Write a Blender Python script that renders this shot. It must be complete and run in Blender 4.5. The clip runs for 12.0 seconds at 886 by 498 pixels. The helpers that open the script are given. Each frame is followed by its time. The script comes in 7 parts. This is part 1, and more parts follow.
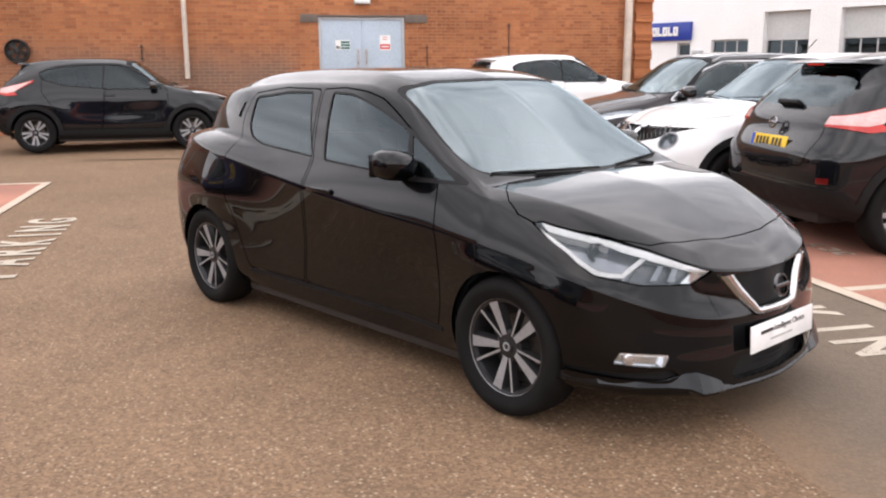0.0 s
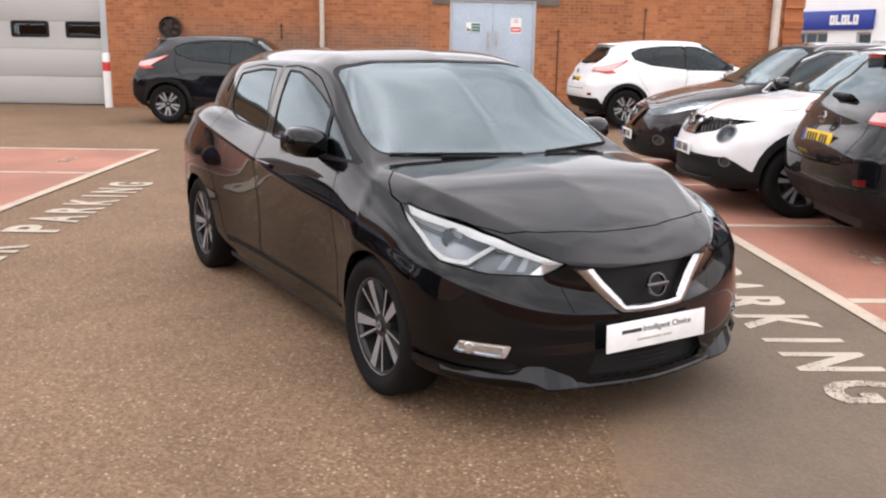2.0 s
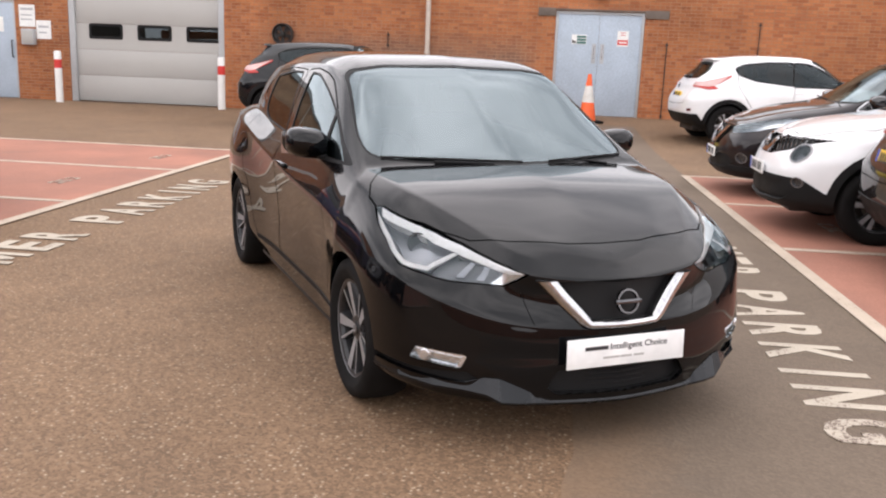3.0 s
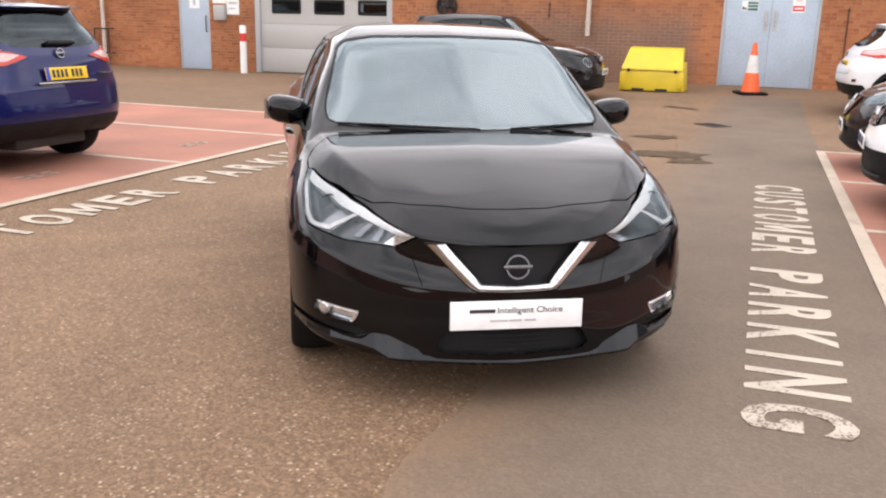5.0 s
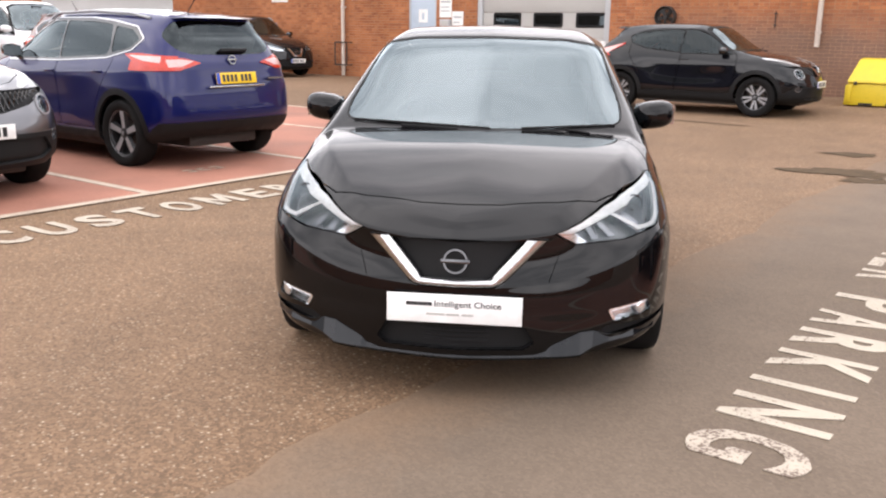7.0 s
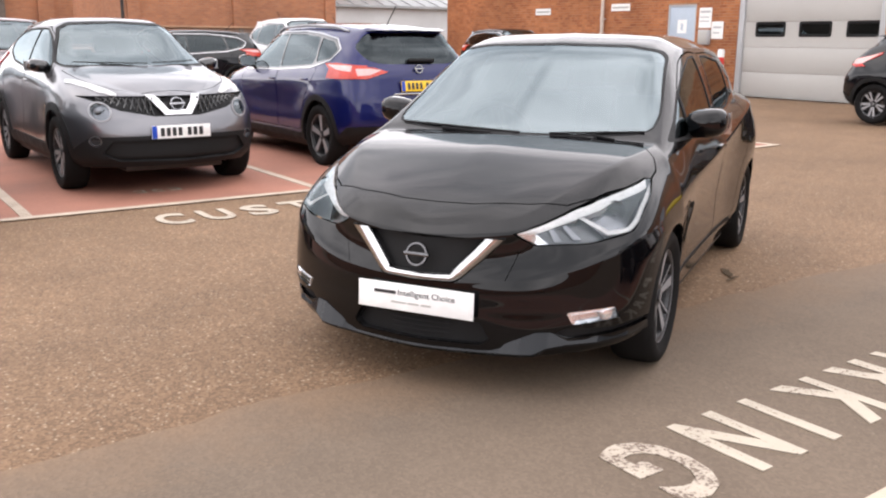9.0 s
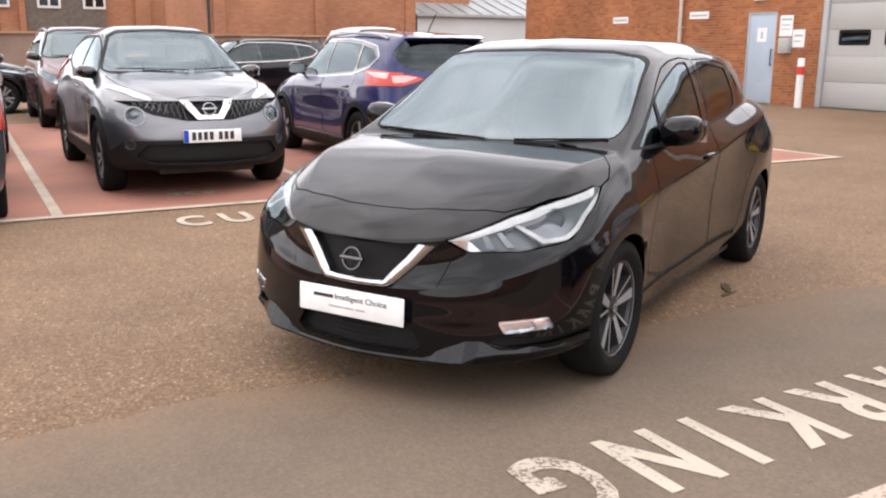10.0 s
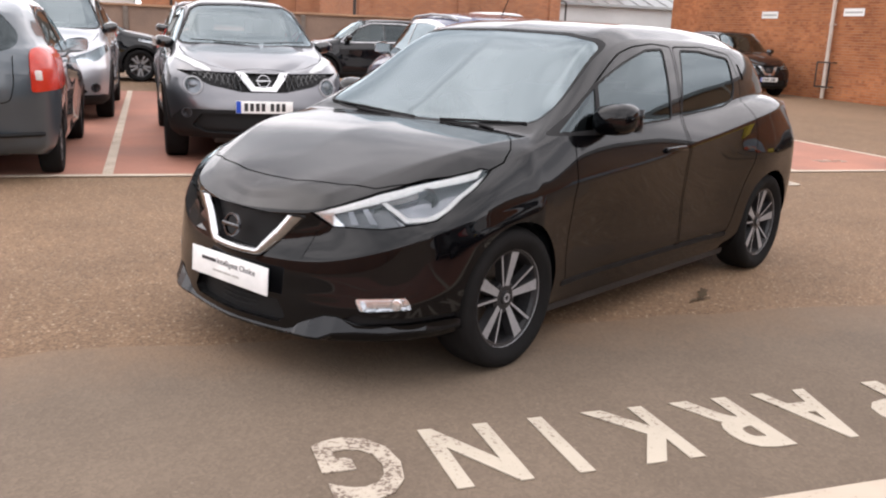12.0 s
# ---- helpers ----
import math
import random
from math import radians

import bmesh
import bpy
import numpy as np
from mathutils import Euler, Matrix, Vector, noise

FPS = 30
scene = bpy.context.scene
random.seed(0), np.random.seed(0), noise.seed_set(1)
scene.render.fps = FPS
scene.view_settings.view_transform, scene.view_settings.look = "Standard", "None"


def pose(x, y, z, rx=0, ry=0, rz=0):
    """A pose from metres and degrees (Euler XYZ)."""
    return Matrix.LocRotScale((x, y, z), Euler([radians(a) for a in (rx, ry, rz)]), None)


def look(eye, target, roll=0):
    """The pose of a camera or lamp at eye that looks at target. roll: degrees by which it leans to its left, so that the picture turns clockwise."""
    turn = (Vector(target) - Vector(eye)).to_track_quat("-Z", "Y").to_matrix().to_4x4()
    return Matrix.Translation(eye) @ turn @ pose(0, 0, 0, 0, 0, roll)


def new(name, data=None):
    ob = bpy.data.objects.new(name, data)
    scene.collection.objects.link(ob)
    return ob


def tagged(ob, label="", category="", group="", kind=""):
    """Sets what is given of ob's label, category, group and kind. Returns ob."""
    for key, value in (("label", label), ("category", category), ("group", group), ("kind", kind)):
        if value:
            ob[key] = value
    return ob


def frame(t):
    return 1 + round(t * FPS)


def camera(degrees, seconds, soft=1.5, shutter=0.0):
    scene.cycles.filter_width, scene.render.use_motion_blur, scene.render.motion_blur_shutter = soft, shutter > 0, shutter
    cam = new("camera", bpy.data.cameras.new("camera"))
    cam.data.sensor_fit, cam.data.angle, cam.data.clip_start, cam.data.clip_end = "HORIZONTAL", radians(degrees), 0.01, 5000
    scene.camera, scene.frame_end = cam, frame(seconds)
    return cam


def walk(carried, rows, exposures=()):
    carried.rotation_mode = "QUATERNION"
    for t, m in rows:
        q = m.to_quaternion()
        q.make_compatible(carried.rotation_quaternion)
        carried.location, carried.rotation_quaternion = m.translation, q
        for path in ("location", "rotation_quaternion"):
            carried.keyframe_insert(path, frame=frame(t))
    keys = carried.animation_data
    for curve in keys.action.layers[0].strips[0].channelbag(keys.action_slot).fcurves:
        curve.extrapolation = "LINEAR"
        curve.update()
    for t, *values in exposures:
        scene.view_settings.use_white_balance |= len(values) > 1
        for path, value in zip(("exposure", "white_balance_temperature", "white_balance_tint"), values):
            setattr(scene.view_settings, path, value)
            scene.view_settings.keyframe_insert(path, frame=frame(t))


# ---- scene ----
cam = camera(53.2, 12.0, soft=2.15)
PATH = [
    (0, (4.910, -1.104, 1.463), (2.999, -0.681, 1.054), -0.3),
    (0.5, (4.987, -0.809, 1.458), (3.061, -0.492, 1.020), 1.2),
    (1, (5.001, -0.527, 1.450), (3.056, -0.306, 1.037), 1.0),
    (1.5, (5.067, -0.207, 1.447), (3.115, -0.076, 1.034), 0.7),
    (2, (5.087, 0.108, 1.459), (3.138, 0.150, 1.013), 1.0),
    (2.5, (5.017, 0.388, 1.443), (3.070, 0.325, 0.993), 2.4),
    (3, (5.020, 0.697, 1.442), (3.080, 0.469, 1.014), 2.2),
    (3.2, (5.023, 0.818, 1.450), (3.096, 0.542, 0.993), 2.9),
    (4.8, (4.949, 1.759, 1.483), (3.126, 1.120, 0.963), 1.6),
    (5, (4.899, 1.859, 1.473), (3.080, 1.195, 0.970), 1.4),
    (5.5, (4.765, 2.097, 1.445), (2.981, 1.353, 0.930), 1.9),
    (6, (4.661, 2.424, 1.439), (2.957, 1.497, 0.953), 0.2),
    (6.5, (4.541, 2.689, 1.427), (2.878, 1.672, 0.977), 0.4),
    (7, (4.389, 2.915, 1.421), (2.832, 1.755, 0.939), 0.9),
    (7.5, (4.229, 3.213, 1.410), (2.797, 1.890, 0.965), 0.0),
    (7.7, (4.154, 3.313, 1.411), (2.766, 1.953, 0.938), 0.3),
    (9.3, (3.458, 3.988, 1.405), (2.406, 2.345, 0.967), 0.9),
    (9.5, (3.336, 4.020, 1.376), (2.311, 2.357, 0.950), 1.3),
    (10, (3.086, 4.208, 1.391), (2.154, 2.494, 0.947), 0.4),
    (10.5, (2.858, 4.387, 1.374), (2.034, 2.623, 0.917), 1.7),
    (11, (2.584, 4.471, 1.357), (1.828, 2.676, 0.901), 1.6),
    (11.5, (2.309, 4.542, 1.361), (1.624, 2.716, 0.920), 0.9),
    (12, (2.052, 4.590, 1.361), (1.438, 2.747, 0.884), 2.6),
]

walk(cam, [(t, look(eye, target, roll)) for t, eye, target, roll in PATH],
     exposures=[(0.0, 0.46), (3.0, 0.39), (6.5, 0.65), (10.5, 0.53), (12.0, 0.45)])

# The plan: x runs out from the brick wall, y along it; the car in the middle stands at the origin, turned 30 degrees.
WALL_X = -15.8


def smooth(a):
    a = min(1.0, max(0.0, a))
    return a * a * (3 - 2 * a)


def ground_z(x, y):
    """The yard rises a little towards the double door."""
    return 0.2 * smooth((-9.0 - x) / 6.5) * smooth((y + 7.0) / 7.5)


# ---- sky and light: an even, bright overcast ----
world = bpy.data.worlds.new("overcast_sky")
scene.world = world
world.use_nodes = True
wn, wl = world.node_tree.nodes, world.node_tree.links
sky = wn.new("ShaderNodeTexSky")
sky.sky_type, sky.sun_disc = "NISHITA", False
sky.sun_elevation, sky.sun_rotation = radians(48), radians(140)
sky.air_density, sky.dust_density = 1.0, 3.0
coord = wn.new("ShaderNodeTexCoord")
squash = wn.new("ShaderNodeMapping")
squash.inputs["Scale"].default_value = (1.2, 1.2, 3.2)
wl.new(coord.outputs["Generated"], squash.inputs["Vector"])
cloud = wn.new("ShaderNodeTexNoise")
cloud.inputs["Scale"].default_value, cloud.inputs["Detail"].default_value, cloud.inputs["Roughness"].default_value = 1.7, 6.0, 0.55
wl.new(squash.outputs[0], cloud.inputs["Vector"])
tone = wn.new("ShaderNodeValToRGB")
tone.color_ramp.elements[0].position, tone.color_ramp.elements[0].color = 0.38, (7.2, 7.15, 7.6, 1)
tone.color_ramp.elements[1].position, tone.color_ramp.elements[1].color = 0.62, (15.9, 15.1, 15.5, 1)
wl.new(cloud.outputs["Fac"], tone.inputs["Fac"])
blend = wn.new("ShaderNodeMix")
blend.data_type = "RGBA"
blend.inputs["Factor"].default_value = 0.9
wl.new(sky.outputs[0], blend.inputs[6])
wl.new(tone.outputs[0], blend.inputs[7])
# thin bright cloud, a little brighter towards the horizon than overhead
height = wn.new("ShaderNodeSeparateXYZ")
wl.new(coord.outputs["Generated"], height.inputs[0])
rise = wn.new("ShaderNodeMapRange")
rise.inputs["From Min"].default_value, rise.inputs["From Max"].default_value = 0.0, 1.0
rise.inputs["To Min"].default_value, rise.inputs["To Max"].default_value = 1.05, 0.95
wl.new(height.outputs["Z"], rise.inputs["Value"])
lift = wn.new("ShaderNodeMix")
lift.data_type, lift.blend_type = "RGBA", "MULTIPLY"
lift.inputs["Factor"].default_value = 1.0
wl.new(blend.outputs[2], lift.inputs[6])
wl.new(rise.outputs[0], lift.inputs[7])
wn["Background"].inputs["Strength"].default_value = 0.15
wl.new(lift.outputs[2], wn["Background"].inputs["Color"])

sun = new("sun", bpy.data.lights.new("sun", "SUN"))
sun.data.energy, sun.data.angle, sun.data.color = 0.5, radians(120), (1.0, 0.96, 0.93)
sun.matrix_world = look((12, 10, 30), (0, 0, 0))

# ---- materials ----
def mat(name):
    m = bpy.data.materials.new(name)
    m.use_nodes = True
    return m, m.node_tree.nodes, m.node_tree.links, m.node_tree.nodes["Principled BSDF"]


def setp(b, **kw):
    for k, v in kw.items():
        b.inputs[k.replace("_", " ")].default_value = v


def noise_node(n, l, scale, detail=4.0, rough=0.55, vec=None):
    t = n.new("ShaderNodeTexNoise")
    t.inputs["Scale"].default_value, t.inputs["Detail"].default_value, t.inputs["Roughness"].default_value = scale, detail, rough
    if vec is None:
        c = n.new("ShaderNodeTexCoord")
        vec = c.outputs["Object"]
    l.new(vec, t.inputs["Vector"])
    return t


def ramp(n, l, fac, stops):
    r = n.new("ShaderNodeValToRGB")
    e = r.color_ramp.elements
    while len(e) < len(stops):
        e.new(0.5)
    for el, (p, c) in zip(e, stops):
        el.position, el.color = p, (*c, 1) if len(c) == 3 else c
    l.new(fac, r.inputs["Fac"])
    return r


def mixc(n, l, fac, a, b, mode="MIX"):
    m = n.new("ShaderNodeMix")
    m.data_type, m.blend_type = "RGBA", mode
    for sock, v in ((m.inputs[0], fac), (m.inputs[6], a), (m.inputs[7], b)):
        if isinstance(v, (int, float)):
            sock.default_value = v
        elif isinstance(v, tuple):
            sock.default_value = (*v, 1)
        else:
            l.new(v, sock)
    return m.outputs[2]


def bump(n, l, b, height, strength, dist):
    u = n.new("ShaderNodeBump")
    u.inputs["Strength"].default_value, u.inputs["Distance"].default_value = strength, dist
    l.new(height, u.inputs["Height"])
    l.new(u.outputs[0], b.inputs["Normal"])


def grime(name, base, rough, var=0.25, scale=3.0, fine=60.0, metal=0.0, bumps=0.15, coat=0.0, spec=0.5):
    """A surface of one colour with stains, fine grain and uneven gloss."""
    m, n, l, b = mat(name)
    big, small = noise_node(n, l, scale, 5), noise_node(n, l, fine, 3)
    dark = tuple(c * (1 - var) for c in base)
    light = tuple(min(1, c * (1 + var * 0.5)) for c in base)
    c1 = ramp(n, l, big.outputs["Fac"], [(0.3, dark), (0.7, light)]).outputs[0]
    c2 = ramp(n, l, small.outputs["Fac"], [(0.3, (0.86, 0.86, 0.86)), (0.7, (1.08, 1.08, 1.08))]).outputs[0]
    l.new(mixc(n, l, 1.0, c1, c2, "MULTIPLY"), b.inputs["Base Color"])
    r = ramp(n, l, big.outputs["Fac"], [(0.3, (rough * 0.85,) * 3), (0.7, (min(1, rough * 1.15),) * 3)])
    l.new(r.outputs[0], b.inputs["Roughness"])
    setp(b, Metallic=metal, Coat_Weight=coat, Coat_Roughness=0.03, Specular_IOR_Level=spec)
    if bumps:
        bump(n, l, b, small.outputs["Fac"], bumps, 0.002)
    return m


def asphalt(name, low, high, stone, patch, stone_at, grain, drift=None):
    """Rolled asphalt: dark binder, crowded stone chips of two sizes and many tones, faint traffic stains."""
    m, n, l, b = mat(name)
    broad, mid = noise_node(n, l, 0.22, 5), noise_node(n, l, 1.6, 6, 0.65)
    c1 = ramp(n, l, broad.outputs["Fac"], [(0.3, low), (0.7, high)]).outputs[0]
    c2 = ramp(n, l, mid.outputs["Fac"], [(0.3, (0.88, 0.88, 0.88)), (0.7, (1.10, 1.10, 1.10))]).outputs[0]
    c = mixc(n, l, 1.0, c1, c2, "MULTIPLY")
    co = n.new("ShaderNodeTexCoord")
    # the chips are crooked, not round: their coordinates are shaken by a fine noise
    shake = noise_node(n, l, 55.0, 2)
    jolt = n.new("ShaderNodeMix")
    jolt.data_type, jolt.blend_type = "RGBA", "LINEAR_LIGHT"
    jolt.inputs["Factor"].default_value = 0.010
    l.new(co.outputs["Object"], jolt.inputs[6])
    l.new(shake.outputs["Color"], jolt.inputs[7])
    chips = n.new("ShaderNodeTexVoronoi")
    chips.inputs["Scale"].default_value = 85.0
    l.new(jolt.outputs[2], chips.inputs["Vector"])
    tint = ramp(n, l, chips.outputs["Color"], [(0.12, (1 - grain,) * 3), (0.55, (1.0, 1.0, 1.0)), (0.9, (1 + grain,) * 3)]).outputs[0]
    c = mixc(n, l, 1.0, c, tint, "MULTIPLY")
    flakes = n.new("ShaderNodeTexVoronoi")
    flakes.inputs["Scale"].default_value = 46.0
    l.new(jolt.outputs[2], flakes.inputs["Vector"])
    spots = ramp(n, l, flakes.outputs["Distance"], [(0.18, (1, 1, 1)), (0.36, (0, 0, 0))]).outputs[0]
    pick = ramp(n, l, flakes.outputs["Color"], [(stone_at, (0, 0, 0)), (stone_at + 0.30, (1, 1, 1))]).outputs[0]
    both = mixc(n, l, 1.0, spots, pick, "MULTIPLY")
    c = mixc(n, l, both, c, stone)
    if drift:
        # along its seam the strip is worn and covered with grit of the older surface
        sep, ragged, far = n.new("ShaderNodeSeparateXYZ"), noise_node(n, l, 3.5, 6, 0.7), n.new("ShaderNodeMath")
        l.new(co.outputs["Object"], sep.inputs[0])
        far.operation, far.inputs[1].default_value = "MULTIPLY_ADD", 0.8
        l.new(ragged.outputs["Fac"], far.inputs[0])
        l.new(sep.outputs["Y"], far.inputs[2])
        half = n.new("ShaderNodeMath")
        half.operation, half.inputs[1].default_value = "MULTIPLY", 0.5
        l.new(far.outputs[0], half.inputs[0])
        clean = ramp(n, l, half.outputs[0], [(0.55, (0, 0, 0)), (0.86, (1, 1, 1))])
        c = mixc(n, l, clean.outputs[0], mixc(n, l, 1.0, drift, tint, "MULTIPLY"), c)
    stain = noise_node(n, l, 0.55, 7, 0.7)
    s = ramp(n, l, stain.outputs["Fac"], [(0.52, (0, 0, 0)), (0.66, (1, 1, 1))]).outputs[0]
    sm = n.new("ShaderNodeMath")
    sm.operation = "MULTIPLY"
    sm.inputs[1].default_value = 0.24
    l.new(s, sm.inputs[0])
    c = mixc(n, l, sm.outputs[0], c, patch)
    l.new(c, b.inputs["Base Color"])
    setp(b, Roughness=0.85, Specular_IOR_Level=0.3)
    bump(n, l, b, chips.outputs["Distance"], 0.4, 0.004)
    return m


M_ASPHALT = asphalt("worn_brown_asphalt", (0.154, 0.095, 0.055), (0.210, 0.132, 0.079), (0.40, 0.31, 0.22), (0.115, 0.078, 0.052), 0.50, 0.34)
M_ASPHALT_GREY = asphalt("smooth_grey_asphalt", (0.128, 0.095, 0.068), (0.172, 0.130, 0.096), (0.23, 0.185, 0.145), (0.092, 0.071, 0.055), 0.85, 0.12, drift=(0.186, 0.121, 0.075))


def worn_paint(name, colour, under, wear, scale):
    """Road paint that has worn away in flecks, letting the ground show through."""
    m, n, l, b = mat(name)
    fine, broad = noise_node(n, l, 55.0, 5, 0.7), noise_node(n, l, scale, 4)
    add = n.new("ShaderNodeMath")
    add.operation = "MULTIPLY_ADD"
    add.inputs[1].default_value = 0.55
    l.new(broad.outputs["Fac"], add.inputs[0])
    l.new(fine.outputs["Fac"], add.inputs[2])
    keep = ramp(n, l, add.outputs[0], [(wear, (0, 0, 0)), (wear + 0.07, (1, 1, 1))]).outputs[0]
    dirt = ramp(n, l, broad.outputs["Fac"], [(0.3, tuple(c * 0.78 for c in colour)), (0.7, colour)]).outputs[0]
    l.new(mixc(n, l, keep, under, dirt), b.inputs["Base Color"])
    setp(b, Roughness=0.75, Specular_IOR_Level=0.3)
    bump(n, l, b, fine.outputs["Fac"], 0.3, 0.003)
    return m


M_LINE = worn_paint("worn_cream_line_paint", (0.52, 0.43, 0.34), (0.22, 0.145, 0.105), 0.60, 2.5)
M_LETTER = worn_paint("worn_cream_letter_paint", (0.50, 0.435, 0.35), (0.145, 0.103, 0.078), 0.61, 3.0)
M_LETTER_WORN = worn_paint("badly_worn_letter_paint", (0.46, 0.395, 0.32), (0.15, 0.11, 0.085), 0.70, 9.0)
M_RED = grime("red_bay_surfacing", (0.365, 0.168, 0.118), 0.8, 0.3, 0.9, 70.0, bumps=0.4, spec=0.3)
M_WET = grime("damp_oily_stain", (0.100, 0.071, 0.045), 0.9, 0.4, 4.0, 40.0, spec=0.1)


def brick_mat(name, per_piece):
    m, n, l, b = mat(name)
    if per_piece == "object":
        o = n.new("ShaderNodeObjectInfo")
    else:
        o = n.new("ShaderNodeNewGeometry")
    rnd = o.outputs["Random"] if per_piece == "object" else o.outputs["Random Per Island"]
    c = ramp(n, l, rnd, [(0.0, (0.31, 0.112, 0.051)), (0.35, (0.40, 0.152, 0.066)), (0.7, (0.47, 0.190, 0.083)), (1.0, (0.36, 0.138, 0.065))]).outputs[0]
    co = n.new("ShaderNodeTexCoord")
    geo = n.new("ShaderNodeNewGeometry")
    broad = noise_node(n, l, 0.45, 5, 0.6, geo.outputs["Position"])
    soot = ramp(n, l, broad.outputs["Fac"], [(0.35, (0.72, 0.70, 0.68)), (0.65, (1.08, 1.05, 1.02))]).outputs[0]
    fine = noise_node(n, l, 45.0, 4, 0.6, geo.outputs["Position"])
    grain = ramp(n, l, fine.outputs["Fac"], [(0.3, (0.82, 0.82, 0.82)), (0.7, (1.12, 1.12, 1.12))]).outputs[0]
    c = mixc(n, l, 1.0, mixc(n, l, 1.0, c, soot, "MULTIPLY"), grain, "MULTIPLY")
    # a grey patch of old soot and wash on the stretch between the garage and the double door
    sep = n.new("ShaderNodeSeparateXYZ")
    l.new(geo.outputs["Position"], sep.inputs[0])

    def edge(value, start, end, wobble):
        w = n.new("ShaderNodeMath")
        w.operation = "MULTIPLY_ADD"
        w.inputs[1].default_value = wobble
        l.new(broad.outputs["Fac"], w.inputs[0])
        l.new(value, w.inputs[2])
        k = n.new("ShaderNodeMapRange")
        k.inputs["From Min"].default_value, k.inputs["From Max"].default_value = start, end
        l.new(w.outputs[0], k.inputs["Value"])
        return k.outputs[0]

    patch = mixc(n, l, 1.0, edge(sep.outputs["Z"], 2.55, 1.85, 1.0), mixc(n, l, 1.0, edge(sep.outputs["Y"], -6.2, -4.2, 1.4), edge(sep.outputs["Y"], 0.9, 0.3, 1.0), "MULTIPLY"), "MULTIPLY")
    l.new(mixc(n, l, mixc(n, l, 1.0, patch, (0.80, 0.80, 0.80), "MULTIPLY"), c, (0.165, 0.115, 0.092)), b.inputs["Base Color"])
    setp(b, Roughness=0.9, Specular_IOR_Level=0.25)
    bump(n, l, b, fine.outputs["Fac"], 0.5, 0.004)
    return m


M_BRICK = brick_mat("orange_red_brick", "object")
M_BRICKS = brick_mat("orange_red_brickwork", "island")
M_MORTAR = grime("sandy_mortar", (0.36, 0.22, 0.14), 0.95, 0.3, 1.0, 40.0, bumps=0.4, spec=0.2)


def brick_far(name, a, b2, mortar):
    """Brickwork too far off to tell the bricks apart."""
    m, n, l, b = mat(name)
    co = n.new("ShaderNodeTexCoord")
    t = n.new("ShaderNodeTexBrick")
    t.inputs["Scale"].default_value, t.inputs["Mortar Size"].default_value = 1.0, 0.008
    t.inputs["Brick Width"].default_value, t.inputs["Row Height"].default_value = 0.225, 0.075
    for k, v in (("Color1", a), ("Color2", b2), ("Mortar", mortar)):
        t.inputs[k].default_value = (*v, 1)
    mp = n.new("ShaderNodeMapping")
    l.new(co.outputs["UV"], mp.inputs["Vector"])
    l.new(mp.outputs[0], t.inputs["Vector"])
    broad = noise_node(n, l, 0.35, 5)
    soot = ramp(n, l, broad.outputs["Fac"], [(0.3, (0.75, 0.74, 0.73)), (0.7, (1.1, 1.08, 1.06))]).outputs[0]
    l.new(mixc(n, l, 1.0, t.outputs["Color"], soot, "MULTIPLY"), b.inputs["Base Color"])
    setp(b, Roughness=0.9, Specular_IOR_Level=0.25)
    return m


M_BRICK_FAR = brick_far("weathered_red_brickwork", (0.44, 0.187, 0.095), (0.33, 0.138, 0.077), (0.33, 0.21, 0.145))
M_LINTEL = grime("sooty_stone", (0.15, 0.12, 0.10), 0.9, 0.3, 6.0)
M_RENDER = grime("white_painted_cladding", (0.80, 0.80, 0.80), 0.6, 0.06, 0.5, 20.0)
M_RENDER_GREY = grime("pale_grey_cladding", (0.52, 0.53, 0.53), 0.5, 0.12, 0.6, 20.0)
M_ROOFSHEET = grime("dull_metal_roof_sheet", (0.33, 0.34, 0.34), 0.5, 0.2, 0.7, 15.0, metal=0.3)
M_BLUE = grime("blue_sign_face", (0.012, 0.035, 0.27), 0.35, 0.08, 2.0)
M_SIGNWHITE = grime("white_sign_face", (0.78, 0.78, 0.76), 0.4, 0.06, 8.0)
M_SIGNRED = grime("red_sign_print", (0.60, 0.035, 0.03), 0.45, 0.1, 8.0)
M_SIGNGREEN = grime("dark_green_sign_print", (0.03, 0.13, 0.115), 0.45, 0.1, 8.0)
M_PRINT = grime("black_print", (0.02, 0.02, 0.022), 0.5, 0.1, 8.0)
M_BOUNDARY = grime("dirty_rendered_wall", (0.24, 0.165, 0.125), 0.85, 0.35, 0.6, 20.0)
M_DOORBLUE = grime("pale_blue_grey_door_paint", (0.40, 0.47, 0.55), 0.5, 0.1, 1.5, 30.0)
M_SHUTTER = grime("pale_grey_door_panel", (0.40, 0.39, 0.37), 0.5, 0.06, 0.5, 150.0, bumps=0.0)
M_FRAME = grime("grey_door_frame", (0.42, 0.43, 0.44), 0.5, 0.1, 2.0)
M_PIPE = grime("dirty_cream_drainpipe", (0.58, 0.50, 0.43), 0.5, 0.25, 3.0)
M_IRON = grime("dark_iron", (0.035, 0.03, 0.028), 0.6, 0.4, 10.0, metal=0.2)
M_YELLOW = grime("yellow_plastic", (0.64, 0.47, 0.02), 0.45, 0.12, 2.5, 60.0)
M_ORANGE = grime("orange_cone_plastic", (0.85, 0.13, 0.03), 0.5, 0.15, 6.0)
M_CONEWHITE = grime("dull_reflective_sleeve", (0.66, 0.64, 0.60), 0.45, 0.15, 8.0)
M_RUBBER = grime("black_rubber", (0.010, 0.0095, 0.0095), 0.8, 0.4, 12.0, 90.0, bumps=0.2, spec=0.12)
M_PLASTIC = grime("black_textured_plastic", (0.009, 0.009, 0.0095), 0.6, 0.2, 8.0, 200.0, bumps=0.2, spec=0.2)
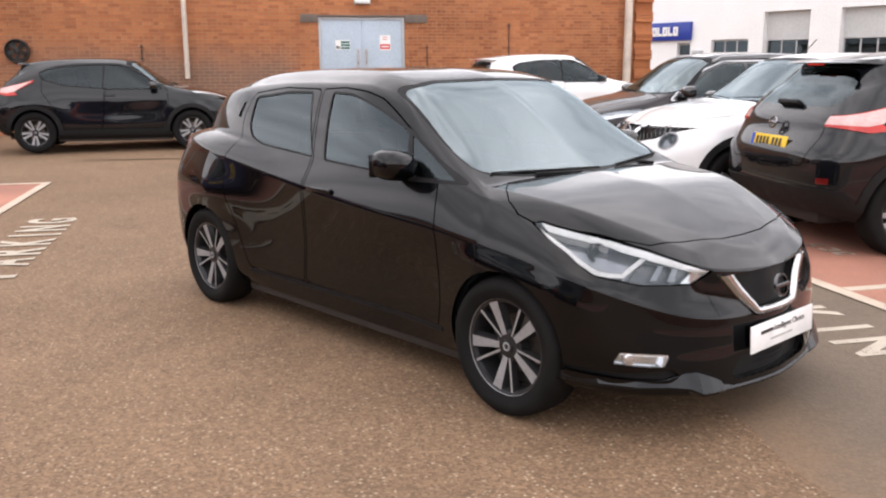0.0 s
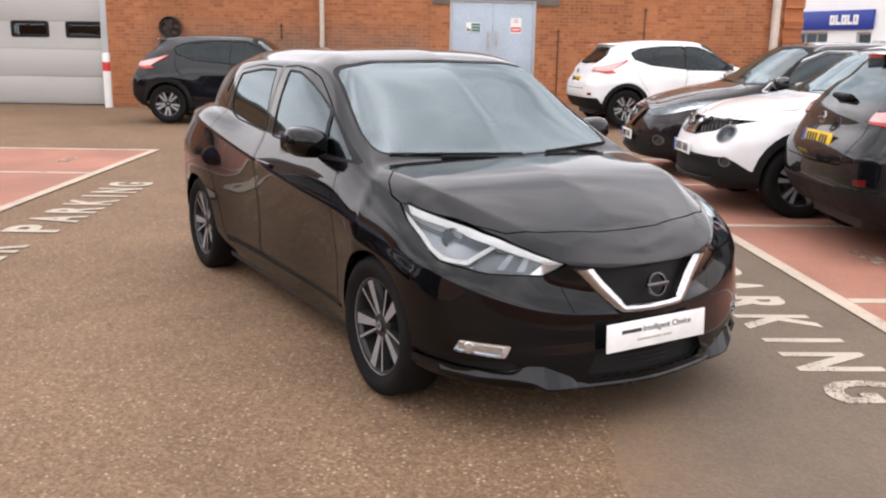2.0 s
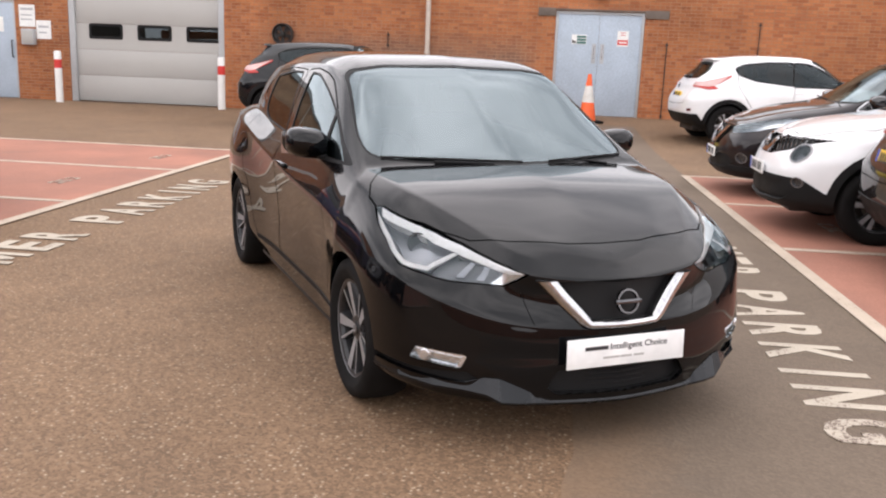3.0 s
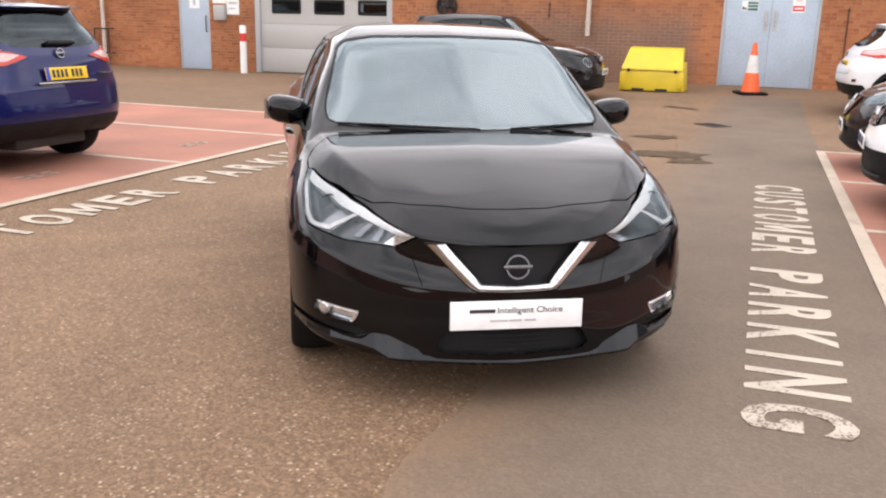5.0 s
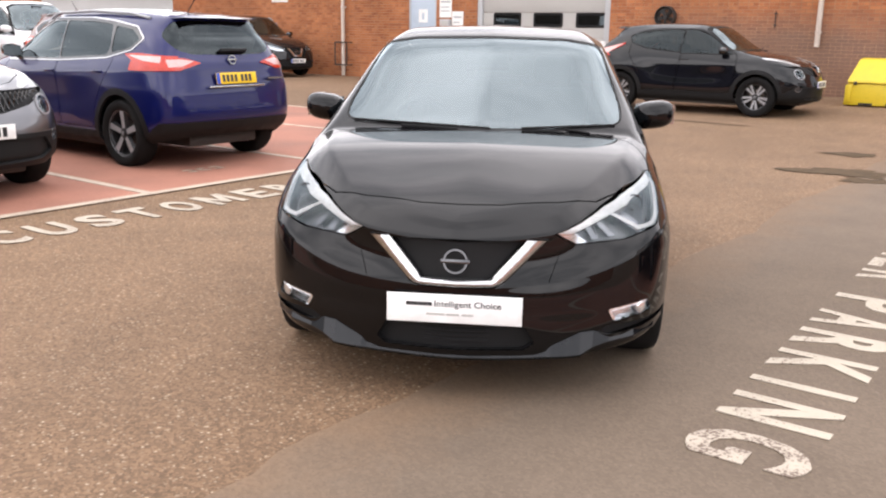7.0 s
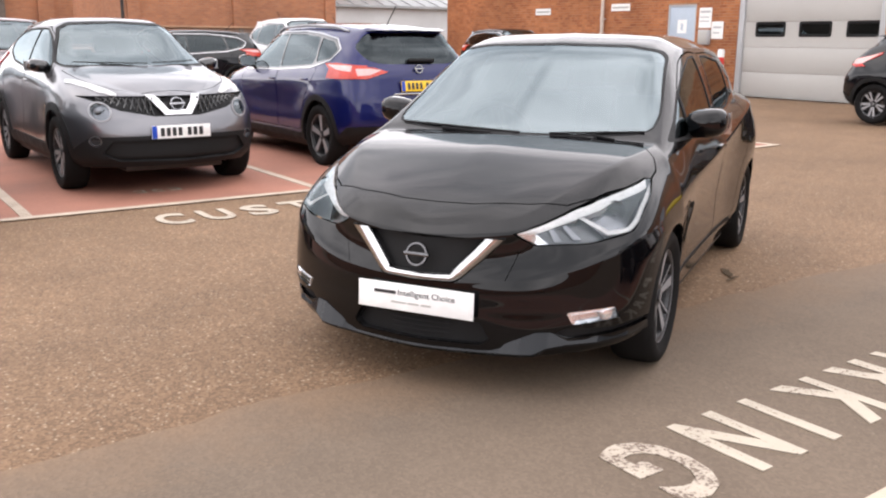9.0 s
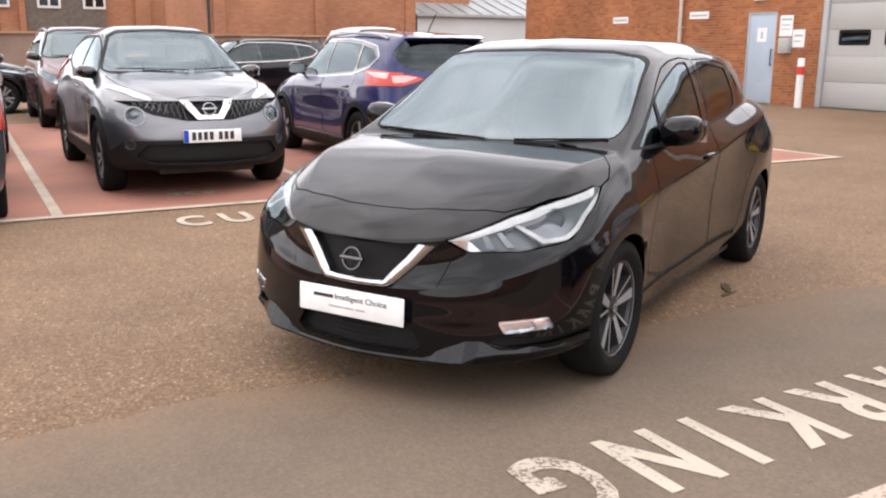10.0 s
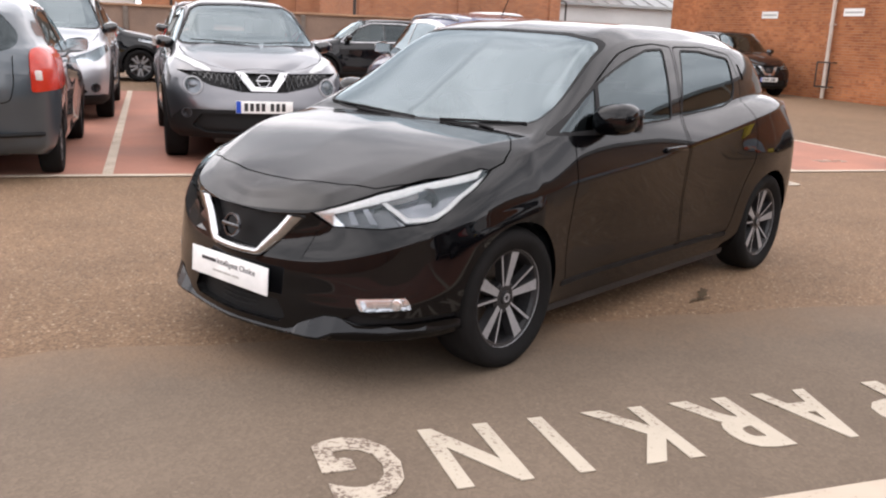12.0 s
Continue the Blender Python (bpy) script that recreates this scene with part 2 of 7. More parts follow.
M_GLOSSBLACK = grime("gloss_black_trim", (0.003, 0.003, 0.0033), 0.08, 0.1, 8.0, bumps=0.0, coat=1.0)
M_CABIN = grime("dark_cabin_trim", (0.022, 0.022, 0.024), 0.7, 0.2, 8.0)
M_SEAT = grime("charcoal_seat_cloth", (0.035, 0.035, 0.038), 0.9, 0.2, 12.0, 120.0)
M_CHROME = grime("chrome", (0.52, 0.52, 0.53), 0.14, 0.04, 5.0, bumps=0.0, metal=1.0)
M_ALLOY = grime("machined_alloy", (0.30, 0.30, 0.31), 0.36, 0.08, 10.0, bumps=0.0, metal=0.3)
M_ALLOYDARK = grime("dark_painted_alloy", (0.028, 0.028, 0.03), 0.35, 0.2, 10.0, bumps=0.0, metal=0.4)
M_STEEL = grime("rusty_brake_disc", (0.20, 0.17, 0.15), 0.45, 0.3, 14.0, metal=0.8)
M_REFLECTOR = grime("lamp_reflector", (0.72, 0.73, 0.75), 0.18, 0.05, 12.0, bumps=0.0, metal=0.85)
M_BOWL = grime("smoked_lamp_bowl", (0.09, 0.09, 0.095), 0.22, 0.2, 10.0, bumps=0.0, metal=0.7)
M_BOWLMID = grime("grey_lamp_bowl", (0.20, 0.20, 0.215), 0.14, 0.25, 14.0, bumps=0.0, metal=0.8)
M_LAMPGREY = grime("smoky_clear_lens", (0.48, 0.48, 0.48), 0.12, 0.1, 12.0, bumps=0.0, coat=0.5)
M_FACET = grime("satin_black_trim", (0.009, 0.010, 0.012), 0.26, 0.1, 10.0, bumps=0.0, metal=0.4, coat=0.15, spec=0.35)
M_BADGEDARK = grime("dark_chrome_badge", (0.13, 0.13, 0.135), 0.2, 0.1, 10.0, bumps=0.0, metal=1.0)
M_BADGE = grime("dull_chrome_badge", (0.33, 0.33, 0.34), 0.2, 0.1, 10.0, bumps=0.0, metal=1.0)
M_REDLENS = grime("red_lamp_lens", (0.46, 0.016, 0.010), 0.16, 0.15, 12.0, bumps=0.0, coat=0.25)
M_DARKRED = grime("dark_red_lamp_lens", (0.10, 0.008, 0.007), 0.12, 0.15, 12.0, bumps=0.0, coat=0.5)
M_PINKLENS = grime("pale_pink_lamp_lens", (0.58, 0.36, 0.34), 0.12, 0.12, 12.0, bumps=0.0, coat=0.8)
M_AMBERLENS = grime("orange_red_lamp_lens", (0.46, 0.030, 0.014), 0.16, 0.15, 12.0, bumps=0.0, coat=0.25)
M_CLEARLENS = grime("clear_lamp_lens", (0.66, 0.62, 0.60), 0.10, 0.08, 12.0, bumps=0.0, coat=0.8)
M_PLATEY = grime("yellow_number_plate", (0.78, 0.50, 0.015), 0.4, 0.05, 10.0)
M_PLATEW = grime("white_number_plate", (0.82, 0.82, 0.81), 0.35, 0.03, 3.0, 8.0, bumps=0.0)
M_PLATEBLUE = grime("blue_plate_band", (0.01, 0.06, 0.42), 0.4, 0.05, 10.0)


def glass(name, tint, gloss=1.0):
    """A thin pane: tinted straight through, mirror-like by Fresnel."""
    m, n, l, b = mat(name)
    n.remove(b)
    out = n["Material Output"]
    tr, gl, mx = n.new("ShaderNodeBsdfTransparent"), n.new("ShaderNodeBsdfGlossy"), n.new("ShaderNodeMixShader")
    fr = n.new("ShaderNodeFresnel")
    fr.inputs["IOR"].default_value = gloss
    tr.inputs["Color"].default_value = (*tint, 1)
    gl.inputs["Roughness"].default_value = 0.015
    gl.inputs["Color"].default_value = (0.82, 0.95, 1.0, 1)
    l.new(fr.outputs[0], mx.inputs[0])
    l.new(tr.outputs[0], mx.inputs[1])
    l.new(gl.outputs[0], mx.inputs[2])
    l.new(mx.outputs[0], out.inputs["Surface"])
    return m


M_GLASS = glass("tinted_window_glass", (0.28, 0.33, 0.32), 1.62)
M_PRIVACY = glass("dark_privacy_glass", (0.09, 0.10, 0.10), 1.52)
M_SCREEN = glass("windscreen_glass", (0.24, 0.30, 0.30), 2.5)
M_SCREEN_DULL = glass("parked_windscreen_glass", (0.45, 0.50, 0.49), 2.2)
M_PARKGLASS = glass("parked_side_glass", (0.16, 0.18, 0.18), 1.48)
M_LENS = glass("headlamp_cover", (0.92, 0.94, 0.95), 1.45)
M_PANE = glass("building_glass", (0.25, 0.28, 0.30), 1.6)


def car_paint(name, base, metal, rough, spec=0.4, coat=1.5):
    m, n, l, b = mat(name)
    dust = noise_node(n, l, 2.2, 6, 0.6)
    c = ramp(n, l, dust.outputs["Fac"], [(0.3, base), (0.75, tuple(min(1, x * 1.15) for x in base))]).outputs[0]
    l.new(c, b.inputs["Base Color"])
    r = ramp(n, l, dust.outputs["Fac"], [(0.35, (rough,) * 3), (0.75, (rough + 0.12,) * 3)])
    l.new(r.outputs[0], b.inputs["Roughness"])
    setp(b, Metallic=metal, Coat_Weight=1.0, Coat_Roughness=0.02, Coat_IOR=coat, Specular_IOR_Level=spec)
    return m


P_BLACK = car_paint("black_metallic_paint", (0.0006, 0.0007, 0.0012), 0.0, 0.34, 0.03, 1.37)
P_BLACK_DUSTY = car_paint("dusty_black_paint", (0.0022, 0.0025, 0.0038), 0.0, 0.4, 0.05, 1.44)
P_BROWN = car_paint("black_plum_paint", (0.009, 0.006, 0.007), 0.2, 0.35, 0.10, 1.40)
P_WHITE = car_paint("white_paint", (0.70, 0.70, 0.71), 0.0, 0.4)
P_GREY = car_paint("gunmetal_grey_paint", (0.135, 0.135, 0.145), 0.92, 0.30)
P_SILVER = car_paint("silver_paint", (0.42, 0.42, 0.44), 0.7, 0.35)
P_BLUE = car_paint("deep_blue_metallic_paint", (0.0022, 0.0045, 0.060), 0.3, 0.35, 0.15, 1.42)
P_SLATE = car_paint("slate_grey_paint", (0.055, 0.068, 0.080), 0.4, 0.4)
P_MAROON = car_paint("brown_metallic_paint", (0.095, 0.034, 0.030), 0.3, 0.4)

# ---- mesh helpers ----
def link_mesh(name, me, materials, parent=None, label=""):
    for m in materials if isinstance(materials, (list, tuple)) else [materials]:
        me.materials.append(m)
    ob = new(name, me)
    if parent is not None:
        ob.parent = parent
    if label:
        ob["label"] = label
    return ob


def part(name, bm, materials, parent=None, label="", smooth_angle=0.6):
    """Links a bmesh as one mesh object, under a thing or a part if one is given."""
    me = bpy.data.meshes.new(name)
    bmesh.ops.recalc_face_normals(bm, faces=bm.faces[:])
    for e in bm.edges:
        e.smooth = len(e.link_faces) == 2 and e.calc_face_angle(4.0) < smooth_angle
    for f in bm.faces:
        f.smooth = True
    bm.to_mesh(me)
    bm.free()
    return link_mesh(name, me, materials, parent, label)


def thing(name, m, label, category, group="", kind=""):
    ob = new(name)
    ob.empty_display_size = 0.2
    ob.matrix_world = m
    return tagged(ob, label, category, group, kind)


def box(bm, x0, y0, z0, x1, y1, z1, bevel=0.0, mi=0, m=None):
    vs = [bm.verts.new(p) for p in ((x0, y0, z0), (x1, y0, z0), (x1, y1, z0), (x0, y1, z0), (x0, y0, z1), (x1, y0, z1), (x1, y1, z1), (x0, y1, z1))]
    fs = [bm.faces.new([vs[i] for i in q]) for q in ((3, 2, 1, 0), (4, 5, 6, 7), (0, 1, 5, 4), (1, 2, 6, 5), (2, 3, 7, 6), (3, 0, 4, 7))]
    for f in fs:
        f.material_index = mi
    if bevel > 0:
        es = list({e for f in fs for e in f.edges})
        r = bmesh.ops.bevel(bm, geom=es, offset=bevel, segments=2, profile=0.5, affect="EDGES", material=-1)
        vs = [v for v in {v for f in r["faces"] for v in f.verts} | {v for v in vs if v.is_valid}]
    if m is not None:
        bmesh.ops.transform(bm, matrix=m, verts=[v for v in vs if v.is_valid])
    return vs


def lathe(bm, profile, n=32, mi=0, m=None, close=False):
    """Turns a profile of (radius, height) about z."""
    rings = []
    for r, h in profile:
        if r < 1e-5:
            rings.append([bm.verts.new((0, 0, h))])
        else:
            rings.append([bm.verts.new((r * math.cos(2 * math.pi * i / n), r * math.sin(2 * math.pi * i / n), h)) for i in range(n)])
    pairs = list(zip(rings, rings[1:])) + ([(rings[-1], rings[0])] if close else [])
    for a, b in pairs:
        for i in range(n):
            j = (i + 1) % n
            q = [a[i % len(a)], a[j % len(a)], b[j % len(b)], b[i % len(b)]]
            q = list(dict.fromkeys(q))
            if len(q) > 2:
                bm.faces.new(q).material_index = mi
    vs = [v for r in rings for v in r]
    if m is not None:
        bmesh.ops.transform(bm, matrix=m, verts=vs)
    return vs


def tube(bm, path, r, n=8, mi=0):
    """A round bar along a path of points."""
    path = [Vector(p) for p in path]
    rings = []
    for i, p in enumerate(path):
        d = (path[min(i + 1, len(path) - 1)] - path[max(i - 1, 0)]).normalized()
        u = d.orthogonal().normalized() if i == 0 else (rings[-1][1] - d * rings[-1][1].dot(d)).normalized()
        v = d.cross(u)
        rings.append(([bm.verts.new(p + (u * math.cos(2 * math.pi * k / n) + v * math.sin(2 * math.pi * k / n)) * r) for k in range(n)], u))
    for (a, _), (b, _) in zip(rings, rings[1:]):
        for k in range(n):
            bm.faces.new([a[k], a[(k + 1) % n], b[(k + 1) % n], b[k]]).material_index = mi
    for ring in (rings[0][0][::-1], rings[-1][0]):
        bm.faces.new(ring).material_index = mi


def slab(bm, poly, depth, mi=0, m=None):
    """A flat outline in x, y, given thickness along z."""
    lo, hi = [bm.verts.new((x, y, 0)) for x, y in poly], [bm.verts.new((x, y, depth)) for x, y in poly]
    bm.faces.new(lo[::-1]).material_index = mi
    bm.faces.new(hi).material_index = mi
    for i in range(len(poly)):
        j = (i + 1) % len(poly)
        bm.faces.new([lo[i], lo[j], hi[j], hi[i]]).material_index = mi
    if m is not None:
        bmesh.ops.transform(bm, matrix=m, verts=lo + hi)


def lettering(name, text, size, depth, m, material, parent=None, width=0.0, bold=0.0):
    """Raised letters in the built-in font, as a mesh; width stretches them to a length."""
    cu = bpy.data.curves.new(name, "FONT")
    cu.body, cu.size, cu.extrude, cu.resolution_u = text, size, depth, 3
    cu.offset = bold
    tmp = new("lettering_curve", cu)
    bpy.context.view_layer.update()
    me = bpy.data.meshes.new_from_object(tmp.evaluated_get(bpy.context.evaluated_depsgraph_get()))
    bpy.data.objects.remove(tmp)
    bpy.data.curves.remove(cu)
    xs = [v.co.x for v in me.vertices]
    s = width / (max(xs) - min(xs)) if width else 1.0
    x0 = min(xs)
    for v in me.vertices:
        v.co.x = (v.co.x - x0) * s
    me.materials.clear()
    ob = link_mesh(name, me, material, parent)
    ob.matrix_local = m
    return ob


def shrink(poly, d):
    """The outline moved inwards by d."""
    area = sum(a[0] * b[1] - b[0] * a[1] for a, b in zip(poly, poly[1:] + poly[:1]))
    s = 1 if area > 0 else -1
    out = []
    for i, p in enumerate(poly):
        a, b = Vector(poly[i - 1]), Vector(poly[(i + 1) % len(poly)])
        p = Vector(p)
        e, f = (p - a).normalized(), (b - p).normalized()
        n1, n2 = Vector((-e.y, e.x)) * s, Vector((-f.y, f.x)) * s
        k = (n1 + n2)
        k = k / max(0.35, k.length_squared) * 2 if k.length > 1e-6 else n1
        out.append(tuple(p + k * d))
    return out


def rounded(poly, r, n=3):
    """The outline with its corners rounded off."""
    out = []
    for i, p in enumerate(poly):
        a, b, p = Vector(poly[i - 1]), Vector(poly[(i + 1) % len(poly)]), Vector(p)
        ra, rb = min(r, (a - p).length * 0.45), min(r, (b - p).length * 0.45)
        u, v = p + (a - p).normalized() * ra, p + (b - p).normalized() * rb
        for k in range(n + 1):
            t = k / n
            out.append(tuple(u * (1 - t) ** 2 + p * 2 * t * (1 - t) + v * t * t))
    return out


# ---- ground ----
def sheet(name, xs, ys, lift, material, label, thick=0.0, parent=None, kind="structure"):
    bm = bmesh.new()
    rows = [[bm.verts.new((x, y, ground_z(x, y) + lift)) for x in xs] for y in ys]
    for a, b in zip(rows, rows[1:]):
        for i in range(len(xs) - 1):
            bm.faces.new([a[i], a[i + 1], b[i + 1], b[i]])
    if thick:
        edge = [e for e in bm.edges if len(e.link_faces) == 1]
        r = bmesh.ops.extrude_edge_only(bm, edges=edge)
        for v in r["geom"]:
            if isinstance(v, bmesh.types.BMVert):
                v.co.z -= thick
    ob = part(name, bm, material, parent, label if parent else "")
    if parent is None:
        tagged(ob, label, "ground", kind=kind)
    return ob


def steps(a, b, d):
    n = max(1, math.ceil(abs(b - a) / d))
    return [a + (b - a) * i / n for i in range(n + 1)]


sheet("ground", [-900, -200, -80, -40] + steps(-24, 12, 1.0) + [30, 90, 300, 900], [-900, -200, -80, -40] + steps(-26, 14, 1.0) + [30, 90, 300, 900],
      0.0, M_ASPHALT, "worn brown asphalt car park with pale stone chips")


def seam_sheet():
    """The smoother, greyer strip of tarmac with an uneven seam."""
    bm = bmesh.new()
    prev = None
    for i, x in enumerate(steps(-13.5, 8.0, 0.08)):
        w = 0.10 * noise.noise(Vector((x * 0.7, 3.1, 0))) + 0.05 * noise.noise(Vector((x * 2.3, 1.7, 0))) + 0.025 * noise.noise(Vector((x * 7.0, 4.2, 0)))
        y0 = 0.86 + w
        col = [bm.verts.new((x, y, ground_z(x, y) + 0.004)) for y in (y0, y0 + 0.02, 1.7, 2.0, 2.62 + 0.0218 * x)]
        col[0].co.z -= 0.006
        if prev:
            for k in range(4):
                bm.faces.new([prev[k], col[k], col[k + 1], prev[k + 1]])
        prev = col
    ob = part("pavement", bm, M_ASPHALT_GREY)
    tagged(ob, "smoother grey tarmac strip along the parking bays", "ground", kind="structure")


seam_sheet()


def bay_row(y_front, y_back, x0, x1, splits, label):
    """A row of red-surfaced parking bays with cream lines."""
    lo, hi = min(y_front, y_back), max(y_front, y_back)
    row = sheet("parking_bays", steps(x0, x1, 1.0), steps(lo, hi, 1.2), 0.009, M_RED, label, thick=0.012)
    side = 1 if y_back > y_front else -1

    def line(xa, ya, xb, yb, name):
        sheet(name, steps(min(xa, xb), max(xa, xb), 0.8), steps(min(ya, yb), max(ya, yb), 0.8), 0.0135, M_LINE, "worn cream painted line", thick=0.004, parent=row)
    line(x0, y_front - 0.05, x1, y_front + 0.05, "front_line")
    for x in splits:
        line(x - 0.045, y_front + side * 0.055, x + 0.045, y_back, "bay_line")
    # what is left of the painted numbers in the mouths of the bays
    for xa, xb in zip(splits, splits[1:]):
        xm, ym = (xa + xb) / 2 - 0.12, y_front + side * 0.75
        bm = bmesh.new()
        for k in range(3):
            box(bm, xm + k * 0.16 - 0.05, ym - 0.05, 0.0135, xm + k * 0.16 + 0.05, ym - 0.02, 0.016)
            box(bm, xm + k * 0.16 - 0.05, ym + 0.06, 0.0135, xm + k * 0.16 + 0.05, ym + 0.09, 0.016)
            box(bm, xm + k * 0.16 + (0.02 if k % 2 else -0.05), ym - 0.02, 0.0135, xm + k * 0.16 + (0.05 if k % 2 else -0.02), ym + 0.06, 0.016)
        bmesh.ops.translate(bm, vec=(0, 0, ground_z(xm, ym)), verts=bm.verts[:])
        part("bay_number", bm, M_LETTER_WORN, row, "illegible worn bay number")
    return row


LEFT_SPLITS = [-7.1, -4.83, -2.48, -0.12, 2.45, 4.9, 7.35]
RIGHT_SPLITS = [-6.85, -4.58, -2.28, 0.02, 2.35, 4.7]
bay_row(-3.60, -13.4, -7.15, 12.0, LEFT_SPLITS, "row of red surfaced customer parking bays with cream lines")
right_bays = bay_row(2.50, 7.4, -6.9, 8.0, RIGHT_SPLITS, "row of red surfaced customer parking bays with cream lines")
right_bays.matrix_world = pose(0, 2.612, 0, 0, 0, 1.25) @ pose(0, -2.50, 0)


def road_words(words, origin, turn, height, label):
    """Painted words on the ground, letter by letter; words are (text, start, end) along the line."""
    row = thing("road_marking", pose(*origin, 0, 0, turn), label, "road marking")
    inv = row.matrix_world
    for text, a, b in words:
        narrow = {"I": 0.22, "M": 1.2}
        weights = [narrow.get(c, 1.0) for c in text]
        gap = 0.46
        unit = (b - a) / (sum(weights) + gap * (len(text) - 1) + 0.3 * text.count("I"))
        x = a
        for c, w in zip(text, weights):
            x += 0.15 * unit if c == "I" else 0
            p = inv @ Vector((x, 0, 0))
            worn = c == "G" and turn < 90
            m = pose(x, 0, ground_z(p.x, p.y) + 0.0075, 0, 0, 0)
            if c == "M":
                bm = bmesh.new()
                f = bm.faces.new([bm.verts.new((u * w * unit, v * height, -0.002)) for u, v in ((0, 0), (0, 1), (.25, 1), (.5, .45), (.75, 1), (1, 1), (1, 0), (.79, 0), (.79, .64), (.58, .15), (.42, .15), (.21, .64), (.21, 0))])
                r = bmesh.ops.extrude_face_region(bm, geom=[f])
                bmesh.ops.translate(bm, vec=(0, 0, 0.004), verts=[v for v in r["geom"] if isinstance(v, bmesh.types.BMVert)])
                bmesh.ops.triangulate(bm, faces=[f for f in bm.faces if len(f.verts) > 4])
                bmesh.ops.transform(bm, matrix=m, verts=bm.verts[:])
                part("letter", bm, M_LETTER, row)
            else:
                lettering("letter", c, height / 0.72, 0.002, m, M_LETTER_WORN if worn else M_LETTER, row, width=w * unit, bold=0.017)
            x += (w + gap + (0.15 if c == "I" else 0)) * unit
    return row


road_words([("CUSTOMER", -4.03, -1.25), ("PARKING", -0.82, 1.59)], (0, 1.868, 0), 1.0, 0.405, "worn cream painted lettering on grey tarmac reading customer parking")
road_words([("CUSTOMER", -1.63, 1.22), ("PARKING", 1.66, 4.22)], (0, -2.76, 0), 180.0, 0.42, "cream painted lettering on brown asphalt reading customer parking")


def stain(x, y, rx, ry, seed, turn):
    bm = bmesh.new()
    rnd = random.Random(seed)
    ring = []
    for i in range(64):
        a = 2 * math.pi * i / 64
        k = 0.72 + 0.45 * noise.noise(Vector((math.cos(a) * 1.6 + seed, math.sin(a) * 1.6, seed))) + 0.28 * noise.noise(Vector((math.cos(a) * 5 + seed, math.sin(a) * 5, seed)))
        px, py = rx * k * math.cos(a), ry * k * math.sin(a)
        c, s = math.cos(turn), math.sin(turn)
        qx, qy = x + c * px - s * py, y + s * px + c * py
        ring.append(bm.verts.new((qx, qy, ground_z(qx, qy) + 0.0085)))
    bm.faces.new(ring)
    tagged(part("damp_patch", bm, M_WET), "dark damp oily patch on the asphalt", "stain")


for row in [(-5.65, 0.72, 0.42, 0.75, 3, 0.25), (-5.2, 1.05, 0.22, 0.30, 21, 0.4), (-7.3, 0.42, 0.28, 0.34, 5, 0.3), (-0.85, 0.52, 0.13, 0.035, 8, 0.9), (-0.74, 0.64, 0.11, 0.018, 11, 0.2), (-11.3, 0.3, 0.5, 0.12, 12, 1.2), (-9.8, -2.6, 1.4, 0.10, 14, 1.5)]:
    stain(*row)


def drain(x, y, turn):
    z = ground_z(x, y)
    d = thing("drain_cover", pose(x, y, z, 0, 0, turn), "dark iron slotted drain cover set in asphalt", "drain")
    bm = bmesh.new()
    for a, b in (((-0.24, -0.17), (0.24, -0.14)), ((-0.24, 0.14), (0.24, 0.17)), ((-0.24, -0.14), (-0.21, 0.14)), ((0.21, -0.14), (0.24, 0.14))):
        box(bm, a[0], a[1], 0, b[0], b[1], 0.014)
    part("frame", bm, M_IRON, d)
    for i in range(7):
        bm = bmesh.new()
        box(bm, -0.19 + i * 0.06, -0.14, 0.0, -0.165 + i * 0.06, 0.14, 0.012)
        part("bar", bm, M_IRON, d)


drain(-9.2, 1.03, 40)

# ---- the long brick building ----
WALL_TOP, WALL_Y0, WALL_Y1 = 5.0, -24.2, 8.75
OPENINGS = {"double": (0.62, 2.60, 0.20, 2.52), "garage": (-11.1, -7.18, 0.0, 3.9), "side": (-13.46, -12.48, 0.0, 2.36)}


def brick_building():
    # mortar wall with the openings cut through it: strips between the openings' edges
    bm = bmesh.new()
    cuts = sorted({WALL_Y0, WALL_Y1} | {v for o in OPENINGS.values() for v in o[:2]})
    for a, b in zip(cuts, cuts[1:]):
        hole = [o for o in OPENINGS.values() if o[0] <= a + 1e-6 and b <= o[1] + 1e-6]
        spans = [(-0.3, WALL_TOP)]
        if hole:
            spans = [(-0.3, hole[0][2]), (hole[0][3], WALL_TOP)]
        for z0, z1 in spans:
            box(bm, WALL_X - 0.33, a, z0, WALL_X, b, z1)
    bmesh.ops.remove_doubles(bm, verts=bm.verts[:], dist=1e-5)
    wall = part("wall_west", bm, M_MORTAR)
    tagged(wall, "long orange red brick wall with soot staining", "wall", kind="structure")
    bm = bmesh.new()
    box(bm, WALL_X - 9.0, WALL_Y0 - 0.0, WALL_TOP, WALL_X + 0.15, WALL_Y1, WALL_TOP + 0.25)
    tagged(part("roof", bm, M_ROOFSHEET), "plain flat roof edge above the brick wall", "roof", kind="structure")
    for nm, y0, y1 in (("wall_north", WALL_Y1 - 0.33, WALL_Y1), ("wall_south", WALL_Y0, WALL_Y0 + 0.33)):
        bm = bmesh.new()
        box(bm, WALL_X - 9.0, y0, -0.3, WALL_X - 0.335, y1, WALL_TOP)
        uv_box(bm)
        tagged(part(nm, bm, M_BRICK_FAR), "return wall of the brick building", "wall", kind="structure")
    bm = bmesh.new()
    box(bm, WALL_X - 9.0, WALL_Y0 + 0.335, -0.3, WALL_X - 8.7, WALL_Y1 - 0.335, WALL_TOP)
    tagged(part("wall_back", bm, M_MORTAR), "back wall of the brick building", "wall", kind="structure")
    return wall


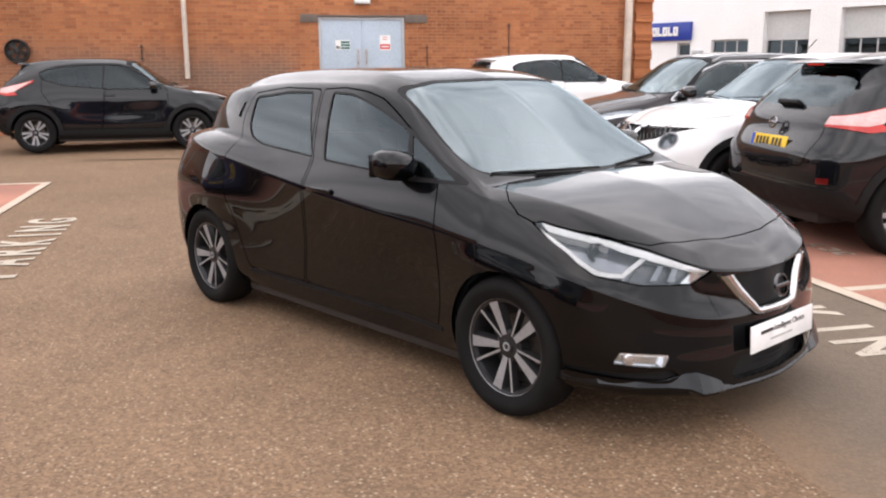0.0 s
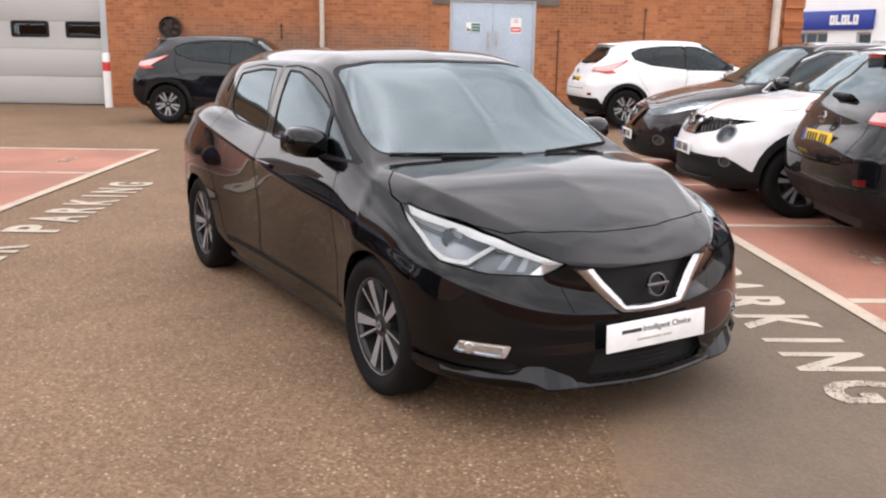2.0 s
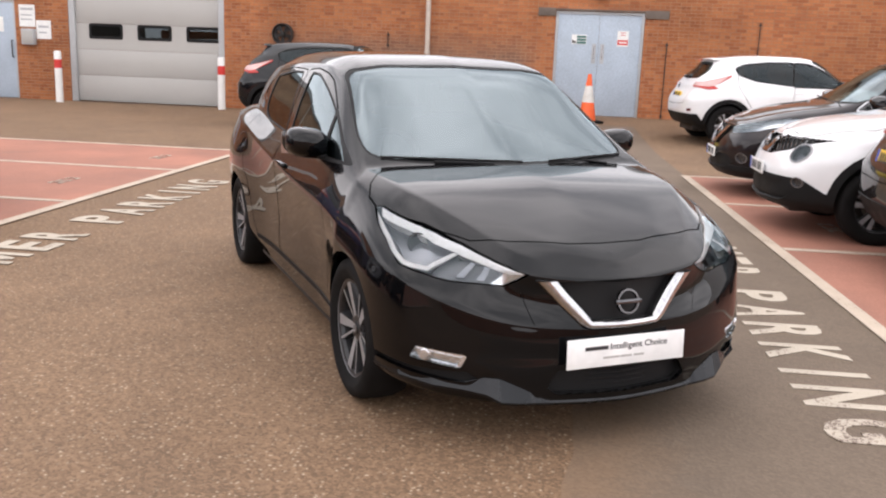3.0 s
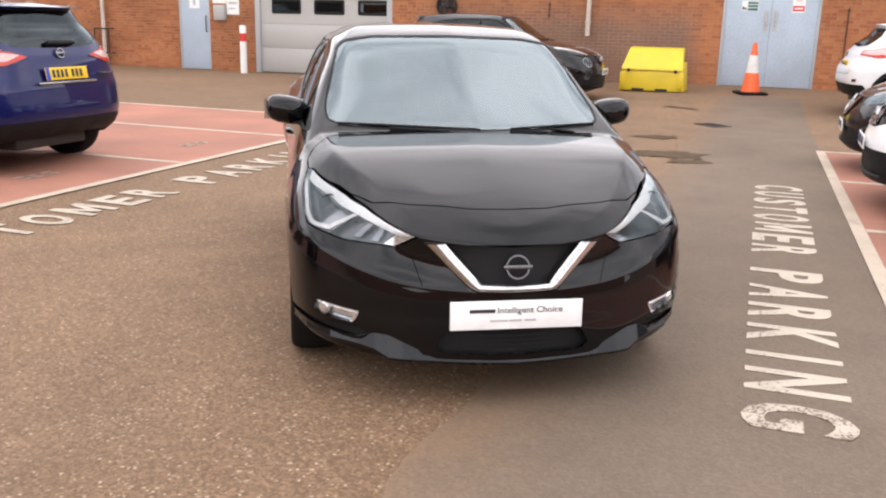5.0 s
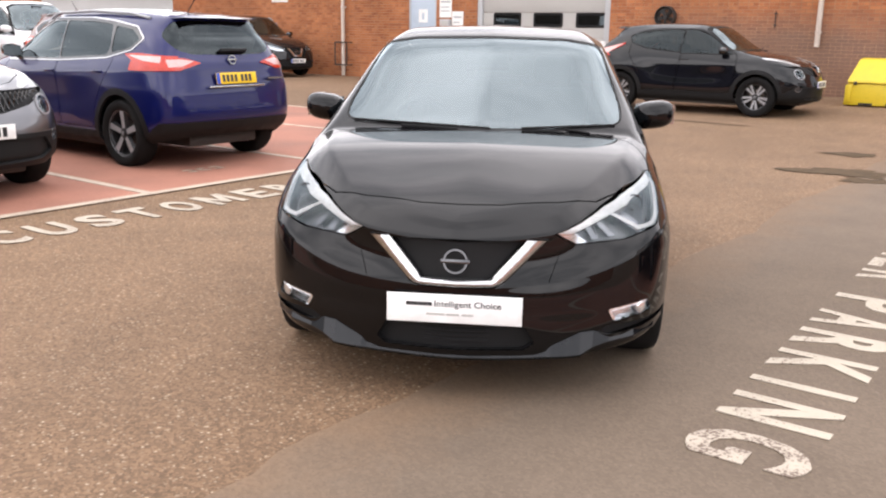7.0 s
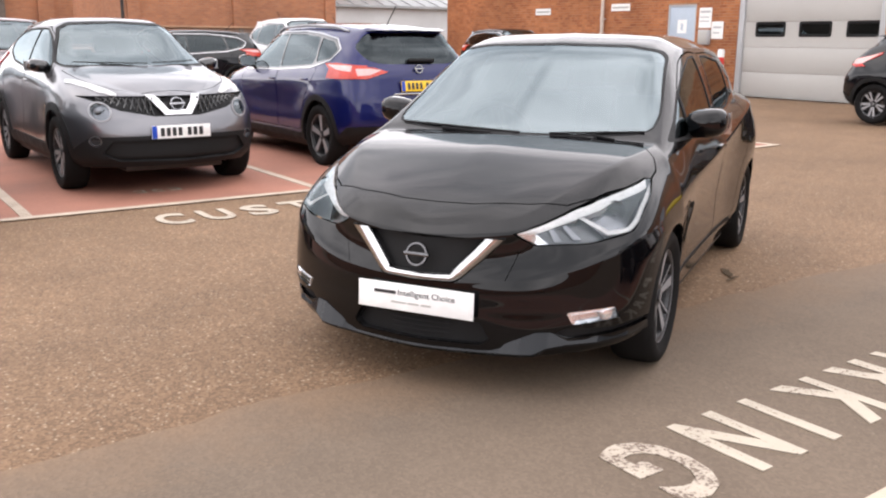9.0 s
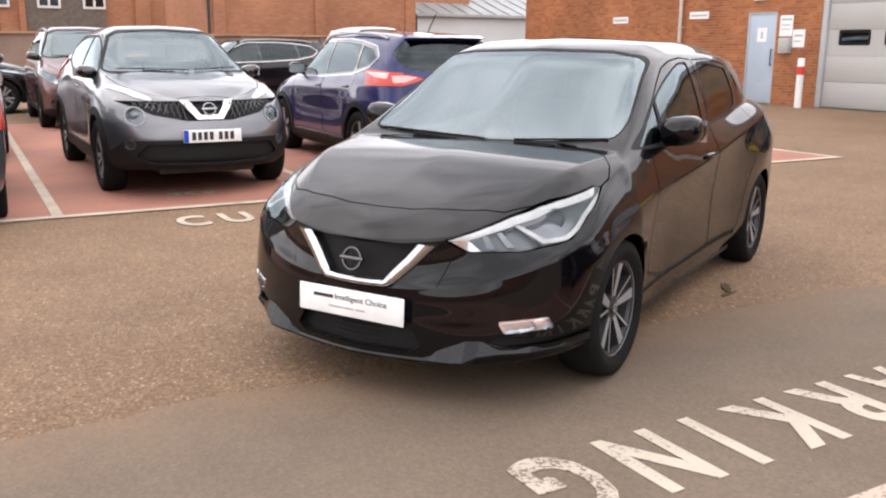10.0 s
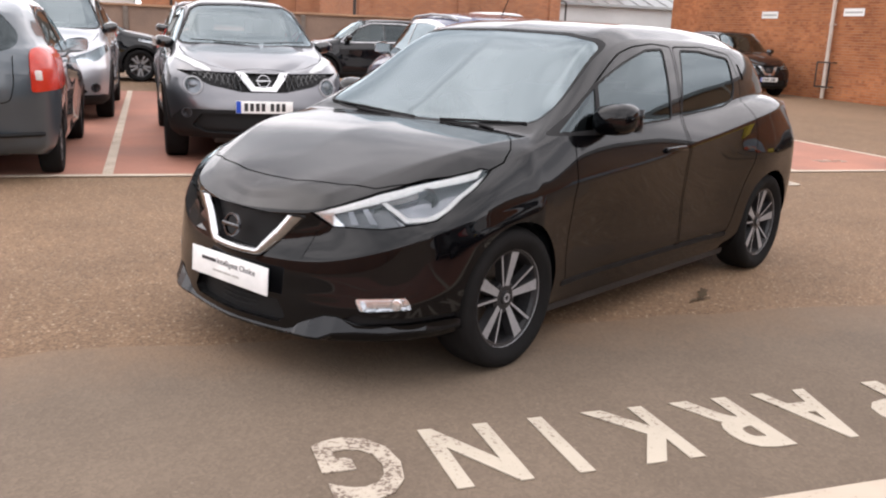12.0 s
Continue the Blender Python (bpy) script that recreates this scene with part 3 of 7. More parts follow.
def uv_box(bm):
    """Wall coordinates in metres, for brickwork."""
    uv = bm.loops.layers.uv.verify()
    for f in bm.faces:
        f.normal_update()
        for lp in f.loops:
            c = lp.vert.co
            lp[uv].uv = (c.y, c.z) if abs(f.normal.x) > 0.5 else ((c.x, c.z) if abs(f.normal.y) > 0.5 else (c.x, c.y))


wall_west = brick_building()


def fixed_box(name, parent, mats, *boxes, bevel=0.003, label=""):
    bm = bmesh.new()
    for b in boxes:
        box(bm, *b, bevel=bevel)
    return part(name, bm, mats, parent, label)


def double_door():
    y0, y1, z0, z1 = OPENINGS["double"]
    d = thing("double_door", pose(WALL_X, y0, z0), "pale blue grey steel double door with two safety signs", "door", kind="structure")
    w, h = y1 - y0, z1 - z0
    fixed_box("door_frame", d, M_FRAME, (-0.10, 0.004, 0.0, -0.015, 0.06, h - 0.004), (-0.10, w - 0.06, 0, -0.015, w - 0.004, h - 0.004), (-0.10, 0.06, h - 0.06, -0.015, w - 0.06, h - 0.004))
    for k, (a, b) in enumerate(((0.063, w / 2 - 0.003), (w / 2 + 0.003, w - 0.063))):
        leaf = fixed_box("door_leaf", d, M_DOORBLUE, (-0.085, a, 0.012, -0.04, b, h - 0.063))
        hy = b - 0.09 if k == 0 else a + 0.09
        bm = bmesh.new()
        tube(bm, [(-0.04, hy, 1.28), (0.01, hy, 1.28), (0.01, hy, 1.58), (-0.04, hy, 1.58)], 0.012)
        part("pull_handle", bm, M_CHROME, leaf, "steel pull handle")
        fixed_box("push_plate", leaf, M_FRAME, (-0.04, hy - 0.045, 1.18, -0.036, hy + 0.045, 1.62), bevel=0)
        for hz in (0.25, h / 2, h - 0.3):
            bm = bmesh.new()
            yy = a if k == 0 else b
            lathe(bm, [(0, -0.05), (0.012, -0.05), (0.012, 0.05), (0, 0.05)], 8, m=pose(-0.03, yy, hz))
            part("hinge", bm, M_FRAME, leaf)
    s = thing("safety_sign", pose(WALL_X - 0.036, y0 + 0.38, 1.80), "white and dark green fire door sign with unreadable lines", "sign")
    fixed_box("sign_plate", s, M_SIGNWHITE, (0, 0, 0, 0.004, 0.34, 0.21), bevel=0)
    fixed_box("green_panel", s, M_SIGNGREEN, (0.004, 0.12, 0.01, 0.006, 0.33, 0.06), (0.004, 0.12, 0.075, 0.006, 0.33, 0.125), (0.004, 0.12, 0.14, 0.006, 0.33, 0.19), bevel=0)
    fixed_box("pictogram", s, M_PRINT, (0.004, 0.015, 0.02, 0.006, 0.05, 0.09), (0.004, 0.06, 0.02, 0.006, 0.10, 0.07), bevel=0)
    s = thing("warning_sign", pose(WALL_X - 0.036, y0 + 1.40, 1.78), "white sign with a red lower half and unreadable print", "sign")
    fixed_box("sign_plate", s, M_SIGNWHITE, (0, 0, 0, 0.004, 0.25, 0.34), bevel=0)
    fixed_box("red_panel", s, M_SIGNRED, (0.004, 0.01, 0.03, 0.006, 0.24, 0.14), (0.004, 0.07, 0.24, 0.006, 0.18, 0.255), (0.004, 0.07, 0.29, 0.006, 0.18, 0.305), bevel=0)
    fixed_box("white_bar", s, M_SIGNWHITE, (0.006, 0.04, 0.07, 0.008, 0.21, 0.10), bevel=0)
    for a, b in ((-0.40, -0.006), (w + 0.006, w + 0.52)):
        t = fixed_box("lintel_pad", None, M_LINTEL, (WALL_X + 0.001, y0 + a, z1 - 0.12, WALL_X + 0.035, y0 + b, z1 + 0.06), bevel=0.006)
        tagged(t, "sooty stone pad beside the door head", "stone block", kind="structure")
    t = fixed_box("lintel", None, M_LINTEL, (WALL_X + 0.001, y0 - 0.003, z1 + 0.01, WALL_X + 0.03, y1 + 0.003, z1 + 0.05), bevel=0.004)
    tagged(t, "thin stone strip over the double door", "lintel", kind="structure")


double_door()


def garage_door():
    y0, y1, z0, z1 = OPENINGS["garage"]
    d = thing("garage_door", pose(WALL_X, y0, 0), "tall pale grey sectional workshop door with dark windows", "garage door", kind="structure")
    w = y1 - y0
    fixed_box("door_frame", d, M_FRAME, (-0.14, 0.004, 0, -0.01, 0.15, z1 - 0.004), (-0.14, w - 0.15, 0, -0.01, w - 0.004, z1 - 0.004), (-0.14, 0.15, z1 - 0.15, -0.01, w - 0.15, z1 - 0.004))
    h = 0.62
    for i in range(6):
        za, zb = 0.02 + i * h, min(0.02 + (i + 1) * h - 0.006, z1 - 0.152)
        holes = []
        if i == 2:
            holes = [0.50 + k * 1.235 - 0.15 for k in range(3)]
        bm = bmesh.new()
        if not holes:
            box(bm, -0.11, 0.152, za, -0.07, w - 0.152, zb, bevel=0.004)
        else:
            wz0, wz1 = za + 0.27, za + 0.61
            wz1 = min(wz1, zb - 0.02)
            box(bm, -0.11, 0.152, za, -0.07, w - 0.152, wz0)
            box(bm, -0.11, 0.152, wz1, -0.07, w - 0.152, zb)
            ys = [0.152] + [v for hy in holes for v in (hy + 0.15, hy + 0.98)] + [w - 0.152]
            for a, b in zip(ys[::2], ys[1::2]):
                box(bm, -0.11, a, wz0, -0.07, b, wz1)
        panel = part("panel", bm, M_SHUTTER, d)
        for hy in holes:
            bm = bmesh.new()
            a, b = hy + 0.15, hy + 0.98
            rect = [(a, wz0), (b, wz0), (b, wz1), (a, wz1)]
            loops = []
            for poly, x in ((rounded(shrink(rect, -0.02), 0.06), -0.068), (rounded(shrink(rect, -0.012), 0.06), -0.058), (rounded(shrink(rect, 0.035), 0.07), -0.058), (rounded(shrink(rect, 0.045), 0.07), -0.086)):
                loops.append([bm.verts.new((x, y, z)) for y, z in poly])
            for p, q in zip(loops, loops[1:]):
                for k in range(len(p)):
                    bm.faces.new([p[k], p[(k + 1) % len(p)], q[(k + 1) % len(q)], q[k]])
            part("window_frame", bm, M_PLASTIC, panel, "black rubber window surround")
            bm = bmesh.new()
            box(bm, -0.092, a + 0.03, wz0 + 0.03, -0.086, b - 0.03, wz1 - 0.03)
            part("pane", bm, M_PANE, panel)


garage_door()


def side_door():
    y0, y1, z0, z1 = OPENINGS["side"]
    d = thing("side_door", pose(WALL_X, y0, 0), "pale blue grey personnel door with a white notice", "door", kind="structure")
    w = y1 - y0
    fixed_box("door_frame", d, M_FRAME, (-0.10, 0.004, 0, -0.012, 0.05, z1 - 0.004), (-0.10, w - 0.05, 0, -0.012, w - 0.004, z1 - 0.004), (-0.10, 0.05, z1 - 0.05, -0.012, w - 0.05, z1 - 0.004))
    leaf = fixed_box("door_leaf", d, M_DOORBLUE, (-0.08, 0.053, 0.012, -0.035, w - 0.053, z1 - 0.053))
    bm = bmesh.new()
    tube(bm, [(-0.035, w - 0.12, 1.0), (0.012, w - 0.12, 1.0), (0.012, w - 0.12, 1.4), (-0.035, w - 0.12, 1.4)], 0.014)
    part("pull_handle", bm, M_IRON, leaf, "dark pull handle")
    for nm, yy, zz, ww, hh, lab in (("door_notice", y0 + 0.33, 1.60, 0.32, 0.36, "small white pictogram notice on the blue door"),):
        s = thing(nm, pose(WALL_X - 0.032, yy, zz), lab, "sign")
        fixed_box("sign_plate", s, M_SIGNWHITE, (0, 0, 0, 0.004, ww, hh), bevel=0)
        fixed_box("pictogram", s, M_DOORBLUE, (0.004, 0.12, 0.08, 0.006, 0.20, 0.26), bevel=0)


side_door()


def wall_sign(y0, z0, y1, z1, label, bars):
    s = thing("wall_sign", pose(WALL_X + 0.012, y0, z0), label, "sign")
    w, h = y1 - y0, z1 - z0
    fixed_box("sign_plate", s, M_SIGNWHITE, (0, 0, 0, 0.006, w, h), bevel=0)
    for a, b, c, e, m in bars:
        fixed_box("print_bar", s, m, (0.006, a * w, b * h, 0.008, c * w, e * h), bevel=0)


wall_sign(-12.36, 1.74, -11.95, 2.26, "white notice board sign with unreadable print", [(0.1, 0.75, 0.9, 0.85, M_FRAME), (0.1, 0.5, 0.8, 0.56, M_FRAME), (0.1, 0.3, 0.85, 0.36, M_FRAME)])
wall_sign(-11.93, 1.46, -11.55, 1.90, "small white notice with faint unreadable print", [(0.15, 0.6, 0.85, 0.72, M_FRAME), (0.15, 0.3, 0.7, 0.38, M_FRAME)])
wall_sign(-19.1, 2.18, -18.36, 2.38, "long white plate with unreadable print on brick", [(0.08, 0.35, 0.92, 0.6, M_SHUTTER)])
wall_sign(-15.65, 2.24, -14.9, 2.44, "long white plate with unreadable print on brick", [(0.08, 0.35, 0.92, 0.6, M_SHUTTER)])


def drainpipe(y, z0, z1, r, label):
    t = thing("drainpipe", pose(WALL_X + 0.012, y, 0), label, "drainpipe")
    bm = bmesh.new()
    tube(bm, [(0.06 + r, 0, z0), (0.06 + r, 0, z1)], r, 14)
    part("pipe", bm, M_PIPE, t)
    zz = z0 + 0.3
    while zz < z1:
        bm = bmesh.new()
        lathe(bm, [(r, -0.03), (r + 0.012, -0.03), (r + 0.012, 0.03), (r, 0.03)], 14, m=pose(0.06 + r, 0, zz))
        box(bm, 0.0, -0.05, -0.02, 0.06, 0.05, 0.02, m=pose(0, 0, zz))
        part("collar", bm, M_PIPE, t)
        zz += 1.7


drainpipe(-2.28, 1.18, WALL_TOP, 0.055, "dirty cream drainpipe ending above the ground")
drainpipe(-15.9, 0.02, WALL_TOP, 0.055, "dirty cream drainpipe on the brick wall")
drainpipe(8.06, 0.05, WALL_TOP, 0.095, "broad cream drainpipe at the wall's corner")


def pipe_guard(y):
    t = thing("pipe_guard", pose(WALL_X + 0.012, y, 0), "dark iron cage guarding the foot of a drainpipe", "guard")
    for yy in (-0.24, 0.24):
        bm = bmesh.new()
        tube(bm, [(0.0, yy, 0.34), (0.22, yy, 0.34), (0.22, yy, 1.0), (0.0, yy, 1.0)], 0.02)
        part("hoop", bm, M_IRON, t)
    for zz in (0.34, 1.0):
        bm = bmesh.new()
        tube(bm, [(0.22, -0.24, zz), (0.22, 0.24, zz)], 0.02)
        part("rail", bm, M_IRON, t)


pipe_guard(-15.9)


def wall_fan(y, z):
    t = thing("wall_fan", pose(WALL_X + 0.012, y, z, 0, 90, 0), "round dark extractor fan mounted on the brick wall", "fan")
    bm = bmesh.new()
    lathe(bm, [(0.17, 0.0), (0.24, 0.0), (0.25, 0.02), (0.25, 0.14), (0.235, 0.155), (0.22, 0.14), (0.22, 0.02), (0.17, 0.02)], 28, close=True)
    part("housing", bm, M_IRON, t)
    bm = bmesh.new()
    lathe(bm, [(0, 0.03), (0.06, 0.03), (0.06, 0.1), (0.03, 0.12), (0, 0.12)], 16)
    part("hub", bm, M_IRON, t)
    for k in range(5):
        bm = bmesh.new()
        slab(bm, [(0.05, -0.03), (0.21, -0.08), (0.21, 0.05), (0.05, 0.03)], 0.006, m=pose(0, 0, 0.06, 25, 0, 72 * k))
        part("blade", bm, M_IRON, t)
    for k in range(3):
        bm = bmesh.new()
        lathe(bm, [(0.06 + 0.055 * k, 0.145), (0.067 + 0.055 * k, 0.145), (0.067 + 0.055 * k, 0.152), (0.06 + 0.055 * k, 0.152)], 24, close=True)
        part("guard_ring", bm, M_IRON, t)


wall_fan(-5.72, 1.78)


def wall_rod(y, z0, z1):
    t = thing("wall_conduit", pose(WALL_X + 0.012, y, 0), "thin dark iron conduit on the brick wall", "conduit")
    bm = bmesh.new()
    tube(bm, [(0.02, 0, z0), (0.02, 0, z1)], 0.011)
    part("rod", bm, M_IRON, t)
    for zz in (z0 + 0.06, z1 - 0.06):
        bm = bmesh.new()
        box(bm, 0, -0.03, zz - 0.012, 0.033, 0.03, zz + 0.012)
        part("clip", bm, M_IRON, t)


wall_rod(-3.22, 1.56, 1.92)
wall_rod(5.1, 0.4, 2.4)
wall_rod(3.12, 0.2, 1.9)


def meter_box(y, z):
    t = thing("meter_box", pose(WALL_X + 0.012, y, z), "small grey box beside the blue door", "box")
    fixed_box("case", t, M_FRAME, (0, -0.16, 0, 0.14, 0.16, 0.38), bevel=0.012)
    fixed_box("lid", t, M_SHUTTER, (0.14, -0.14, 0.04, 0.15, 0.14, 0.34), bevel=0.004)


meter_box(-12.1, 1.31)


def bulkhead(y, z, label):
    t = thing("wall_lamp", pose(WALL_X + 0.012, y, z), label, "lamp")
    fixed_box("base", t, M_FRAME, (0, -0.19, 0, 0.06, 0.19, 0.14), bevel=0.01)
    fixed_box("diffuser", t, M_SIGNWHITE, (0.06, -0.17, 0.015, 0.12, 0.17, 0.125), bevel=0.02)


bulkhead(1.62, 2.80, "white bulkhead lamp over the double door, unlit")
bulkhead(-13.05, 2.64, "white bulkhead lamp over the blue door, unlit")


def bollard(y, x=-15.15, h=1.2):
    z = ground_z(x, y)
    t = thing("bollard", pose(x, y, z), "white steel bollard with a red band beside the workshop door", "bollard", group="bollards at the workshop door")
    r = 0.085
    for nm, a, b, m in (("post", 0.0, 0.80, M_SIGNWHITE), ("band", 0.80, 1.0, M_SIGNRED), ("top", 1.0, h, M_SIGNWHITE)):
        bm = bmesh.new()
        prof = [(0, a), (r, a), (r, b - (0.04 if nm == "top" else 0)), (r * 0.8, b), (0, b)] if nm == "top" else [(0, a), (r, a), (r, b), (0, b)]
        lathe(bm, prof, 20)
        part(nm, bm, m, t)


bollard(-11.05)
bollard(-7.02)


def grit_bin(x, y):
    z = ground_z(x, y)
    t = thing("grit_bin", pose(x, y, z) @ Matrix.Scale(0.93, 4), "yellow plastic grit bin with a sloping lid by the brick wall", "grit bin")
    # profile in x (depth, front at +x) and z, drawn along y
    prof = [(-0.40, 0.0), (0.42, 0.0), (0.40, 0.42), (0.36, 0.46), (-0.40, 0.62)]
    w0, w1 = -0.70, 0.70
    bm = bmesh.new()
    a = [bm.verts.new((px, w0 + (0.05 if pz > 0.4 else 0), pz)) for px, pz in prof]
    b = [bm.verts.new((px, w1 - (0.05 if pz > 0.4 else 0), pz)) for px, pz in prof]
    bm.faces.new(a)
    bm.faces.new(b[::-1])
    for i in range(len(prof)):
        j = (i + 1) % len(prof)
        bm.faces.new([a[i], b[i], b[j], a[j]])
    bmesh.ops.bevel(bm, geom=bm.edges[:], offset=0.025, segments=3, affect="EDGES", profile=0.5)
    part("body", bm, M_YELLOW, t)
    for yy in (-0.28, 0.22):
        fixed_box("fork_slot", t, M_IRON, (0.395, yy - 0.13, 0.006, 0.426, yy + 0.13, 0.055), bevel=0.0, label="dark forklift slot")
    for yy in (-0.62, 0.62):
        fixed_box("corner_rib", t, M_YELLOW, (0.37, yy - 0.06, 0.06, 0.45, yy + 0.06, 0.40), bevel=0.02)
    bm = bmesh.new()
    lid = [(-0.42, 0.66), (-0.42, 0.92), (-0.10, 0.90), (0.40, 0.50), (0.43, 0.44), (0.40, 0.44), (0.36, 0.48)]
    a = [bm.verts.new((px, w0 + 0.04 + 0.08 * (pz > 0.6), pz)) for px, pz in lid]
    b = [bm.verts.new((px, w1 - 0.04 - 0.08 * (pz > 0.6), pz)) for px, pz in lid]
    bm.faces.new(a)
    bm.faces.new(b[::-1])
    for i in range(len(lid)):
        j = (i + 1) % len(lid)
        bm.faces.new([a[i], b[i], b[j], a[j]])
    bmesh.ops.bevel(bm, geom=bm.edges[:], offset=0.02, segments=3, affect="EDGES", profile=0.5)
    part("lid", bm, M_YELLOW, t)
    for yy in (-0.5, 0.5):
        fixed_box("hasp", t, M_IRON, (0.43, yy - 0.03, 0.40, 0.45, yy + 0.03, 0.47), bevel=0.004)


grit_bin(-13.95, -0.50)


def cone(x, y):
    z = ground_z(x, y)
    t = thing("traffic_cone", pose(x, y, z, 0, 0, 20), "orange traffic cone with a white sleeve on a black base", "traffic cone")
    bm = bmesh.new()
    box(bm, -0.27, -0.27, 0, 0.27, 0.27, 0.05, bevel=0.015)
    part("base", bm, M_RUBBER, t)

    def r(h):
        return 0.19 - 0.155 * h / 1.0
    for nm, a, b, m, e in (("lower_cone", 0.05, 0.42, M_ORANGE, 0), ("sleeve", 0.42, 0.76, M_CONEWHITE, 0.003), ("upper_cone", 0.76, 1.0, M_ORANGE, 0)):
        bm = bmesh.new()
        lathe(bm, [(0, a), (r(a) + e, a), (r(b) + e, b), (r(b) * 0.6 if nm == "upper_cone" else 0, b), (0, b - 0.02 if nm == "upper_cone" else b)], 28)
        part(nm, bm, m, t)


cone(-13.95, 1.40)


def quoin_pier():
    """The stepped brick pier and corner beyond the broad drainpipe."""
    bm = bmesh.new()
    k = 0
    z = -0.25
    while z < 4.6:
        out = 0.10 if (k // 3) % 2 == 0 else 0.02
        box(bm, WALL_X + 0.001, WALL_Y1 - 0.46, z, WALL_X + 0.02 + out * 0.8, WALL_Y1 - 0.01, z + 0.068)
        z += 0.075
        k += 1
    tagged(part("brick_pier", bm, M_BRICKS), "stepped brick pier at the corner of the building", "pier", kind="structure")


quoin_pier()

# ---- buildings farther off ----
def white_showroom():
    """The white showroom and workshop beyond the corner of the brick building, its front running off at an angle."""
    u0, u1, H = -34.0, 26.0, 7.5
    m = pose(-29.1, 19.9, 0, 0, 0, 22.5)          # along the front: +x; its face looks to -y
    holes = [(-7.9, -5.85, 0.0, 2.36), (-4.3, -3.55, 0.0, 2.34), (-2.4, -0.5, 0.0, 2.44), (0.2, 2.3, 0.0, 3.5), (3.6, 5.7, 0.0, 3.5), (7.0, 9.1, 0.0, 3.5)]
    hall = thing("showroom", m, "white clad showroom and workshop across the yard", "building", kind="structure")
    bm = bmesh.new()
    cuts = sorted({u0, u1} | {v for h in holes for v in h[:2]})
    for a, b in zip(cuts, cuts[1:]):
        h = [o for o in holes if o[0] <= a + 1e-6 and b <= o[1] + 1e-6]
        box(bm, a, 0, h[0][3] if h else -0.1, b, 0.4, H)
    bmesh.ops.remove_doubles(bm, verts=bm.verts[:], dist=1e-5)
    part("wall", bm, M_RENDER, hall)
    for nm, q in (("rear_wall", (u0, 15.6, -0.1, u1, 16.0, H)), ("end_wall", (u0, 0.405, -0.1, u0 + 0.4, 15.595, H)), ("end_wall", (u1 - 0.4, 0.405, -0.1, u1, 15.595, H))):
        bm = bmesh.new()
        box(bm, *q)
        part(nm, bm, M_RENDER, hall)
    bm = bmesh.new()
    box(bm, u0 - 0.2, -0.2, H + 0.003, u1 + 0.2, 16.2, H + 0.35)
    part("roof", bm, M_ROOFSHEET, hall)
    for a, b, z0, z1 in holes:
        if z1 > 3:
            bm = bmesh.new()
            box(bm, a + 0.003, 0.28, 2.36, b - 0.003, 0.34, z1 - 0.003)
            for i in range(3):
                box(bm, a + 0.003, 0.28, 0.02 + i * 0.52, b - 0.003, 0.34, 0.52 + i * 0.52)
            dr = part("workshop_door", bm, M_RENDER_GREY, hall, "pale grey sectional door")
            for j in range(3):
                ua = a + 0.05 + j * (b - a - 0.1) / 3
                bm = bmesh.new()
                box(bm, ua, 0.30, 1.60, ua + (b - a - 0.1) / 3 - 0.06, 0.32, 2.33)
                part("pane", bm, M_PANE, dr)
            for j in range(4):
                ua = a + 0.003 + j * (b - a - 0.006 - 0.06) / 3
                bm = bmesh.new()
                box(bm, ua, 0.285, 1.59, ua + 0.06, 0.335, 2.355)
                part("glazing_bar", bm, M_FRAME, dr)
        else:
            n = max(1, round((b - a) / 0.7))
            bm = bmesh.new()
            for j in range(n + 1):
                ua = a + 0.003 + j * (b - a - 0.066) / n
                box(bm, ua, 0.12, 0.02, ua + 0.06, 0.20, z1 - 0.003)
            for zz in (0.02, z1 - 0.6, z1 - 0.073):
                box(bm, a + 0.01, 0.125, zz, b - 0.01, 0.195, zz + 0.07)
            fr = part("window_frame", bm, M_FRAME, hall, "grey glazed entrance frame")
            bm = bmesh.new()
            box(bm, a + 0.02, 0.155, 0.03, b - 0.02, 0.165, z1 - 0.02)
            part("pane", bm, M_PANE, fr)
    s = thing("fascia_sign", m @ pose(-9.6, -0.01, 2.46), "long blue fascia sign with pale block shapes on white cladding", "sign")
    bm = bmesh.new()
    box(bm, 0, -0.14, 0, 6.15, 0, 0.80, bevel=0.01)
    part("board", bm, M_BLUE, s)
    # the maker's word as plain pale shapes
    for j in range(5):
        ua = 3.95 + j * 0.31
        bm = bmesh.new()
        box(bm, ua, -0.17, 0.20, ua + 0.26, -0.14, 0.32)
        box(bm, ua, -0.17, 0.32, ua + 0.09, -0.14, 0.60)
        if j % 2 == 0:
            box(bm, ua + 0.16, -0.17, 0.32, ua + 0.26, -0.14, 0.60)
            box(bm, ua + 0.09, -0.17, 0.50, ua + 0.16, -0.14, 0.60)
        part("sign_shape", bm, M_SIGNWHITE, s)
    bm = bmesh.new()
    box(bm, 0.6, -0.16, 0.32, 2.1, -0.14, 0.44)
    part("small_bar", bm, M_SIGNWHITE, s)
    t = thing("wall_unit", m @ pose(-3.2, -0.01, 1.5), "small grey unit fixed to the white wall", "air unit")
    fixed_box("case", t, M_FRAME, (0, -0.3, 0, 0.42, 0, 0.5), bevel=0.03)
    for k in range(3):
        fixed_box("vent_slot", t, M_IRON, (0.06, -0.305, 0.1 + k * 0.11, 0.36, -0.299, 0.14 + k * 0.11), bevel=0)


white_showroom()


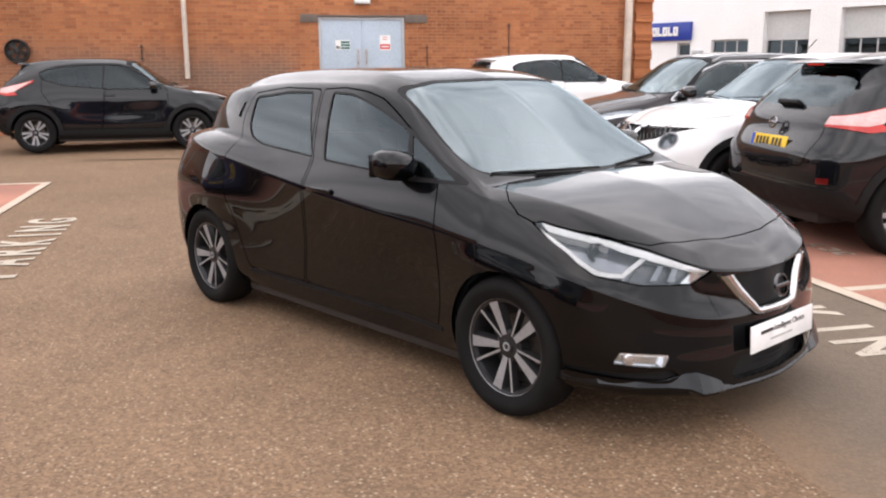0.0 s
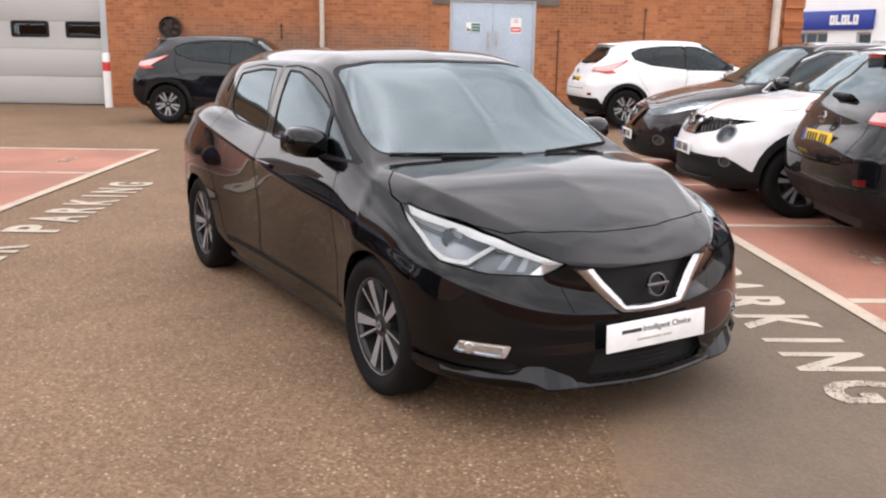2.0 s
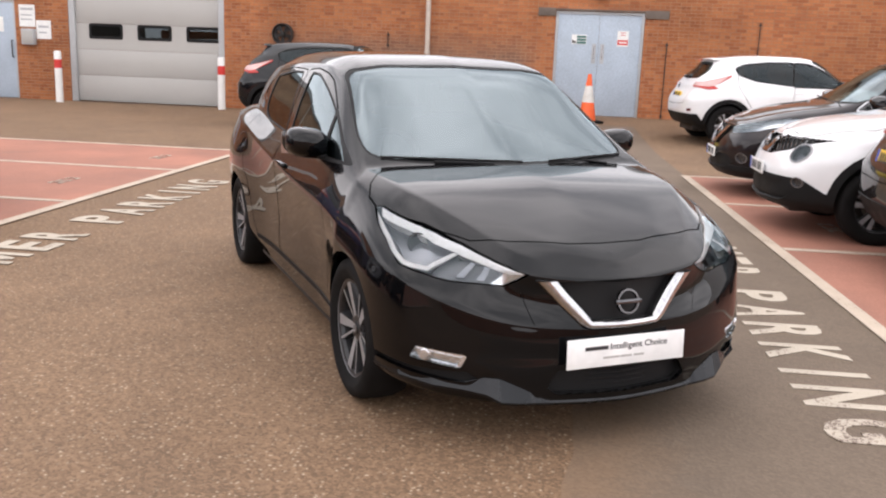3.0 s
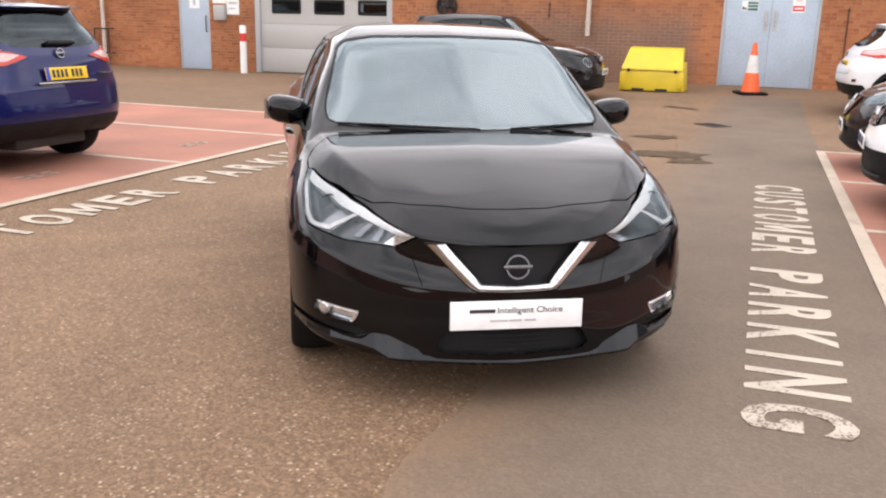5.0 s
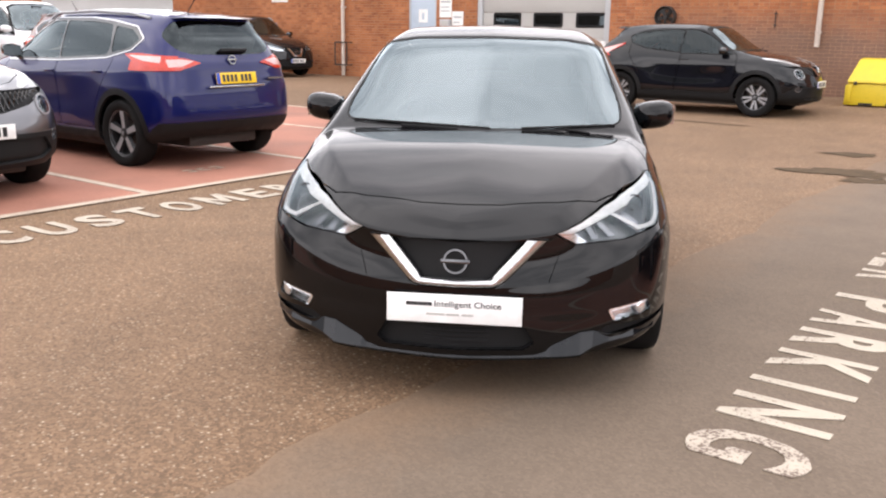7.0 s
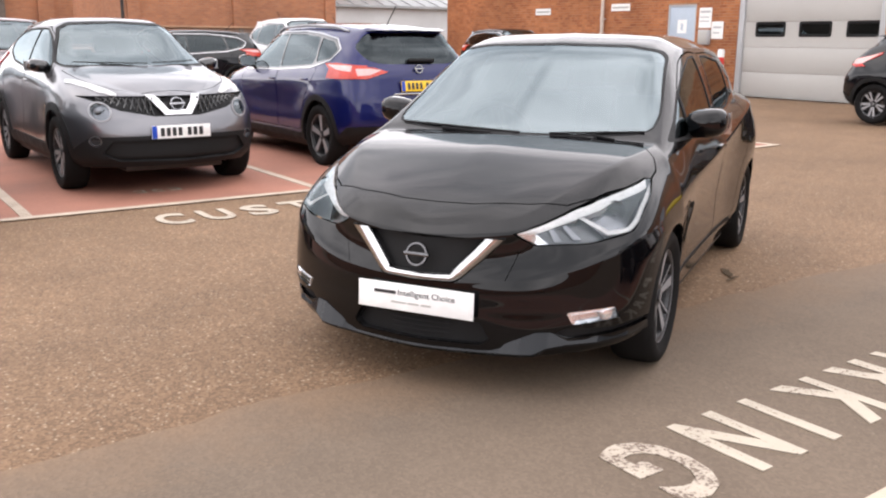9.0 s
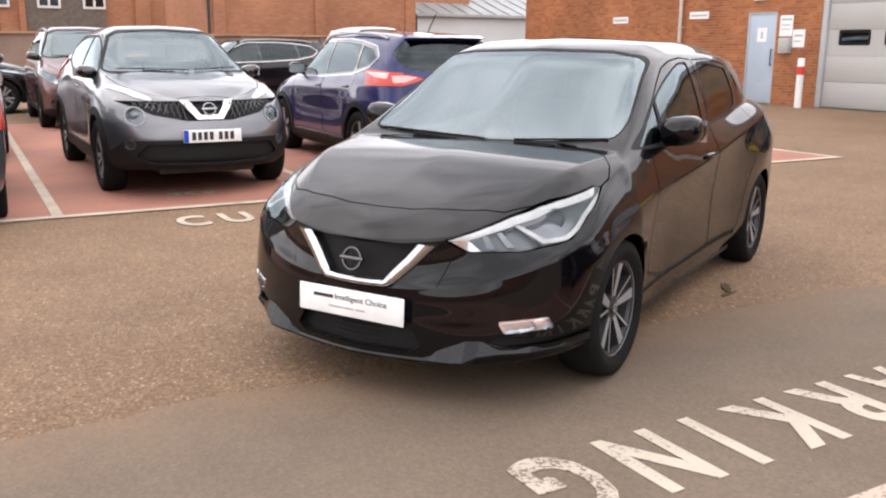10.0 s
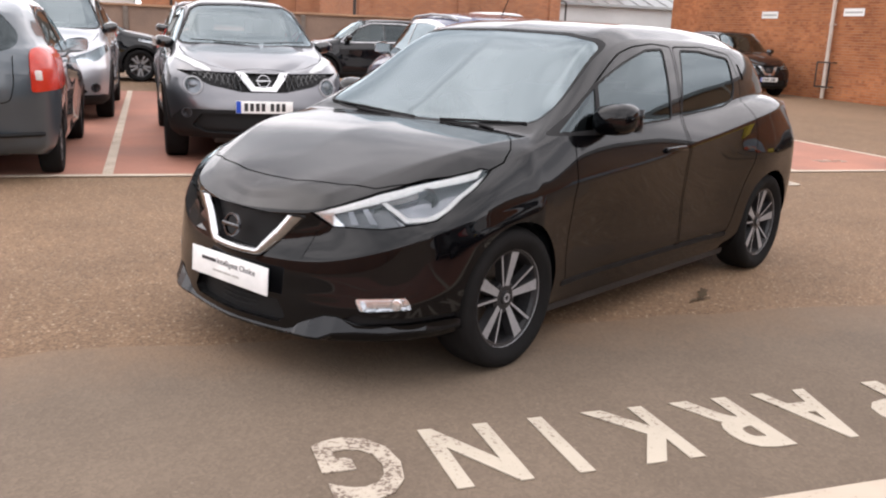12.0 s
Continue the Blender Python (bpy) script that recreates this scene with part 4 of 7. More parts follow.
def far_left_buildings():
    """Brick halls and a metal-roofed shed beyond the far rows of cars."""
    Y = -29.0
    hall = thing("brick_hall", pose(0, 0, 0), "long weathered brick hall with a projecting pier behind the car park", "building", kind="structure")
    bm = bmesh.new()
    box(bm, -13.6, Y - 8, -0.2, -5.35, Y, 7.0)
    uv_box(bm)
    part("wall", bm, M_BRICK_FAR, hall)
    for x in (-13.35, -9.5, -5.6):
        bm = bmesh.new()
        box(bm, x - 0.22, Y, -0.2, x + 0.22, Y + 0.12, 7.0)
        uv_box(bm)
        part("pier", bm, M_BRICK_FAR, hall)
    bm = bmesh.new()
    tube(bm, [(-5.22, Y + 0.05, 0), (-5.22, Y + 0.05, 7.0)], 0.06)
    part("drainpipe", bm, M_IRON, hall)
    bm = bmesh.new()
    box(bm, -13.8, Y - 8.2, 7.0, -5.15, Y + 0.25, 7.25)
    part("roof", bm, M_ROOFSHEET, hall)
    # a second hall farther back: brick with a grey clad bay
    Y = -46.0
    back = thing("brick_hall", pose(0, 0, 0), "brick hall with a grey clad bay and white framed windows", "building", kind="structure")
    bm = bmesh.new()
    box(bm, -26.0, Y - 9, -0.2, 2.45, Y, 8.0)
    uv_box(bm)
    part("wall", bm, M_BRICK_FAR, back)
    bm = bmesh.new()
    box(bm, -4.1, Y + 0.003, -0.2, -0.36, Y + 0.12, 8.0)
    part("grey_cladding", bm, M_LINTEL, back, "grey cladding over the middle bay")
    for xa, xb in ((-6.4, -5.6), (-0.34, -0.05)):
        bm = bmesh.new()
        box(bm, xa, Y + 0.003, -0.2, xb, Y + 0.25, 8.0)
        uv_box(bm)
        part("pier", bm, M_BRICK_FAR, back)
    bm = bmesh.new()
    tube(bm, [(0.95, Y + 0.1, 0), (0.95, Y + 0.1, 8.0)], 0.07)
    part("drainpipe", bm, M_IRON, back)
    for x in (-3.6, -1.45, 0.9, -8.6, -11.4):
        bm = bmesh.new()
        box(bm, x - 0.55, Y + 0.121, 3.2, x + 0.55, Y + 0.20, 4.7, bevel=0.01)
        w = part("window", bm, M_SIGNWHITE, back, "white framed window")
        for k in (-1, 1):
            bm = bmesh.new()
            box(bm, x + k * 0.25 - 0.19, Y + 0.2, 3.32, x + k * 0.25 + 0.19, Y + 0.207, 4.58)
            part("pane", bm, M_PANE, w)
    bm = bmesh.new()
    box(bm, -26.2, Y - 9.2, 8.0, 2.65, Y + 0.25, 8.25)
    part("roof", bm, M_ROOFSHEET, back)
    # white gabled house at the end of the lane
    Y = -52.0
    house = thing("gabled_house", pose(0, 0, 0), "white rendered house with a dark slate gable roof", "building", kind="structure")
    bm = bmesh.new()
    for pts in ([(2.9, Y, -0.2), (11.3, Y, -0.2), (11.3, Y, 2.6), (7.1, Y, 5.1), (2.9, Y, 2.6)],):
        f = bm.faces.new([bm.verts.new(q) for q in pts])
        r = bmesh.ops.extrude_face_region(bm, geom=[f])
        bmesh.ops.translate(bm, vec=(0, -9, 0), verts=[v for v in r["geom"] if isinstance(v, bmesh.types.BMVert)])
    part("wall", bm, M_SIGNWHITE, house)
    bm = bmesh.new()
    for sx in (-1, 1):
        q = [(7.1, 5.15), (7.1 + sx * 4.6, 2.42), (7.1 + sx * 4.6, 2.72), (7.1, 5.45)]
        fr = [bm.verts.new((x, Y + 0.35, z)) for x, z in q]
        bk = [bm.verts.new((x, Y - 9.3, z)) for x, z in q]
        bm.faces.new(fr)
        bm.faces.new(bk[::-1])
        for k in range(4):
            j = (k + 1) % 4
            bm.faces.new([fr[k], bk[k], bk[j], fr[j]])
    part("roof", bm, M_IRON, house, "dark slate roof")
    for x, z0, z1, w in ((4.4, 0.6, 2.1, 0.5), (7.1, 0.6, 2.1, 0.9), (7.1, 3.0, 4.1, 0.45)):
        bm = bmesh.new()
        box(bm, x - w, Y + 0.003, z0, x + w, Y + 0.05, z1, bevel=0.01)
        wd = part("window", bm, M_IRON, house, "dark framed window")
        bm = bmesh.new()
        box(bm, x - w + 0.07, Y + 0.05, z0 + 0.07, x + w - 0.07, Y + 0.057, z1 - 0.07)
        part("pane", bm, M_PANE, wd)
    annex = thing("grey_annex", pose(0, 0, 0), "grey rendered annex closing the lane", "building", kind="structure")
    bm = bmesh.new()
    box(bm, 13.0, -40, -0.2, 26.0, -29.0, 6.0)
    part("wall", bm, M_LINTEL, annex)
    bm = bmesh.new()
    box(bm, 12.9, -40.2, 6.0, 26.2, -28.8, 6.2)
    part("roof", bm, M_ROOFSHEET, annex)
    # low boundary wall with a coping
    t = thing("boundary_wall", pose(0, 0, 0), "low weathered boundary wall with a pale coping", "wall", kind="structure")
    bm = bmesh.new()
    box(bm, -15.4, -27.3, -0.2, 26.0, -27.05, 1.72)
    part("wall", bm, M_BOUNDARY, t)
    for k in range(14):
        bm = bmesh.new()
        x = -14.6 + 2.9 * k
        box(bm, x - 0.08, -27.05, -0.2, x + 0.08, -26.97, 1.715, bevel=0.01)
        part("post", bm, M_LINTEL, t)
    bm = bmesh.new()
    box(bm, -15.4, -27.36, 1.723, 26.0, -26.96, 1.80, bevel=0.01)
    part("coping", bm, M_MORTAR, t)
    # metal-roofed shed seen through the gap
    shed = thing("metal_shed", pose(0, 0, 0), "pale metal clad shed with a shallow pitched roof", "building", kind="structure")
    bm = bmesh.new()
    box(bm, -40, -56, -0.2, -16, -44, 3.2)
    part("wall", bm, M_RENDER_GREY, shed)
    bm = bmesh.new()
    vs = [bm.verts.new(p) for p in ((-40.4, -43.6, 3.2), (-15.6, -43.6, 3.2), (-15.6, -50, 5.2), (-40.4, -50, 5.2), (-15.6, -56.4, 3.2), (-40.4, -56.4, 3.2), (-40.4, -43.6, 3.35), (-15.6, -43.6, 3.35), (-15.6, -50, 5.35), (-40.4, -50, 5.35), (-15.6, -56.4, 3.35), (-40.4, -56.4, 3.35))]
    for q in ((6, 7, 8, 9), (9, 8, 10, 11), (0, 3, 2, 1), (3, 5, 4, 2), (0, 1, 7, 6), (1, 2, 8, 7), (2, 4, 10, 8), (4, 5, 11, 10), (5, 3, 9, 11), (3, 0, 6, 9)):
        bm.faces.new([vs[i] for i in q])
    part("roof", bm, M_ROOFSHEET, shed)
    for i in range(24):
        bm = bmesh.new()
        x = -39.5 + i * 1.0
        tube(bm, [(x, -43.6, 3.38), (x, -50, 5.38)], 0.04, 5)
        part("rib", bm, M_ROOFSHEET, shed)
    t = thing("street_lamp", pose(-17.2, -36.0, 0), "dark street lamp post with a short arm", "street lamp")
    bm = bmesh.new()
    tube(bm, [(0, 0, 0), (0, 0, 2.95)], 0.05)
    part("post", bm, M_IRON, t)
    bm = bmesh.new()
    tube(bm, [(0, 0, 2.95), (0.1, 0, 3.05), (0.55, 0, 3.05)], 0.035)
    part("arm", bm, M_IRON, t)
    fixed_box("lantern", t, M_IRON, (0.5, -0.1, 3.0, 0.95, 0.1, 3.1), bevel=0.02)


far_left_buildings()


def enclosure():
    """Plain walls added out of sight behind the camera: they close the yard and darken reflections low down."""
    # added, never in view; kept low so the cars mirror more sky
    for nm, q in (("unseen_wall_east", (24.0, -26.9, -0.2, 24.4, 34.0, 2.4)), ("unseen_wall_far_north", (2.0, 34.0, -0.2, 24.0, 34.4, 2.4))):
        bm = bmesh.new()
        box(bm, *q)
        uv_box(bm)
        tagged(part(nm, bm, M_BRICK_FAR), "added unseen brick wall closing the yard for low reflections", "wall", kind="structure")


enclosure()

# ---- cars: one skin drawn over long design curves, then cut into panels ----
def blend_curve(a, n):
    """A smooth curve through rows of points: shape-keeping cubic, n steps to a span."""
    a = np.asarray(a, float)
    h = np.linalg.norm(np.diff(a, axis=0), axis=-1)
    h = h.mean(axis=tuple(range(1, h.ndim))) + 1e-6
    sh = (-1,) + (1,) * (a.ndim - 1)
    d = np.diff(a, axis=0) / h.reshape(sh)
    t = np.zeros_like(a)
    same = d[:-1] * d[1:] > 0
    w1, w2 = (2 * h[1:] + h[:-1]).reshape(sh), (h[1:] + 2 * h[:-1]).reshape(sh)
    t[1:-1] = np.where(same, (w1 + w2) / (w1 / np.where(same, d[:-1], 1) + w2 / np.where(same, d[1:], 1)), 0)
    t[0], t[-1] = d[0], d[-1]
    out = []
    for i in range(len(a) - 1):
        for k in range(n):
            u = k / n
            out.append((1 + 2 * u) * (1 - u) ** 2 * a[i] + u * (1 - u) ** 2 * h[i] * t[i] + u * u * (3 - 2 * u) * a[i + 1] + u * u * (u - 1) * h[i] * t[i + 1])
    out.append(a[-1])
    return np.array(out)


def skin(curves, ns, nv, ease):
    """The half body (y >= 0) as a grid of points; curves run tail to nose, bottom to roof."""
    g = blend_curve(np.array(curves).transpose(1, 0, 2), ns)      # along the car
    g = blend_curve(g.transpose(1, 0, 2), nv)                     # up the section
    flip = np.array([1, -1, 1])
    for _ in range(ease):
        e = np.concatenate([g[:, 1:2] * flip, g, g[:, -2:-1] * flip], axis=1)
        g = 0.25 * e[:, :-2] + 0.5 * e[:, 1:-1] + 0.25 * e[:, 2:]
        e = np.concatenate([2 * g[:1] - g[1:2], g, g[-2:-1] * flip], axis=0)
        g = 0.25 * e[:-2] + 0.5 * e[1:-1] + 0.25 * e[2:]
        g[:, (0, -1), 1] = 0
        g[-1, :, 1] = 0
    return g


def creased_skin(curves, ns, nv, first, swells, haunch):
    """The half body with sharp lines along some of its curves: from the one numbered first, each span stands alone and swells by its own rows."""
    flip = np.array([1, -1, 1])
    g = blend_curve(np.array(curves).transpose(1, 0, 2), ns)
    for _ in range(4):
        e = np.concatenate([g[1:2] * flip, g, g[-2:-1] * flip], axis=0)
        g = 0.25 * e[:-2] + 0.5 * e[1:-1] + 0.25 * e[2:]
        g[(0, -1), :, 1] = 0
    along = np.gradient(g, axis=0)
    last = first + len(swells)
    rows = [blend_curve(g[:, :first + 1].transpose(1, 0, 2), nv)]
    for k, swell in enumerate(swells):
        a, b = g[:, first + k], g[:, first + k + 1]
        n = np.cross(along[:, first + k] + along[:, first + k + 1], b - a)
        n /= np.linalg.norm(n, axis=1, keepdims=True) + 1e-9
        n *= np.where(n @ np.array([0, 1, 0.3]) + np.where(np.abs(a[:, 1]) < 0.05, np.sign(a[:, 0]) * n[:, 0], 0) < 0, -1, 1)[:, None]
        w = np.interp(np.linspace(0, len(swell) - 1, len(g)), range(len(swell)), swell)[:, None]
        rows.append(np.array([a + (b - a) * u + n * w * 4 * u * (1 - u) for u in (i / nv for i in range(1, nv + 1))]))
    rows.append(blend_curve(g[:, last:].transpose(1, 0, 2), nv)[1:])
    s = np.concatenate(rows)
    # the haunch over the rear wheel stands out below the shoulder line
    out, hx, hz = haunch
    s[..., 1] += out * np.exp(-((s[..., 0] - hx) / 0.30) ** 2 - ((s[..., 2] - hz) / 0.10) ** 2) * (s[..., 1] > 0.6)
    s[:, (0, -1), 1] = 0
    s[-1, :, 1] = 0
    return s


def inside(poly, x, y):
    r = False
    for (x0, y0), (x1, y1) in zip(poly, poly[1:] + poly[:1]):
        if (y0 > y) != (y1 > y) and x < (x1 - x0) * (y - y0) / (y1 - y0) + x0:
            r = not r
    return r


def disc(cx, cy, r, n=36):
    return [(cx + r * math.cos(2 * math.pi * i / n), cy + r * math.sin(2 * math.pi * i / n)) for i in range(n)]


class Shell:
    """The half skin of a car, cut along outlines into named regions."""
    AX = {"side": (0, 2), "front": (1, 2), "top": (0, 1)}

    def __init__(self, g):
        self.bm = bmesh.new()
        self.nl = self.bm.verts.layers.float_vector.new("n")
        self.rl = self.bm.faces.layers.int.new("region")
        self.names = ["body"]
        rows = [[self.bm.verts.new(p) for p in pr] for pr in g]
        for a, b in zip(rows, rows[1:]):
            for i in range(len(a) - 1):
                self.bm.faces.new([a[i], a[i + 1], b[i + 1], b[i]])
        bmesh.ops.remove_doubles(self.bm, verts=self.bm.verts[:], dist=1e-5)
        self.bm.normal_update()
        if sum(f.normal.y for f in self.bm.faces) < 0:
            bmesh.ops.reverse_faces(self.bm, faces=self.bm.faces[:])
            self.bm.normal_update()
        for v in self.bm.verts:
            n = v.normal.copy()
            if abs(v.co.y) < 1e-5:
                n.y = 0
            v[self.nl] = n.normalized()
        self.grid = g

    def cut(self, poly, view, test, name):
        i, j = self.AX[view]
        bm = self.bm
        no_axis = 3 - i - j
        lo = [min(p[k] for p in poly) - 0.002 for k in (0, 1)]
        hi = [max(p[k] for p in poly) + 0.002 for k in (0, 1)]

        def near(f, l, h):
            xs, ys = [v.co[i] for v in f.verts], [v.co[j] for v in f.verts]
            return max(xs) >= l[0] and min(xs) <= h[0] and max(ys) >= l[1] and min(ys) <= h[1]
        pool = [f for f in bm.faces if near(f, lo, hi) and test(f.calc_center_median())]
        for a, b in zip(poly, poly[1:] + poly[:1]):
            d = (b[0] - a[0], b[1] - a[1])
            if math.hypot(*d) < 1e-6:
                continue
            l = [min(a[k], b[k]) - 0.001 for k in (0, 1)]
            h = [max(a[k], b[k]) + 0.001 for k in (0, 1)]
            fs = [f for f in pool if f.is_valid and near(f, l, h)]
            if not fs:
                continue
            co, no = [0.0, 0.0, 0.0], [0.0, 0.0, 0.0]
            co[i], co[j], no[i], no[j] = a[0], a[1], -d[1], d[0]
            es, vs = {e for f in fs for e in f.edges}, {v for f in fs for v in f.verts}
            r = bmesh.ops.bisect_plane(bm, geom=fs + list(es) + list(vs), dist=1e-6, plane_co=co, plane_no=Vector(no).normalized())
            pool = [f for f in pool if f.is_valid]
            pool += [f for f in r["geom"] if isinstance(f, bmesh.types.BMFace)]
            pool = list(dict.fromkeys(pool))
        if name not in self.names:
            self.names.append(name)
        k = self.names.index(name)
        got = 0
        for f in pool:
            if f.is_valid:
                c = f.calc_center_median()
                if inside(poly, c[i], c[j]) and test(c):
                    f[self.rl] = k
                    got += 1
        return got

    def arches(self, base, z, r):
        for sx in (1, -1):
            self.cut(disc(sx * base / 2, z, r, 36), "side", lambda c: c.y > 0.45, "hole")

    def panel(self, poly, view, test, name, gap=0.0035):
        self.cut(poly, view, test, "gap")
        self.cut(shrink(poly, gap * 2), view, test, name)

    def mesh(self, names, push=0.0, depth=0.012, sides=(1, -1), scale=1.0):
        """The faces of the regions as a mesh with turned-in rims; sides: which halves."""
        ks = {self.names.index(n) for n in names if n in self.names}
        fs = [f for f in self.bm.faces if f[self.rl] in ks]
        if not fs:
            return None
        verts, norms, faces = [], [], []
        for s in sides:
            ids = {}
            for f in fs:
                q = []
                for v in f.verts:
                    if v not in ids:
                        n = Vector(v[self.nl]).normalized()
                        p = v.co + n * push
                        ids[v] = len(verts)
                        verts.append((p.x, p.y * s, p.z))
                        norms.append((n.x, n.y * s, n.z))
                    q.append(ids[v])
                faces.append(q if s > 0 else q[::-1])
            if depth:
                inner = {}
                for f in fs:
                    for lp in f.loops:
                        e = lp.edge
                        if sum(1 for x in e.link_faces if x[self.rl] in ks) != 1:
                            continue
                        a, b = lp.vert, lp.link_loop_next.vert
                        if len(sides) == 2 and abs(a.co.y) < 1e-5 and abs(b.co.y) < 1e-5:
                            continue
                        quad = []
                        for v in (b, a):
                            n = Vector(v[self.nl]).normalized()
                            p = v.co + n * push
                            quad.append((v, p, n))
                        base = len(verts)
                        for v, p, n in (quad[1], quad[0]):
                            verts.append((p.x, p.y * s, p.z))
                            norms.append(None)
                        for v, p, n in (quad[0], quad[1]):
                            p = p - n * depth
                            verts.append((p.x, p.y * s, p.z))
                            norms.append(None)
                        r = [base, base + 1, base + 2, base + 3]
                        faces.append(r[::-1] if s > 0 else r)
        me = bpy.data.meshes.new("panel")
        me.from_pydata(verts, [], faces)
        me.update()
        # the skin's own normals on the outside; the rims keep their face normals
        me.shade_smooth()
        cn = []
        for p in me.polygons:
            for vi in p.vertices:
                cn.append(norms[vi] if norms[vi] is not None else tuple(p.normal))
        me.normals_split_custom_set(cn)
        return me

    def emit(self, name, regions, material, parent, push=0.0, depth=0.012, sides=(1, -1), label=""):
        me = self.mesh(regions, push, depth, sides)
        if me is None:
            return None
        me.name = name
        return link_mesh(name, me, material, parent, label)


WHEELS = {}


def wheel_meshes(key, r, width, rim, style):
    """Tyre, rim and hub of one pattern, turned about y with the outer face at +y."""
    if key in WHEELS:
        return WHEELS[key]
    turn = pose(0, 0, 0, -90, 0, 0)
    hw = width / 2
    bm = bmesh.new()
    prof = [(rim - 0.005, -hw * 0.8), (rim + 0.012, -hw * 0.9), (r - 0.045, -hw), (r - 0.012, -hw * 0.88), (r - 0.002, -hw * 0.6), (r, 0), (r - 0.002, hw * 0.6), (r - 0.012, hw * 0.88), (r - 0.03, hw * 0.98), (r - 0.05, hw), (rim + 0.03, hw * 0.97), (rim + 0.012, hw * 0.9), (rim - 0.005, hw * 0.8)]
    lathe(bm, prof, 48, m=turn)
    tyre = bpy.data.meshes.new("tyre")
    for f in bm.faces:
        f.smooth = True
    bmesh.ops.recalc_face_normals(bm, faces=bm.faces[:])
    bm.to_mesh(tyre)
    bm.free()
    tyre.materials.append(M_RUBBER)
    bm = bmesh.new()
    face = hw * 0.62
    # barrel, dark dish and bright lip
    lathe(bm, [(rim - 0.02, -hw * 0.8), (rim - 0.03, 0), (rim - 0.022, face)], 48, 1, turn)
    lathe(bm, [(rim - 0.026, face - 0.006), (rim - 0.020, face + 0.010), (rim - 0.006, face + 0.015)], 48, 1, turn)
    lathe(bm, [(rim - 0.006, face + 0.015), (rim - 0.002, face + 0.018), (rim + 0.004, face + 0.008), (rim + 0.004, face - 0.02)], 48, 0, turn)
    n, twin, w0, w1, dish = style
    for i in range(n):
        for off in ((-twin, twin) if twin else (0.0,)):
            a = 360.0 * i / n + off
            slim = key == "hatch" and off > 0
            w0, w1 = (0.006, 0.007) if slim else style[2:4]
            poly = [(0.03, -w0), (0.055, -w0), (rim - 0.018, -w1), (rim - 0.018, w1), (0.055, w0), (0.03, w0)]
            lo, hi = [], []
            for px, py in poly:
                k = min(1.0, (px - 0.03) / (rim - 0.048))
                h = face + 0.012 - dish * (1 - k) ** 1.2 * 0.6
                hi.append(bm.verts.new((px, py * 0.82, h)))
                lo.append(bm.verts.new((px, py * 1.25, h - 0.035)))
            fs = [bm.faces.new(hi)]
            fs[0].material_index = 0
            for q in range(len(poly)):
                j = (q + 1) % len(poly)
                bm.faces.new([lo[q], lo[j], hi[j], hi[q]]).material_index = 1
            bmesh.ops.transform(bm, matrix=turn @ pose(0, 0, 0, 0, 0, a), verts=lo + hi)
    h0 = face + 0.012 - dish * 0.6
    lathe(bm, [(0.075, h0 - 0.05), (0.07, h0 - 0.004), (0.05, h0 + 0.003), (0.03, h0 + 0.004)], 24, 1, turn)
    lathe(bm, [(0.030, h0 + 0.004), (0.028, h0 + 0.010), (0, h0 + 0.012)], 20, 1, turn)
    for i in range(5):
        lathe(bm, [(0.009, h0), (0.009, h0 + 0.004), (0, h0 + 0.004)], 8, 1, turn @ pose(0.052 * math.cos(i * 1.2566 + 0.5), 0.052 * math.sin(i * 1.2566 + 0.5), 0))
    lathe(bm, [(0.020, h0 + 0.0125), (0.015, h0 + 0.0145), (0.011, h0 + 0.0125)], 20, 0, turn)
    rimm = bpy.data.meshes.new("rim")
    bmesh.ops.recalc_face_normals(bm, faces=bm.faces[:])
    for f in bm.faces:
        f.smooth = False
    bm.to_mesh(rimm)
    bm.free()
    rimm.materials.append(M_ALLOY)
    rimm.materials.append(M_ALLOYDARK)
    bm = bmesh.new()
    lathe(bm, [(0, face - 0.075), (0.125, face - 0.075), (0.127, face - 0.083), (0.127, face - 0.09), (0, face - 0.09)], 36, 0, turn)
    lathe(bm, [(0, face - 0.1), (rim - 0.03, face - 0.1), (rim - 0.03, face - 0.12), (0, face - 0.12)], 36, 1, turn)
    hub = bpy.data.meshes.new("wheel")
    bmesh.ops.recalc_face_normals(bm, faces=bm.faces[:])
    bm.to_mesh(hub)
    bm.free()
    hub.materials.append(M_STEEL)
    hub.materials.append(M_IRON)
    WHEELS[key] = (hub, tyre, rimm)
    return WHEELS[key]


def add_wheels(car, key, base, track, r, width, rim, style, steer=0.0):
    hub, tyre, rimm = wheel_meshes(key, r, width, rim, style)
    for sx in (1, -1):
        for sy in (1, -1):
            w = new("wheel", hub)
            w.parent = car
            w.matrix_local = pose(sx * base / 2, sy * track, r, 0, 37 * sx + 20 * sy, (0 if sy > 0 else 180) + (steer if sx > 0 else 0))
            for nm, me in (("tyre", tyre), ("rim", rimm)):
                o = new(nm, me)
                o.parent = w


def arch_liner(car, base, r, y_in, y_out, z0, centre_z):
    """Dark tubs inside the wheel arches, and the floor between them."""
    for sx in (1, -1):
        for sy in (1, -1):
            bm = bmesh.new()
            n = 14
            rows = []
            for i in range(n + 1):
                a = math.pi * (i / n * 0.96 + 0.02)
                x, z = sx * base / 2 + r * math.cos(a), centre_z + r * math.sin(a)
                rows.append([bm.verts.new((x, sy * y_out, z)), bm.verts.new((x, sy * y_in, z))])
            for a, b in zip(rows, rows[1:]):
                bm.faces.new([a[0], b[0], b[1], a[1]])
            bm.faces.new([q[1] for q in rows])
            part("arch_liner", bm, M_PLASTIC, car)


